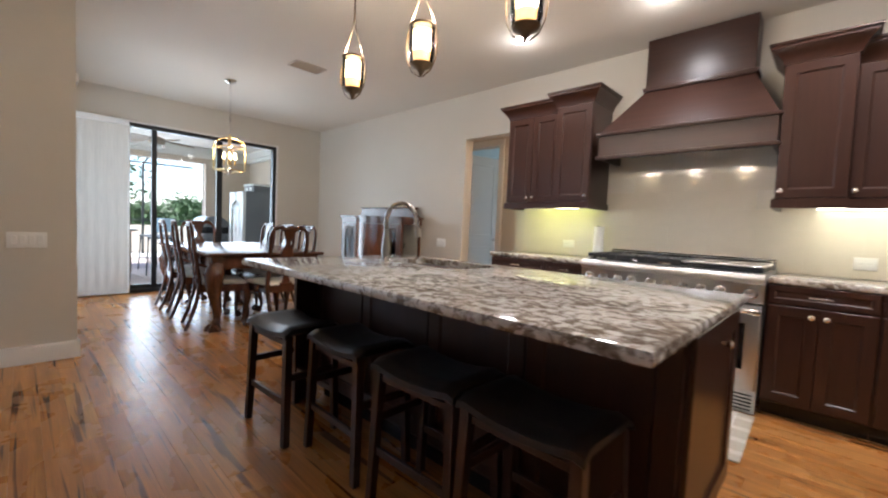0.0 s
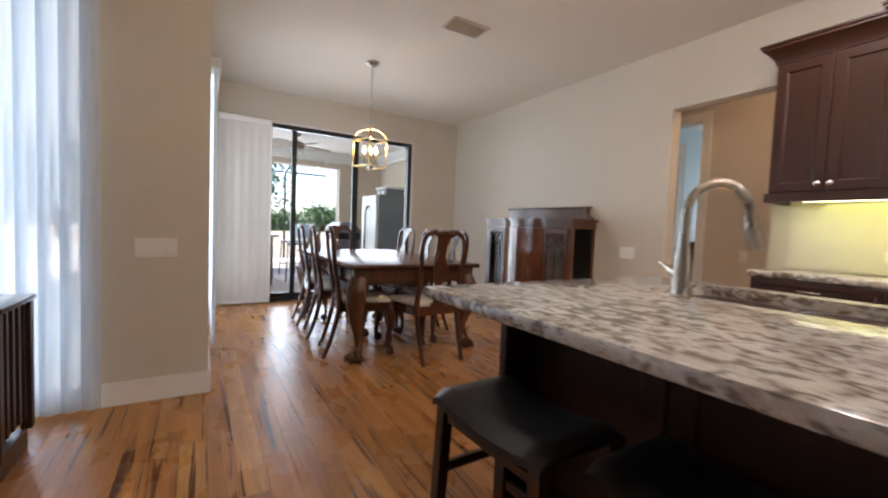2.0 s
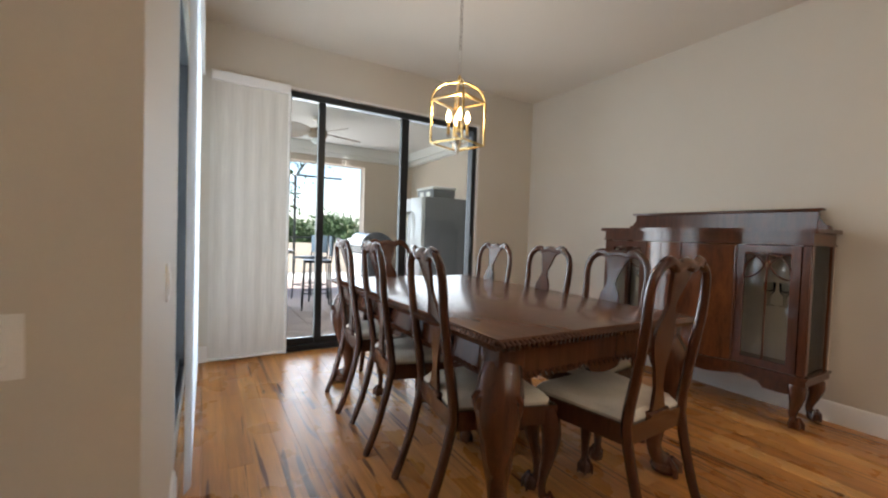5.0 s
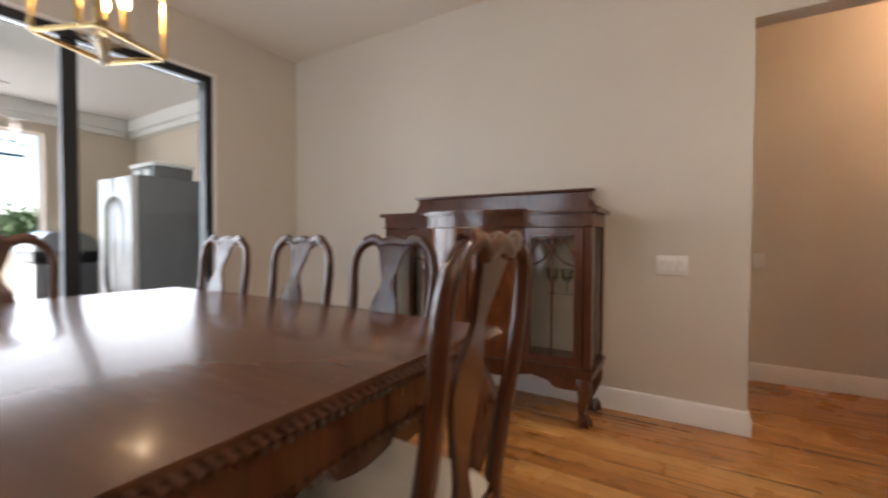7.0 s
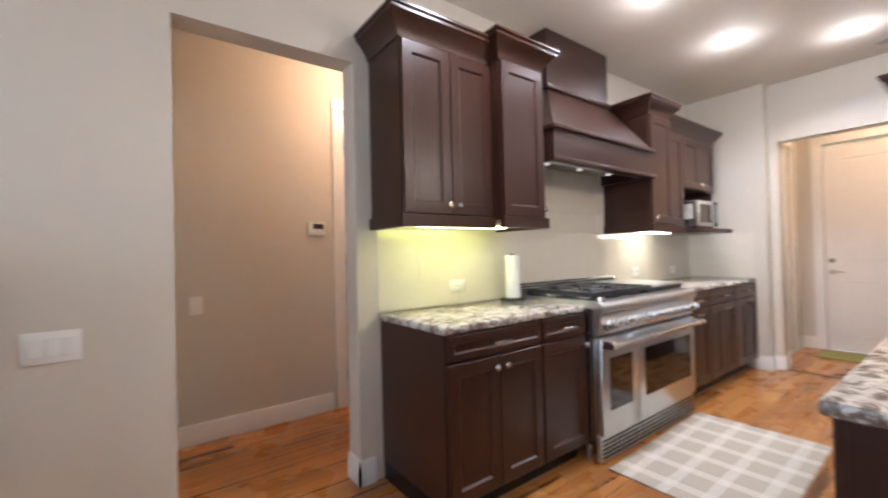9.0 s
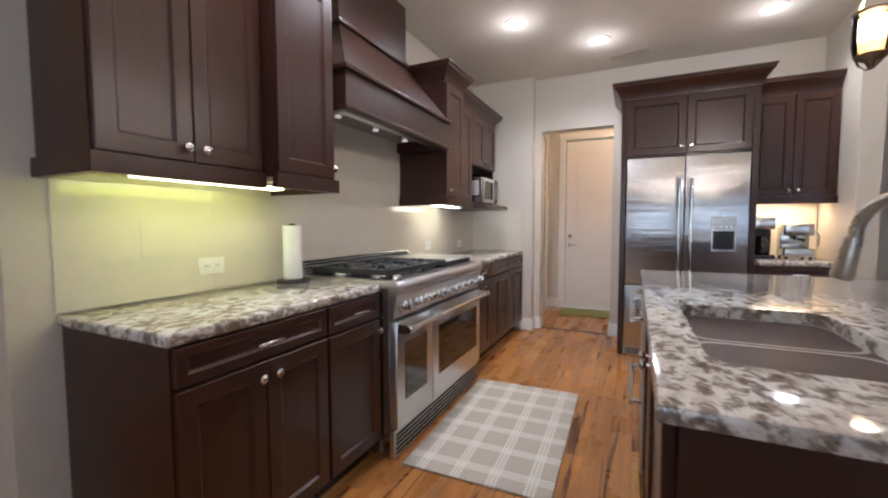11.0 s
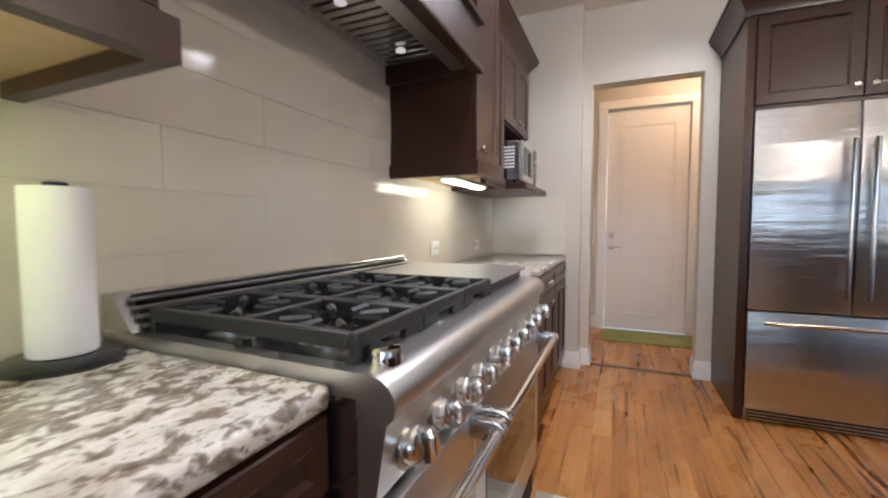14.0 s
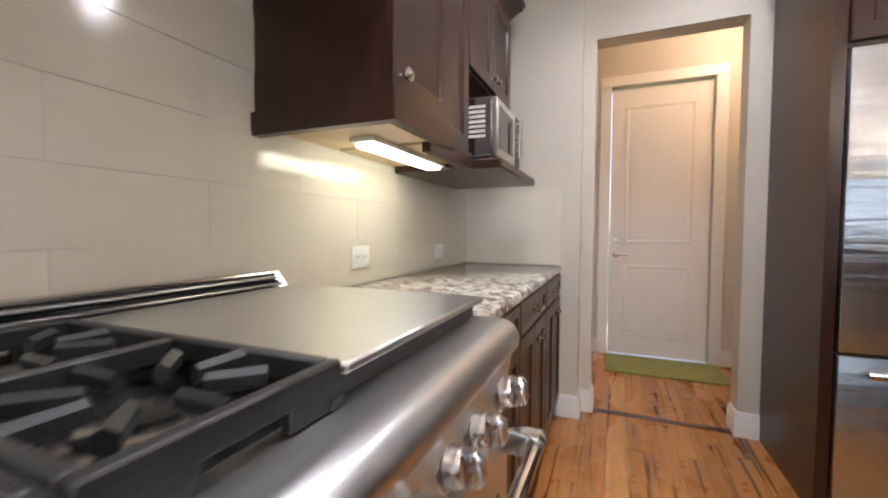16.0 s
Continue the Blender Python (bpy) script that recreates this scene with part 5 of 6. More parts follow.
def dining_chair():
    """Facing +y: the seat front at +y, the backrest at -y."""
    root = thing("dining_chair", "dark mahogany dining chair with vase splat and cream seat", "chair", group="chairs round the dining table")
    # drop-in seat
    w0, w1, d = 0.40, 0.52, 0.45
    rails = ((-w0 / 2, -0.02), (w0 / 2, -0.02), (w1 / 2, d - 0.02), (-w1 / 2, d - 0.02))
    names = ("back_rail", "seat_rail", "seat_rail", "seat_rail")
    for k in range(4):
        a, b = Vector((*rails[k], 0)), Vector((*rails[(k + 1) % 4], 0))
        u = (b - a).normalized()
        nrm = Vector((-u.y, u.x, 0))
        bm = B()
        lo = [bm.verts.new(p + Vector((0, 0, 0.375))) for p in (a, b, b + nrm * 0.03, a + nrm * 0.03)]
        hi = [bm.verts.new(p + Vector((0, 0, 0.45))) for p in (a, b, b + nrm * 0.03, a + nrm * 0.03)]
        bridge(bm, lo, hi, False)
        bm.faces.new(hi), bm.faces.new(lo[::-1])
        part(names[k], bm, M_CHAIR, root)
    bm = B()
    loops = []
    for s, z in ((0.93, 0.44), (0.95, 0.462), (0.86, 0.484), (0.55, 0.493)):
        pts = []
        for k in range(4):
            a, b = Vector((*rails[k], 0)), Vector((*rails[(k + 1) % 4], 0))
            for t in (0.06, 0.3, 0.5, 0.7, 0.94):
                p = a.lerp(b, t)
                c = Vector((0, d / 2 - 0.02, 0))
                p = c + (p - c) * s
                pts.append(bm.verts.new((p.x, p.y, z)))
        loops.append(pts)
    for a, b in zip(loops, loops[1:]):
        bridge(bm, a, b)
    bm.faces.new(loops[-1]), bm.faces.new(loops[0][::-1])
    part("seat", bm, M_CREAM, root, "cream damask drop-in seat")
    # rear legs run up as stiles
    for s in (-1, 1):
        bm = B()
        pts = smooth_path([(s * 0.185, -0.13, 0.0), (s * 0.19, -0.07, 0.16), (s * 0.195, -0.02, 0.36), (s * 0.197, -0.01, 0.47), (s * 0.195, -0.04, 0.66), (s * 0.200, -0.065, 0.82), (s * 0.205, -0.075, 0.93), (s * 0.185, -0.083, 1.005), (s * 0.135, -0.087, 1.045)], 4)
        rad = np.interp(np.linspace(0, 1, len(pts)), [0, 0.35, 0.5, 0.8, 1.0], [0.019, 0.024, 0.022, 0.019, 0.020])
        tube(bm, pts, [(float(r), float(r) * 0.92) for r in rad], 10, up=(1, 0, 0))
        part("back_leg", bm, M_CHAIR, root)
        bm = B()
        cabriole(bm, s * (w1 / 2 - 0.035), d - 0.05, 0.43, s, 1, 0.85)
        part("front_leg", bm, M_CHAIR, root, "cabriole leg with claw foot")
    # crest rail: dips in the middle and rises at the shoulders
    bm = B()
    pts = smooth_path([(-0.150, -0.086, 1.040), (-0.105, -0.09, 1.052), (-0.065, -0.092, 1.034), (-0.03, -0.093, 1.042), (0.0, -0.093, 1.046), (0.03, -0.093, 1.042), (0.065, -0.092, 1.034), (0.105, -0.09, 1.052), (0.150, -0.086, 1.040)], 3)
    tube(bm, pts, [(0.024, 0.015)] * len(pts), 10, up=(0, 0, 1))
    part("crest_rail", bm, M_CHAIR, root)
    # vase splat
    bm = B()
    prof = [(0.46, 0.050), (0.50, 0.040), (0.56, 0.027), (0.63, 0.036), (0.69, 0.058), (0.75, 0.070), (0.81, 0.060), (0.86, 0.032), (0.89, 0.024), (0.92, 0.033), (0.96, 0.050), (1.00, 0.062), (1.022, 0.080), (1.038, 0.098)]
    cols = []
    for z, w in prof:
        t = (z - 0.46) / 0.58
        y = -0.015 - 0.075 * t + 0.03 * math.sin(math.pi * t)
        cols.append([bm.verts.new(p) for p in ((-w, y - 0.007, z), (w, y - 0.007, z), (w, y + 0.007, z), (-w, y + 0.007, z))])
    for a, b in zip(cols, cols[1:]):
        bridge(bm, a, b, False)
    bm.faces.new(cols[0][::-1]), bm.faces.new(cols[-1])
    part("splat", bm, M_CHAIR, root, "pierced vase-shaped splat")
    part("shoe", box(B(), -0.07, -0.03, 0.45, 0.07, 0.0, 0.475, 0.006), M_CHAIR, root)
    return root


TX0, TX1, TY0, TY1, TZ = -5.86, -3.825, 1.63, 2.83, 0.79
ch = dining_chair()
ch.matrix_basis = pose(-3.695, 2.325, 0, 0, 0, 93) @ Matrix.Diagonal((1, 1, 1.02, 1))
for x, a in ((-5.42, -4), (-4.87, -7), (-4.25, -9)):
    copy_thing(ch, pose(x, 1.65, 0, 0, 0, a))
for x, a in ((-5.49, 181), (-4.865, 178), (-4.31, 180)):
    copy_thing(ch, pose(x, 2.81, 0, 0, 0, a))
copy_thing(ch, pose(-5.81, 2.08, 0, 0, 0, -90))

root = thing("dining_table", "long polished mahogany dining table with gadrooned edge and carved legs", "dining table", 0, 0, 0)
part("tabletop", box(B(), TX0 + 0.012, TY0 + 0.012, TZ - 0.022, TX1 - 0.012, TY1 - 0.012, TZ, 0.004, 2), M_TABLE, root, "glossy mahogany tabletop")


def gadroon(name, x0, y0, x1, y1):
    """A carved rope edge: slanting lobes along the table's rim."""
    a, b = Vector((x0, y0, 0)), Vector((x1, y1, 0))
    n = int((b - a).length / 0.022)
    u = (b - a).normalized()
    o = Vector((u.y, -u.x, 0))
    bm = B()
    for i in range(n):
        c = a + u * ((i + 0.5) * (b - a).length / n)
        tube(bm, [c - u * 0.008 + o * 0.004 + Vector((0, 0, TZ - 0.004)), c + u * 0.0 + o * 0.016 + Vector((0, 0, TZ - 0.017)), c + u * 0.010 + o * 0.006 + Vector((0, 0, TZ - 0.036))], [0.006, 0.0105, 0.006], 7)
    part(name, bm, M_MAHOG, root, "carved gadroon edge")


gadroon("carved_edge", TX0, TY0, TX1, TY0)
gadroon("carved_edge", TX1, TY0, TX1, TY1)
gadroon("carved_edge", TX1, TY1, TX0, TY1)
gadroon("carved_edge", TX0, TY1, TX0, TY0)
part("rim", box(B(), TX0 + 0.004, TY0 + 0.004, TZ - 0.034, TX1 - 0.004, TY1 - 0.004, TZ - 0.0225, 0.004), M_MAHOG, root)


def apron(x0, y0, x1, y1):
    """A frieze rail with a carved, scalloped lower edge."""
    a, b = Vector((x0, y0)), Vector((x1, y1))
    L = (b - a).length
    u = (b - a) / L
    o = Vector((u.y, -u.x))
    bm = B()
    n = 40
    top, low = TZ - 0.0345, TZ - 0.150
    front, back = [], []
    for i in range(n + 1):
        p = a + u * (L * i / n)
        z = low - 0.020 * abs(math.sin(i * math.pi * 5 / n)) - (0.03 if abs(i - n / 2) < 4 else 0.0)
        for lst, off in ((front, 0.0), (back, -0.025)):
            q = p + o * off
            lst.append((bm.verts.new((q.x, q.y, z)), bm.verts.new((q.x, q.y, top))))
    for i in range(n):
        bm.faces.new((front[i][0], front[i + 1][0], front[i + 1][1], front[i][1]))
        bm.faces.new((back[i + 1][0], back[i][0], back[i][1], back[i + 1][1]))
        bm.faces.new((front[i + 1][0], front[i][0], back[i][0], back[i + 1][0]))
    for i in range(int(L / 0.03)):
        p = a + u * ((i + 0.5) * 0.03) + o * 0.003
        tube(bm, [(p.x, p.y, low + 0.008), (p.x + u.x * 0.012, p.y + u.y * 0.012, low - 0.014)], [0.009, 0.005], 5)
    return part("apron", bm, M_MAHOG, root)


i = 0.035
apron(TX0 + i, TY0 + i, TX1 - i, TY0 + i)
apron(TX1 - i, TY0 + i, TX1 - i, TY1 - i)
apron(TX1 - i, TY1 - i, TX0 + i, TY1 - i)
apron(TX0 + i, TY1 - i, TX0 + i, TY0 + i)
for x, dx in ((TX0 + 0.095, -1), (TX1 - 0.095, 1)):
    for y, dy in ((TY0 + 0.095, -1), (TY1 - 0.095, 1)):
        bm = B()
        cabriole(bm, x, y, TZ - 0.12, dx, dy, 1.75, 0.034)
        leg = part("leg", bm, M_MAHOG, root, "heavily carved cabriole leg with ball foot")
        part("corner_block", box(B(), x - 0.062, y - 0.062, TZ - 0.165, x + 0.062, y + 0.062, TZ - 0.035, 0.008, 2), M_MAHOG, leg)
        o = Vector((dx, dy, 0)).normalized()
        w = Vector((-o.y, o.x, 0))
        for q in (-1, 1):
            c = Vector((x, y, 0)) + o * 0.075 + w * (q * 0.05)
            spiral = [c + w * (q * 0.034 * (1 - k / 16) * math.cos(k * 0.75)) + o * (0.012 + 0.0015 * k) + Vector((0, 0, 0.565 + 0.034 * (1 - k / 16) * math.sin(k * 0.75))) for k in range(15)]
            part("carved_scroll", tube(B(), spiral, [0.012 - 0.0004 * k for k in range(15)], 6), M_MAHOG, leg)
        for k in range(7):
            a = math.atan2(dy, dx) + (k - 3) * 0.36
            d = Vector((math.cos(a), math.sin(a), 0))
            c = Vector((x, y, 0)) + Vector((dx, dy, 0)).normalized() * 0.03
            bm = tube(B(), [c + d * 0.072 + Vector((0, 0, 0.62)), c + d * 0.088 + Vector((0, 0, 0.55)), c + d * 0.070 + Vector((0, 0, 0.46 - 0.02 * (k % 2)))], [0.008, 0.016, 0.006], 6)
            part("carved_leaf", bm, M_MAHOG, leg)

# ---- china cabinet ----
root = thing("china_cabinet", "antique mahogany serpentine china cabinet with glazed side doors", "cabinet", -4.475, N - 0.022, 0)
CW, CD = 0.74, 0.38
M_FLAME = wood("flame_mahogany", (0.050, 0.015, 0.007), (0.20, 0.066, 0.022), 0.16, (5, 5, 1.6), 2.2, 0.5)
M_LINING = plain("tan_lining", (0.58, 0.48, 0.36), 0.85, vary=0.08, fine=150, bump=0.2)


def front_line(x, add=0.0):
    """The serpentine front: how far it stands out from the wall at x."""
    a = abs(x)
    bow = 0.085 * max(0.0, 1.0 - (a / 0.335) ** 2)
    return -(CD + bow + add)


def slab(z0, z1, over, flat=False):
    """A board with the cabinet's serpentine outline."""
    xs = np.linspace(-CW - over, CW + over, 33)
    line = [(float(x), front_line(float(x) * CW / (CW + over), over)) for x in xs]
    return prism(B(), line + [(CW + over, 0.0), (-CW - over, 0.0)], "Z", z0, z1)


part("base_board", slab(0.285, 0.325, 0.008), M_MAHOG, root)
part("base_moulding", slab(0.325, 0.34, 0.018), M_MAHOG, root)
part("frieze", slab(1.165, 1.235, 0.0), M_MAHOG, root)
part("frieze_bead", slab(1.155, 1.165, 0.008), M_MAHOG, root)
part("top_board", slab(1.235, 1.262, 0.028), M_MAHOG, root, "moulded mahogany top")
part("back_board", box(B(), -CW, -0.012, 0.34, CW, -0.001, 1.155), M_LINING, root, "tan cloth lined back")
g = part("gallery", box(B(), -0.66, -0.06, 1.262, 0.66, -0.02, 1.39, 0.004), M_MAHOG, root, "raised back gallery")
part("gallery_cap", box(B(), -0.685, -0.075, 1.39, 0.685, -0.01, 1.408, 0.006, 2), M_MAHOG, g)
for s in (-1, 1):
    part("gallery_scroll", prism(B(), [(s * 0.66, 1.262), (s * 0.73, 1.262), (s * 0.72, 1.29), (s * 0.69, 1.30), (s * 0.672, 1.33), (s * 0.66, 1.34)], "Y", -0.055, -0.025), M_MAHOG, g)
# corner posts and side lights
for s in (-1, 1):
    part("corner_post", box(B(), s * CW - (0.05 if s > 0 else 0), front_line(CW) + 0.001, 0.34, s * CW + (0 if s > 0 else 0.05), front_line(CW) + 0.05, 1.155, 0.006), M_MAHOG, root)
    part("rear_post", box(B(), s * CW - (0.03 if s > 0 else 0), -0.045, 0.34, s * CW + (0 if s > 0 else 0.03), -0.013, 1.155), M_MAHOG, root)
    q = part("side_pane", box(B(), s * (CW - 0.012), front_line(CW) + 0.05, 0.34, s * (CW - 0.008), -0.045, 1.155), M_CLEAR, root, "clear glass side pane")
    q.visible_shadow = False
    # glazed doors with lancet tracery
    x0, x1 = sorted((s * 0.335, s * 0.69))
    yf = -CD - 0.004
    d = part("door", box(B(), x0, yf, 0.345, x0 + 0.05, yf + 0.022, 1.15), M_MAHOG, root, "glazed door with pointed tracery")
    part("stile", box(B(), x1 - 0.05, yf, 0.345, x1, yf + 0.022, 1.15), M_MAHOG, d)
    part("rail", box(B(), x0 + 0.05, yf, 0.345, x1 - 0.05, yf + 0.022, 0.395), M_MAHOG, d)
    part("rail", box(B(), x0 + 0.05, yf, 1.10, x1 - 0.05, yf + 0.022, 1.15), M_MAHOG, d)
    q = part("pane", box(B(), x0 + 0.05, yf + 0.010, 0.395, x1 - 0.05, yf + 0.013, 1.10), M_CLEAR, d, "clear glass pane")
    q.visible_shadow = False
    gx0, gx1 = x0 + 0.05, x1 - 0.05
    gw = gx1 - gx0
    bm = B()
    yy = yf + 0.005
    tube(bm, [(gx0 + gw / 2, yy, 0.395), (gx0 + gw / 2, yy, 0.96)], 0.006, 6)
    for c, h in ((gx0, 1), (gx0 + gw / 2, 1), (gx0 + gw / 2, -1), (gx1, -1), (gx0, 2), (gx1, -2)):
        pts = []
        for k in range(9):
            a = radians(90 * k / 8)
            if abs(h) == 1:
                pts.append((c + h * gw / 2 * (1 - math.cos(a)), yy, 0.96 + 0.135 * math.sin(a)))
            else:
                pts.append((c + (1 if h > 0 else -1) * gw / 2 * math.sin(a), yy, 0.90 + 0.165 * (1 - math.cos(a)) + 0.03))
        tube(bm, pts, 0.0055, 6)
    part("tracery", bm, M_MAHOG, d, "pointed wooden glazing bars")
# bowed centre: two curved flame-veneer doors that meet at a bead
for x0, x1 in ((-0.33, -0.006), (0.006, 0.33)):
    xs = np.linspace(x0, x1, 13)
    bm = B()
    fr = [(float(x), front_line(float(x)) - 0.006) for x in xs]
    prism(bm, fr + [(x, y + 0.024) for x, y in fr[::-1]], "Z", 0.345, 1.15)
    d = part("centre_door", bm, M_FLAME, root, "bowed flame mahogany door")
for x in (-0.333, 0.0, 0.333):
    bm = B()
    tube(bm, [(x, front_line(x) - 0.008, 0.345), (x, front_line(x) - 0.008, 1.15)], 0.008, 6)
    part("bead", bm, M_MAHOG, root)
# carved apron and claw legs
xs = np.linspace(-CW + 0.08, CW - 0.08, 41)
bm = B()
a = [(bm.verts.new((x, front_line(x), 0.285)), bm.verts.new((x, front_line(x), 0.265 - 0.025 * abs(math.sin(x * 8)) - (0.03 if abs(x) > 0.52 else 0.0)))) for x in map(float, xs)]
b = [(bm.verts.new((x, front_line(x) + 0.02, 0.285)), bm.verts.new((x, front_line(x) + 0.02, 0.265 - 0.025 * abs(math.sin(x * 8)) - (0.03 if abs(x) > 0.52 else 0.0)))) for x in map(float, xs)]
for k in range(40):
    bm.faces.new((a[k][0], a[k][1], a[k + 1][1], a[k + 1][0]))
    bm.faces.new((b[k + 1][0], b[k + 1][1], b[k][1], b[k][0]))
    bm.faces.new((a[k][1], b[k][1], b[k + 1][1], a[k + 1][1]))
part("apron", bm, M_MAHOG, root, "carved scalloped apron")
for s in (-1, 1):
    for y in (front_line(CW) + 0.05, -0.06):
        bm = B()
        cabriole(bm, s * (CW - 0.06), y, 0.30, s, -1 if y < -0.2 else -0.3, 0.95, 0.036)
        part("leg", bm, M_MAHOG, root, "short claw-foot leg")
M_SILVER = plain("silver_ware", (0.62, 0.61, 0.58), 0.2, 1.0, vary=0.05, bump=0)
for x, z in ((0.46, 0.736), (0.55, 0.736), (-0.5, 0.736)):
    bm = B()
    lathe(bm, [(0.03, 0.0), (0.03, 0.006), (0.008, 0.012), (0.008, 0.07), (0.032, 0.10), (0.036, 0.16), (0.034, 0.161), (0.028, 0.11), (0.006, 0.09)], n=16)
    o = solid("goblet", bm, M_CLEAR, "clear glass goblet inside the china cabinet", "glass", "glasses in the china cabinet")
    o.matrix_basis = pose(-4.475 + x, N - 0.022 - 0.18, z)


# ---- lantern chandelier ----
root = thing("lantern_chandelier", "brass open lantern chandelier with four candle bulbs on a chain", "chandelier", -5.03, 2.19, 0, 22)
part("canopy", lathe(B(), [(0.006, CEIL - 0.045), (0.03, CEIL - 0.04), (0.066, CEIL - 0.016), (0.066, CEIL - 0.0005)], n=20), M_NICKEL, root)
z = CEIL - 0.05
k = 0
chain = B()
while z > 2.20:
    pts = [(0.011 * math.cos(t) * (k % 2 == 0), 0.011 * math.cos(t) * (k % 2), z - 0.013 + 0.018 * math.sin(t)) for t in np.linspace(0, 2 * math.pi, 11)]
    tube(chain, pts, 0.0022, 5, caps=False)
    z -= 0.028
    k += 1
part("chain", chain, M_NICKEL, root)
bt, bb, hw = 2.02, 1.74, 0.125
for s in (-1, 1):
    for t in (-1, 1):
        part("post", box(B(), s * hw - 0.006, t * hw - 0.006, bb, s * hw + 0.006, t * hw + 0.006, bt, 0.001), M_BRASS, root)
for z in (bt, bb):
    for s in (-1, 1):
        part("bar", box(B(), -hw + 0.006, s * hw - 0.006, z - 0.006, hw - 0.006, s * hw + 0.006, z + 0.006, 0.001), M_BRASS, root)
        part("bar", box(B(), s * hw - 0.006, -hw + 0.006, z - 0.006, s * hw + 0.006, hw - 0.006, z + 0.006, 0.001), M_BRASS, root)
for u, v in ((1, 1), (1, -1)):
    pts = [(u * hw * math.cos(radians(a)), v * hw * math.cos(radians(a)), bt + 0.125 * math.sin(radians(a))) for a in range(0, 181, 12)]
    part("arch", tube(B(), pts, 0.006, 6), M_BRASS, root)
    for s in (1, -1):
        part("brace", tube(B(), [(s * u * hw, s * v * hw, bt), (0, 0, bt + 0.045)], 0.004, 6), M_BRASS, root)
        part("brace", tube(B(), [(s * u * hw, s * v * hw, bb), (0, 0, bb - 0.045)], 0.004, 6), M_BRASS, root)
part("finial", lathe(B(), [(0.003, bb - 0.075), (0.011, bb - 0.055), (0.016, bb - 0.03), (0.028, bb + 0.0), (0.034, bb + 0.02), (0.012, bb + 0.04)], n=14), M_NICKEL, root)
part("stem", tube(B(), [(0, 0, bb), (0, 0, bt + 0.13)], 0.005, 8), M_BRASS, root)
part("loop", lathe(B(), [(0.012, bt + 0.12), (0.018, bt + 0.135), (0.006, bt + 0.17)], n=12), M_BRASS, root)
for a in range(45, 360, 90):
    x, y = 0.062 * math.cos(radians(a)), 0.062 * math.sin(radians(a))
    arm = part("arm", tube(B(), smooth_path([(0, 0, bb + 0.02), (x * 0.6, y * 0.6, bb + 0.005), (x, y, bb + 0.03), (x, y, bb + 0.05)], 3), 0.0045, 6), M_NICKEL, root)
    part("candle_cup", lathe(B(), [(0.008, bb + 0.045), (0.019, bb + 0.055), (0.019, bb + 0.06)], (x, y, 0), 12), M_NICKEL, arm)
    part("candle_sleeve", lathe(B(), [(0.010, bb + 0.06), (0.010, bb + 0.14)], (x, y, 0), 12), M_BRASS, arm)
    part("bulb", lathe(B(), [(0.006, bb + 0.14), (0.015, bb + 0.158), (0.017, bb + 0.175), (0.011, bb + 0.20), (0.002, bb + 0.222)], (x, y, 0), 12), M_BULB, arm)
lamp("chandelier_glow", "POINT", 5, pose(-5.03, 2.19, 1.99), (1, 0.74, 0.44), soft=0.02)


# ---- sliding doors ----
def slider(name, label, m, width, height, stiles):
    """A glazed sliding door in the XZ plane, from x=0 to width; stiles: their places and widths."""
    root = thing(name, label, "sliding door", kind="structure")
    root.matrix_basis = m
    f = 0.055
    for a, b, c, d in ((0, f, 0, height), (width - f, width, 0, height), (f, width - f, height - f, height), (f, width - f, 0, 0.05)):
        part("frame", box(B(), a, -0.05, c, b, 0.05, d, 0.004), M_BRONZE, root)
    xs = [f] + [q for x, w in stiles for q in (x, x + w)] + [width - f]
    for i, (x, w) in enumerate(stiles):
        part("stile", box(B(), x, -0.035 + 0.012 * (i % 2), 0.051, x + w, 0.02 + 0.012 * (i % 2), height - f - 0.001, 0.003), M_BRONZE, root)
    for a, b in zip(xs[::2], xs[1::2]):
        if b - a > 0.08:
            part("bottom_rail", box(B(), a, -0.02, 0.051, b, 0.02, 0.115, 0.003), M_BRONZE, root)
            p = part("pane", box(B(), a, -0.004, 0.116, b, 0.004, height - f - 0.001), M_PANE, root, "clear glass pane")
            p.visible_shadow = False
    return root


# pose: local x runs north along the west wall
s = slider("window_1", "dark bronze framed sliding glass door to the lanai", pose(W - 0.075, 0.865, 0.0, 0, 0, 90), 2.65, 2.425, [(0.83, 0.065), (1.70, 0.085)])
part("latch", box(B(), 2.60, -0.075, 0.95, 2.625, -0.051, 1.15, 0.006), M_BRONZE, s)
slider("window_2", "dark bronze framed sliding glass door beside the dining table", pose(-6.545, S_DIN - 0.075, 0.0), 1.69, 2.425, [(0.80, 0.07)])
s = slider("window_3", "dark bronze framed sliding glass doors of the living room", pose(PIER - 0.075, -3.395, 0.0, 0, 0, 90), 3.49, 2.425, [(1.12, 0.07), (2.26, 0.07)])
part("handle", tube(B(), smooth_path([(3.38, -0.05, 0.95), (3.36, -0.09, 0.98), (3.36, -0.09, 1.12), (3.38, -0.05, 1.15)], 3), 0.009, 8), M_BRONZE, s)
# white jamb linings round the openings
bm = B()
box(bm, W - 0.02, 3.519, 0, W + 0.006, 3.54, 2.45)
box(bm, W - 0.02, 0.85, 2.426, W + 0.006, 3.519, 2.45)
solid("trim", bm, M_TRIM, "narrow white trim round the sliding door", "trim", kind="structure")


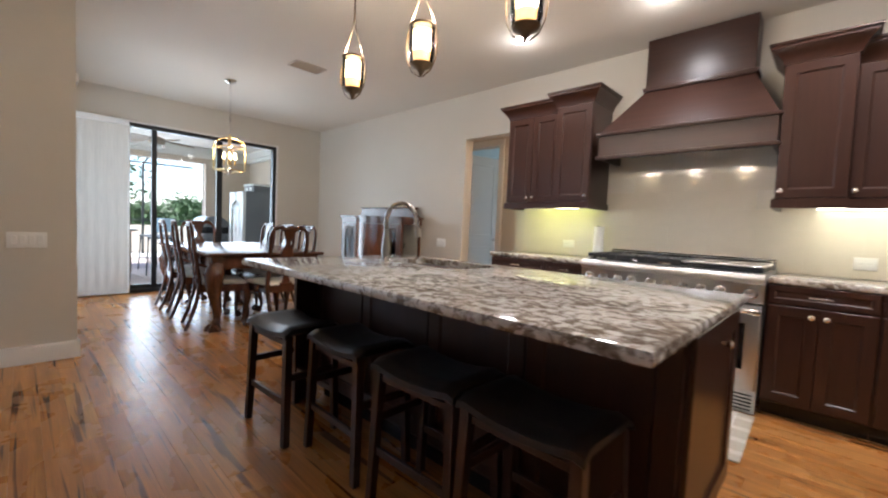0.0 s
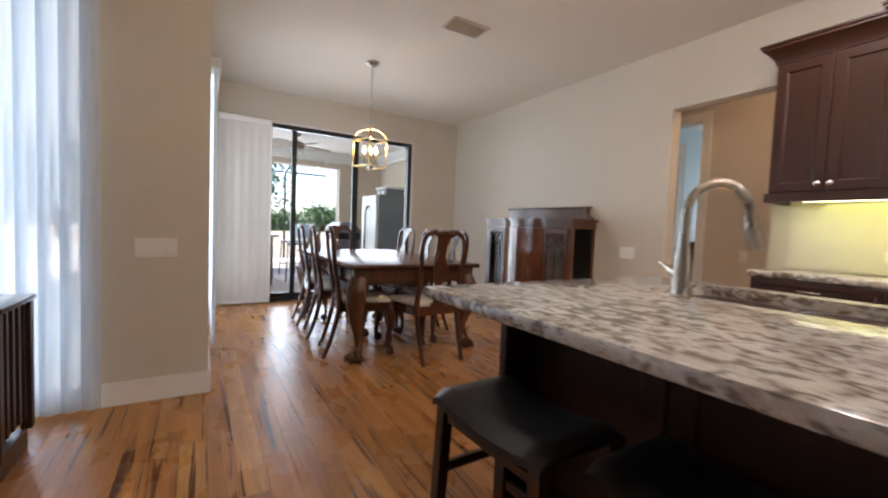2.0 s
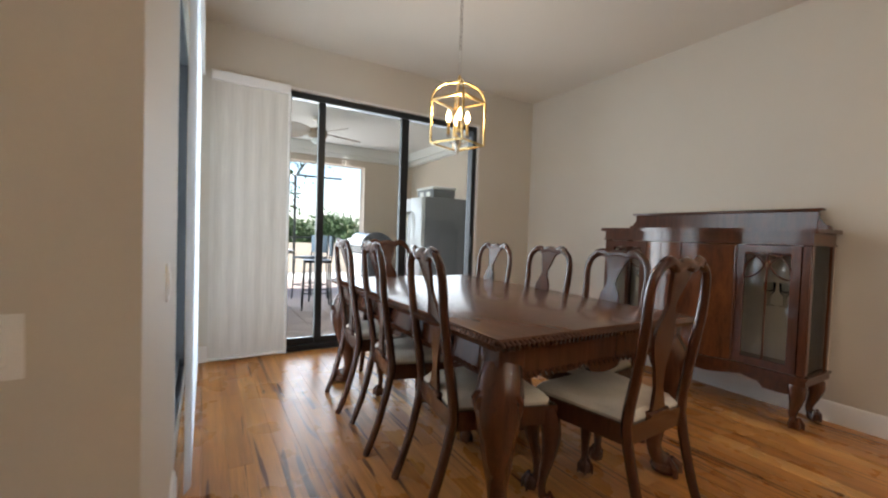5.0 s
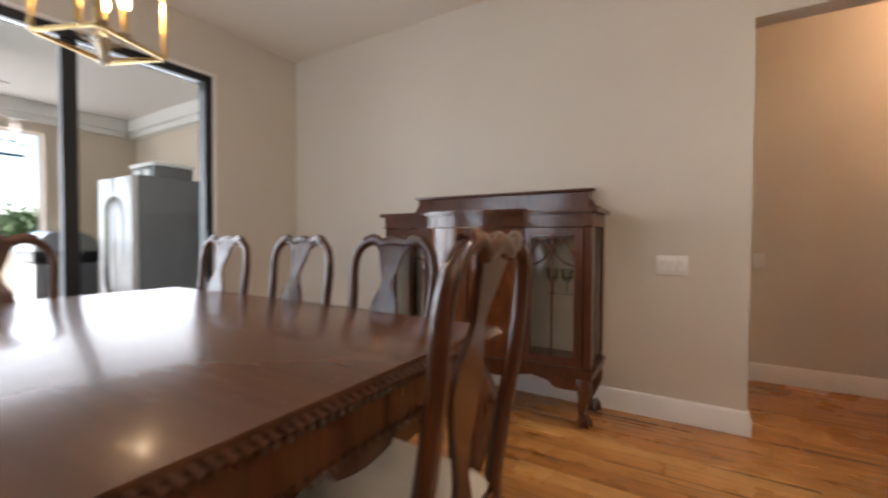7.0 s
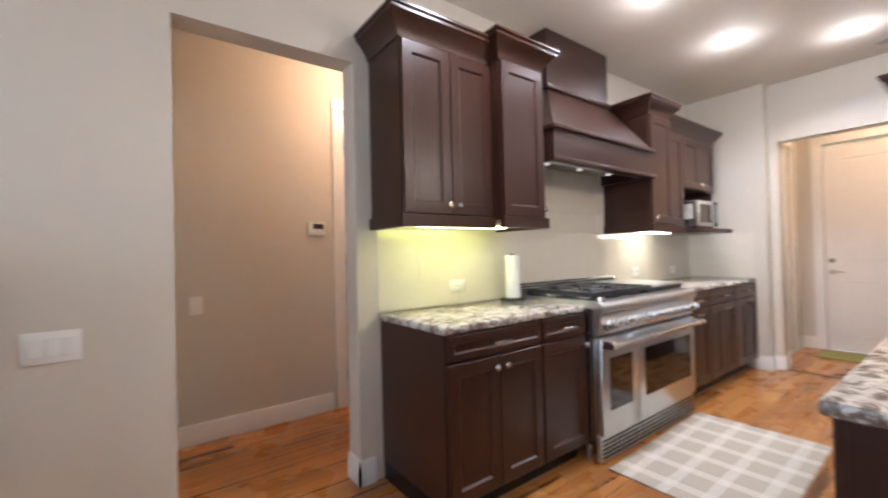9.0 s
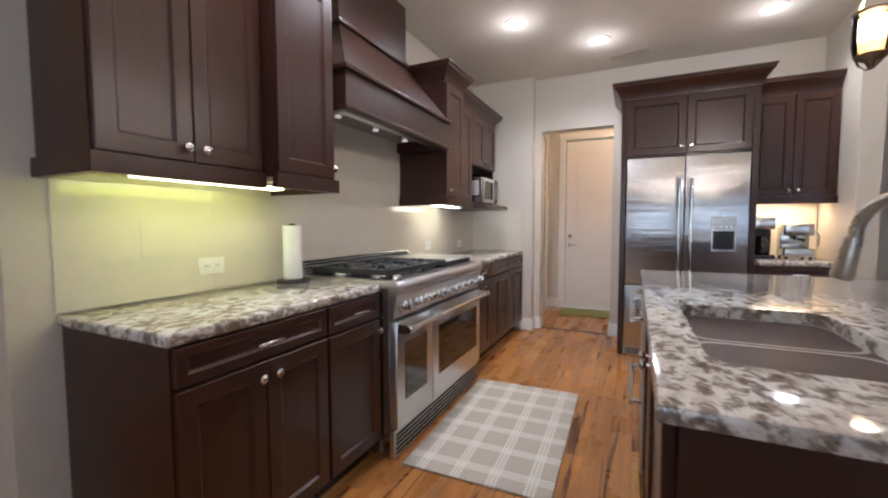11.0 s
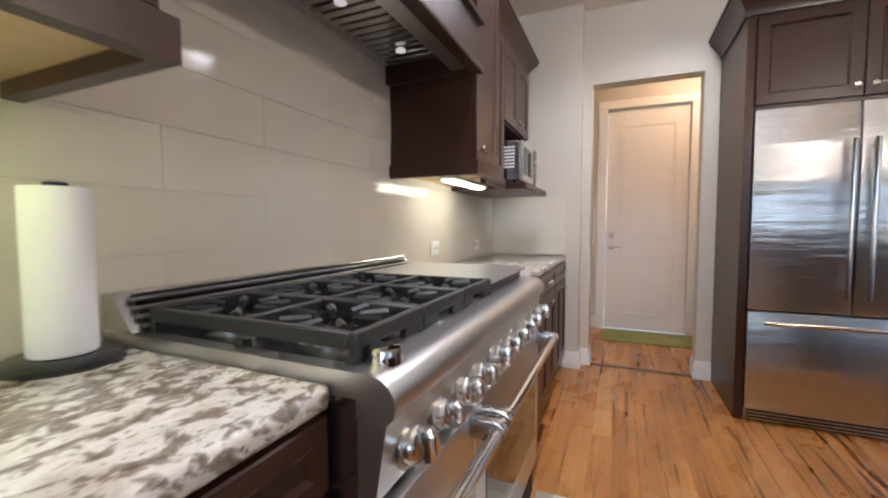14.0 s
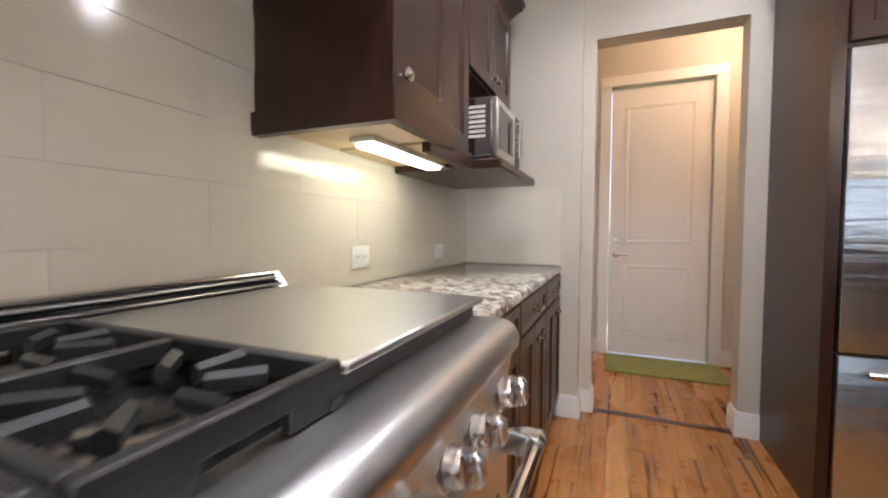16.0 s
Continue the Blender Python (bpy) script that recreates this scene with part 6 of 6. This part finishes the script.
def vane_blind(x, y0, y1, z0, z1, step):
    """Sheer vertical blinds: fabric vanes with a gauze face, each a part of its own."""
    root = thing("vertical_blinds", "white sheer vertical blinds over the living room slider", "blinds", x, 0, 0)
    part("headrail", box(B(), -0.03, y0, z1, 0.03, y1, z1 + 0.05, 0.004), M_TRIM, root)
    y = y0
    while y < y1 - 0.01:
        bm = B()
        n = 8
        lo, hi = [], []
        for i in range(n + 1):
            t = i / n
            p = (0.028 * math.sin(math.pi * t), y + step * t)
            lo.append(bm.verts.new((*p, z0)))
            hi.append(bm.verts.new((*p, z1)))
        for i in range(n):
            bm.faces.new((lo[i], lo[i + 1], hi[i + 1], hi[i]))
        part("sheer_vane", bm, M_SHEER, root)
        bm = B()
        v = [bm.verts.new(p) for p in ((0.0, y, z0 + 0.01), (-0.028, y + step * 0.5, z0 + 0.01), (-0.028, y + step * 0.5, z1), (0.0, y, z1))]
        bm.faces.new(v)
        part("fabric_vane", bm, M_VANE, root)
        y += step
    return root


vane_blind(PIER + 0.055, -3.42, 0.14, 0.02, 2.46, 0.085)
# stacked blind panel and valance on the west wall
root = thing("panel_blind", "ivory fabric blind panel drawn aside with a padded valance", "blinds", 0, 0, 0)
part("headrail", box(B(), W + 0.01, 0.80, 2.36, W + 0.075, 1.42, 2.44, 0.005), M_TRIM, root)
bm = B()
n = 40
f0, f1 = [], []
for i in range(n + 1):
    y = 0.80 + 0.62 * i / n
    x = W + 0.05 + 0.002 * math.sin(i * 0.9)
    f0.append(bm.verts.new((x, y, 0.012)))
    f1.append(bm.verts.new((x, y, 2.36)))
for i in range(n):
    bm.faces.new((f0[i], f0[i + 1], f1[i + 1], f1[i]))
part("fabric", bm, M_SHADE, root, "ivory fabric panel")
part("hem_tube", tube(B(), [(W + 0.055, 0.80, 0.03), (W + 0.055, 1.42, 0.03)], 0.012, 8), M_TRIM, root)
part("edge_trim", box(B(), W + 0.035, 1.405, 0.012, W + 0.075, 1.425, 2.36, 0.006), M_TRIM, root)
root = thing("panel_blind", "white sheer blind hanging over the side slider", "blinds", 0, 0, 0)
part("headrail", box(B(), -6.58, S_DIN + 0.02, 2.36, -4.72, S_DIN + 0.09, 2.44, 0.005), M_TRIM, root)
for k in range(14):
    bm = B()
    x0 = -6.56 + k * 0.131
    a, b = [], []
    for i in range(9):
        t = i / 8
        p = (x0 + 0.131 * t, S_DIN + 0.04 + 0.026 * math.sin(math.pi * t))
        a.append(bm.verts.new((*p, 0.015)))
        b.append(bm.verts.new((*p, 2.36)))
    for i in range(8):
        bm.faces.new((a[i], a[i + 1], b[i + 1], b[i]))
    part("sheer_vane", bm, M_SHEER, root)

# ---- armchair and side table in the living room ----
root = thing("armchair", "cream upholstered armchair with rolled arms and dark wooden base", "armchair", -2.95, -0.50, 0, -78)
part("seat_base", box(B(), -0.36, -0.36, 0.16, 0.36, 0.36, 0.34, 0.02, 2), M_CREAM, root)
part("cushion", box(B(), -0.27, -0.34, 0.342, 0.27, 0.30, 0.47, 0.05, 3), M_CREAM, root)
part("back", box(B(), -0.36, 0.24, 0.342, 0.36, 0.42, 0.92, 0.06, 3), M_CREAM, root)
for s in (-1, 1):
    bm = B()
    box(bm, s * 0.34 - 0.06, -0.36, 0.342, s * 0.34 + 0.06, 0.24, 0.55, 0.02, 2)
    tube(bm, [(s * 0.36, -0.38, 0.58), (s * 0.36, 0.24, 0.60)], 0.085, 14)
    part("arm", bm, M_CREAM, root, "rolled cream arm")
    for y in (-0.30, 0.34):
        part("leg", tube(B(), [(s * 0.30, y, 0.161), (s * 0.30, y, 0.0)], [0.03, 0.02], 10), M_STOOL, root)
root = thing("side_table", "dark wooden slatted side table beside the armchair", "table", -3.18, -0.25, 0, 0)
part("top", box(B(), -0.20, -0.22, 0.70, 0.20, 0.22, 0.725, 0.008, 2), M_STOOL, root)
part("shelf", box(B(), -0.16, -0.18, 0.14, 0.16, 0.18, 0.16, 0.004), M_STOOL, root)
part("plinth", box(B(), -0.17, -0.19, 0.0, 0.17, 0.19, 0.10, 0.004), M_STOOL, root)
for sx in (-1, 1):
    for sy in (-1, 1):
        part("leg", box(B(), sx * 0.17 - 0.02, sy * 0.19 - 0.02, 0.10, sx * 0.17 + 0.02, sy * 0.19 + 0.02, 0.70, 0.003), M_STOOL, root)
for k in range(5):
    part("slat", box(B(), 0.166, -0.13 + k * 0.065 - 0.012, 0.16, 0.178, -0.13 + k * 0.065 + 0.012, 0.70), M_STOOL, root)
    part("slat", box(B(), -0.13 + k * 0.065 - 0.012, 0.184, 0.16, -0.13 + k * 0.065 + 0.012, 0.196, 0.70), M_STOOL, root)

# ---- hall and bedroom beyond ----
for x, y in ((-1.55, 4.95), (2.75, 2.55)):
    root = thing("flush_light", "small round flush ceiling light with a glowing warm dome", "ceiling light", x, y, CEIL)
    part("base", lathe(B(), [(0.10, -0.0005), (0.10, -0.02), (0.09, -0.024)], n=20), M_NICKEL, root)
    part("dome", lathe(B(), [(0.088, -0.022), (0.08, -0.05), (0.05, -0.075), (0.005, -0.085)], n=20), M_CANDLE, root)
root = thing("dresser", "dark wood bedroom dresser seen through the hall door", "dresser", -3.95, 7.4, 0, 90)
part("body", box(B(), 0, 0, 0.06, 1.1, 0.45, 1.05, 0.006), M_STOOL, root)
for k in range(4):
    d = part("drawer", box(B(), 0.02, -0.018, 0.08 + k * 0.24, 1.08, 0.0, 0.31 + k * 0.24, 0.004), M_STOOL, root)
    for x in (0.3, 0.8):
        part("knob", lathe(B(), [(0.008, 0), (0.014, 0.02), (0.004, 0.028)], (x, -0.018, 0.195 + k * 0.24), 10, "Y"), M_NICKEL, d)
part("plinth", box(B(), 0.02, 0.02, 0.0, 1.08, 0.43, 0.06), M_STOOL, root)


def ceiling_fan(x, y, zc, label, blade_mat, drop=0.30, r=0.66):
    root = thing("ceiling_fan", label, "ceiling fan", x, y, 0, 20)
    part("canopy", lathe(B(), [(0.03, zc - 0.07), (0.07, zc - 0.04), (0.075, zc - 0.0005)], n=18), M_NICKEL, root)
    part("downrod", tube(B(), [(0, 0, zc - drop + 0.08), (0, 0, zc - 0.05)], 0.012, 8), M_NICKEL, root)
    part("motor", lathe(B(), [(0.03, zc - drop + 0.10), (0.12, zc - drop + 0.07), (0.14, zc - drop + 0.02), (0.12, zc - drop - 0.04), (0.05, zc - drop - 0.06)], n=22), M_FANWOOD, root)
    part("light_bowl", lathe(B(), [(0.09, zc - drop - 0.06), (0.085, zc - drop - 0.09), (0.05, zc - drop - 0.12), (0.004, zc - drop - 0.13)], n=18), M_PLATE, root)
    for k in range(5):
        a = radians(72 * k)
        bm = B()
        rows = []
        for t, w in ((0.0, 0.03), (0.12, 0.035), (0.25, 0.065), (0.5, 0.085), (0.8, 0.085), (0.95, 0.06), (1.0, 0.02)):
            d = 0.13 + (r - 0.13) * t
            z = zc - drop + 0.02 - 0.03 * t
            rows.append([(d, -w, z - 0.35 * w), (d, w, z + 0.35 * w)])
        lo = [[bm.verts.new((p[0] * math.cos(a) - p[1] * math.sin(a), p[0] * math.sin(a) + p[1] * math.cos(a), p[2] + dz)) for p in row for dz in (0.0, 0.007)] for row in rows]
        for p, q in zip(lo, lo[1:]):
            for i, j in ((0, 2), (3, 1), (2, 3), (1, 0)):
                bm.faces.new((p[i], p[j], q[j], q[i]))
        bm.faces.new([lo[0][i] for i in (0, 2, 3, 1)]), bm.faces.new([lo[-1][i] for i in (0, 1, 3, 2)])
        part("blade", bm, blade_mat, root, "leaf-shaped fan blade")
    return root


M_FANWOOD = wood("fan_wood", (0.26, 0.19, 0.13), (0.42, 0.33, 0.24), 0.5)
M_FANDARK = wood("fan_dark", (0.05, 0.03, 0.02), (0.10, 0.06, 0.04), 0.4)
ceiling_fan(-3.3, 7.3, CEIL, "dark bedroom ceiling fan", M_FANDARK, 0.3, 0.6)

# ---- lanai and garden ----
M_PAVER = plain("paver", (0.46, 0.36, 0.31), 0.8, vary=0.15, scale=3, fine=60, bump=0.3)
M_STUCCO = plain("stucco", (0.62, 0.52, 0.42), 0.85, vary=0.06, scale=2, fine=120, bump=0.4)
M_LAWN = plain("lawn", (0.07, 0.12, 0.035), 0.95, vary=0.3, scale=2, fine=80, bump=0.5)
M_STONE = plain("stacked_stone", (0.22, 0.19, 0.17), 0.85, vary=0.35, scale=9, fine=50, bump=0.6)
M_LCEIL = plain("lanai_ceiling_paint", (0.68, 0.64, 0.58), 0.8, vary=0.03, bump=0.1)
bm = B()
prism(bm, [(-3000, -3000), (3000, -3000), (3000, 3000), (-3000, 3000)], "Z", -0.45, -0.24)
solid("ground", bm, M_LAWN, "green lawn around the house", "ground", kind="structure")
bm = B()
box(bm, -16.0, -9.0, -0.238, W - TH - 0.002, 4.6, -0.06)
box(bm, W - TH - 0.002, -9.0, -0.238, PIER - TH - 0.002, S_DIN - TH - 0.002, -0.06)
DECK = solid("pavement", bm, M_GROUT, "reddish paver deck of the lanai", "pavement", kind="structure")
paver = finish("paver", box(B(), -0.197, -0.197, -0.01, 0.197, 0.197, 0.02, 0.006), M_PAVER)
for i in range(15):
    for j in range(18):
        px, py = W - TH - 0.21 - i * 0.4, 4.1 - j * 0.4
        ob = new("paver", paver)
        ob.location = (px, py, -0.05)
        ob.parent = DECK
LCEIL = 2.72
bm = B()
box(bm, -10.45, -3.0, LCEIL, W - TH - 0.002, 4.6, LCEIL + 0.12)
box(bm, W - TH - 0.002, -3.0, LCEIL, PIER - TH - 0.002, S_DIN - TH - 0.002, LCEIL + 0.12)
solid("ceiling_lanai", bm, M_LCEIL, "cream stucco lanai ceiling", "ceiling", kind="structure")
bm = B()
box(bm, -10.45, 4.36, -0.06, W - TH - 0.002, 4.6, LCEIL)
solid("wall_lanai_north", bm, M_STUCCO, "tan stucco lanai wall", "wall", kind="structure")
bm = B()
box(bm, -10.45, 3.37, -0.06, -10.2, 4.36, LCEIL)
box(bm, -10.45, -0.9, -0.06, -10.2, -0.5, LCEIL)
box(bm, -10.45, -3.0, 2.38, -10.2, 3.37, LCEIL)
solid("wall_lanai_west", bm, M_STUCCO, "tan stucco lanai piers and beam", "wall", kind="structure")
bm = B()
for a, b, c, d in ((-10.2, 4.20, W - TH - 0.004, 4.358), (-10.2, -2.9, -10.07, 4.20)):
    prism(bm, [(a, b), (c, b), (c, d), (a, d)], "Z", LCEIL - 0.15, LCEIL - 0.001)
    prism(bm, [(a, b + 0.06 if d > 4.3 else b), (c if d > 4.3 else c - 0.05, b + 0.06 if d > 4.3 else b), (c if d > 4.3 else c - 0.05, d), (a, d)], "Z", LCEIL - 0.22, LCEIL - 0.151)
solid("trim", bm, M_TRIM, "stepped white crown moulding of the lanai", "trim", kind="structure")
ceiling_fan(-8.55, 2.10, LCEIL, "brown leaf-blade lanai ceiling fan", M_FANWOOD, 0.24, 0.62)

M_GALV = plain("grey_enamel", (0.17, 0.18, 0.19), 0.4, 0.2, vary=0.05, bump=0.02)
M_WHITEFR = plain("pale_enamel", (0.62, 0.62, 0.61), 0.3, 0.3, vary=0.04, bump=0)
root = thing("outdoor_refrigerator", "grey outdoor refrigerator with white doors on the lanai", "refrigerator", -8.40, 3.30, -0.03)
part("body", box(B(), 0, 0.06, 0.0, 0.74, 0.78, 1.70, 0.008), M_GALV, root)
for a, b in ((0.003, 0.367), (0.373, 0.737)):
    d = part("door", box(B(), a, 0.0, 0.06, b, 0.058, 1.69, 0.01, 2), M_WHITEFR, root)
    hx = 0.335 if a < 0.2 else 0.405
    part("handle", tube(B(), smooth_path([(hx, 0.0, 0.55), (hx, -0.055, 0.65), (hx, -0.06, 1.1), (hx, -0.055, 1.4), (hx, 0.0, 1.5)], 4), 0.014, 8), M_STEEL, d)
root = thing("storage_bin", "white plastic storage bin on the outdoor refrigerator", "bin", -8.30, 3.55, 1.671)
part("tub", box(B(), 0.0, 0.0, 0.0, 0.50, 0.36, 0.13, 0.012, 2), M_GALV, root)
part("lid", box(B(), -0.015, -0.015, 0.131, 0.515, 0.375, 0.17, 0.012, 2), M_PLATE, root)
for x in (0.08, 0.28):
    part("label_panel", box(B(), x, -0.004, 0.03, x + 0.12, 0.001, 0.10), M_PLATE, root)

root = thing("outdoor_bar", "stone-faced outdoor bar with a pale counter", "bar counter", -9.0, 0.75, -0.03)
part("base", box(B(), -0.45, -0.95, 0.0, 0.45, 0.95, 0.86), M_STONE, root)
rnd = random.Random(3)
for side in range(2):
    for r in range(8):
        y = -0.95
        while y < 0.93:
            w = rnd.uniform(0.14, 0.34)
            x0 = 0.45 if side == 0 else -0.45
            e = min(y + w, 0.95)
            if side == 0:
                part("stone", box(B(), 0.45, y + 0.004, r * 0.107 + 0.004, 0.47 + rnd.random() * 0.02, e - 0.004, r * 0.107 + 0.103, 0.008), M_STONE, root)
            y += w
    if side == 1:
        for r in range(8):
            x = -0.45
            while x < 0.43:
                w = rnd.uniform(0.14, 0.3)
                e = min(x + w, 0.45)
                part("stone", box(B(), x + 0.004, 0.95, r * 0.107 + 0.004, e - 0.004, 0.97 + rnd.random() * 0.02, r * 0.107 + 0.103, 0.008), M_STONE, root)
                x += w
part("counter", box(B(), -0.62, -1.05, 0.861, 0.56, 1.06, 0.905, 0.01, 2), M_GRANITE, root)


def patio_stool():
    root = thing("patio_stool", "tall metal patio bar chair with sling back", "stool", group="bar chairs at the outdoor bar")
    part("seat", box(B(), -0.2, -0.2, 0.70, 0.2, 0.2, 0.74, 0.01, 2), M_BRONZE, root)
    part("back", box(B(), -0.2, 0.19, 0.80, 0.2, 0.215, 1.10, 0.01, 2), M_BLUEG, root, "blue-grey sling back")
    for sx in (-1, 1):
        part("back_post", tube(B(), [(sx * 0.19, 0.19, 0.70), (sx * 0.19, 0.23, 1.12)], 0.011, 8), M_BRONZE, root)
        for sy in (-1, 1):
            part("leg", tube(B(), [(sx * 0.18, sy * 0.18, 0.705), (sx * 0.21, sy * 0.21, 0.0)], 0.012, 8), M_BRONZE, root)
        part("foot_rail", tube(B(), [(sx * 0.2, -0.2, 0.25), (sx * 0.2, 0.2, 0.25)], 0.009, 8), M_BRONZE, root)
    for sy in (-1, 1):
        part("foot_rail", tube(B(), [(-0.2, sy * 0.2, 0.25), (0.2, sy * 0.2, 0.25)], 0.009, 8), M_BRONZE, root)
    return root


M_BLUEG = plain("blue_grey_sling", (0.20, 0.27, 0.32), 0.8, vary=0.1, fine=200, bump=0.2)
ps = patio_stool()
ps.matrix_basis = pose(-9.95, 2.35, -0.03, 0, 0, 30)
copy_thing(ps, pose(-9.05, 2.25, -0.03, 0, 0, -10))
copy_thing(ps, pose(-9.95, 1.3, -0.03, 0, 0, 90))

root = thing("grill", "stainless steel barbecue grill on the lanai", "grill", -9.75, 3.35, -0.03, 0)
part("cart", box(B(), -0.35, -0.28, 0.05, 0.35, 0.28, 0.82, 0.01), M_STEEL, root)
part("firebox", box(B(), -0.36, -0.29, 0.821, 0.36, 0.29, 0.95, 0.01), M_BLACK, root)
part("hood", prism(B(), [(-0.29, 0.951)] + [(-0.29 * math.cos(radians(a)), 0.955 + 0.24 * math.sin(radians(a))) for a in range(10, 171, 16)] + [(0.29, 0.951)], "X", -0.36, 0.36), M_STEEL, root)
part("hood_handle", tube(B(), [(-0.25, -0.33, 1.05), (0.25, -0.33, 1.05)], 0.014, 8), M_CHROME, root)

# screen enclosure and low wall
root = thing("pool_cage", "dark bronze screen enclosure frame around the patio", "screen enclosure", -10.72, 0, -0.06)
for y in (-6.0, -3.6, -1.2, 1.2, 2.9):
    part("post", box(B(), -3.86, y - 0.03, 0, -3.80, y + 0.03, 2.75, 0.003), M_BRONZE, root)
    part("rafter", tube(B(), [(-3.83, y, 2.72), (0.0, y, 3.25)], 0.032, 4), M_BRONZE, root)
for z in (1.0, 2.72):
    part("beam", box(B(), -3.855, -6.0, z, -3.805, 4.2, z + 0.05, 0.003), M_BRONZE, root)
bm = B()
box(bm, -15.1, -9.0, -0.06, -14.9, 5.0, 0.80)
solid("wall_garden", bm, M_STUCCO, "low pinkish garden wall beyond the patio", "wall", kind="structure")
M_WATER = plain("pool_water", (0.03, 0.30, 0.38), 0.06, vary=0.1, scale=4, fine=20, bump=0.15)
bm = B()
box(bm, -9.5, -7.5, -0.06, -5.6, -2.0, -0.045)
solid("water", bm, M_WATER, "turquoise swimming pool water", "pool", kind="structure")

M_BARK = plain("bark", (0.12, 0.09, 0.065), 0.9, vary=0.3, scale=12, bump=0.6)
M_LEAF = plain("foliage", (0.055, 0.095, 0.035), 0.7, vary=0.4, scale=3, fine=20, bump=0)


def tree(seed, x, y, h, spread):
    rnd = random.Random(seed)
    root = thing("tree", "leafy green garden tree beyond the patio wall", "tree", x, y, -0.24, group="trees beyond the patio")
    bm = B()
    tube(bm, smooth_path([(0, 0, 0), (0.08, 0.05, h * 0.25), (-0.05, 0.1, h * 0.5), (0.05, 0.0, h * 0.8)], 4), [0.16 - 0.009 * k for k in range(13)], 8)
    tips = []
    for k in range(15):
        a, z = rnd.uniform(0, 6.28), h * rnd.uniform(0.16, 0.75)
        r = spread * rnd.uniform(0.5, 1.0)
        tip = Vector((r * math.cos(a), r * math.sin(a), z + h * rnd.uniform(0.08, 0.3)))
        tube(bm, [(0, 0, z), tip * 0.55 + Vector((0, 0, z * 0.5)), tip], [0.06, 0.04, 0.015], 6)
        tips.append(tip)
    part("trunk", bm, M_BARK, root)
    verts, faces = [], []
    for tip in tips + [Vector((0, 0, h * 0.9))]:
        for _ in range(230):
            c = tip + Vector((rnd.gauss(0, 1), rnd.gauss(0, 1), rnd.gauss(0, 0.75))) * (spread * 0.26)
            u = Vector((rnd.gauss(0, 1), rnd.gauss(0, 1), rnd.gauss(0, 1))).normalized()
            v = u.orthogonal().normalized()
            s = rnd.uniform(0.07, 0.16)
            k = len(verts)
            verts += [tuple(c - u * s), tuple(c + v * s * 0.45), tuple(c + u * s), tuple(c - v * s * 0.45)]
            faces.append((k, k + 1, k + 2, k + 3))
    me = bpy.data.meshes.new("crown")
    me.from_pydata(verts, [], faces)
    me.materials.append(M_LEAF)
    ob = new("crown", me)
    ob.parent = root


tree(1, -20.0, 1.0, 5.6, 2.5)
tree(2, -18.0, -2.4, 4.2, 1.9)
tree(3, -26.0, 7.6, 2.0, 1.3)
tree(6, -27.0, 4.8, 1.7, 1.2)
tree(4, -20.0, -5.5, 4.5, 2.0)
tree(5, -17.5, -9.0, 4.2, 1.9)

# ---- floor planks ----
def plank_mesh(length, width, name="plank"):
    bm = B()
    x, y, c, g = length / 2, width / 2, 0.0006, 0.0002
    lo = [bm.verts.new(p) for p in ((-x + g, -y + g, -0.012), (x - g, -y + g, -0.012), (x - g, y - g, -0.012), (-x + g, y - g, -0.012))]
    mid = [bm.verts.new((v.co.x, v.co.y, -0.0014)) for v in lo]
    top = [bm.verts.new((v.co.x - math.copysign(c, v.co.x), v.co.y - math.copysign(c, v.co.y), 0.0)) for v in lo]
    bridge(bm, lo, mid, False), bridge(bm, mid, top, False)
    bm.faces.new(top)
    return finish(name, bm, M_FLOOR, 10)


def lay_floor():
    rnd = random.Random(7)
    lengths, width = (0.95, 1.35, 1.75, 2.1), 0.112
    meshes = {q: plank_mesh(q, width) for q in lengths}
    verts, faces, count = [], [], 0
    y = -5.5
    while y < 5.5:
        x0 = W if y > S_DIN - 0.1 else PIER
        x1 = 3.36 if 2.15 < y < 3.65 else (E_WALL if y > 1.0 else 4.5)
        if y > N + 0.03:
            x0, x1 = -4.5, 0.6
        x, first = x0, True
        while x < x1 - 0.01:
            q = rnd.choice(lengths)
            cut = min(q * (rnd.uniform(0.3, 1.0) if first else 1.0), x1 - x)
            first = False
            cx, cy = x + cut / 2, y + width / 2
            if abs(cut - q) < 1e-6 and count < 300 and -4.6 < cx < 2.3 and 0.1 < cy < 4.2:
                ob = new("plank", meshes[q])
                ob.parent = FLOOR
                ob.location = (cx, cy, 0)
                count += 1
            else:
                me, k = meshes[q], len(verts)
                verts += [(v.co.x * cut / q + cx, v.co.y + cy, v.co.z) for v in me.vertices]
                faces += [[i + k for i in p.vertices] for p in me.polygons]
            x += cut
        y += width
    me = bpy.data.meshes.new("plank_field")
    me.from_pydata(verts, [], faces)
    me.materials.append(M_FLOOR)
    ob = new("plank_field", me)
    ob.parent = FLOOR
    tagged(ob, kind="stuff")


lay_floor()
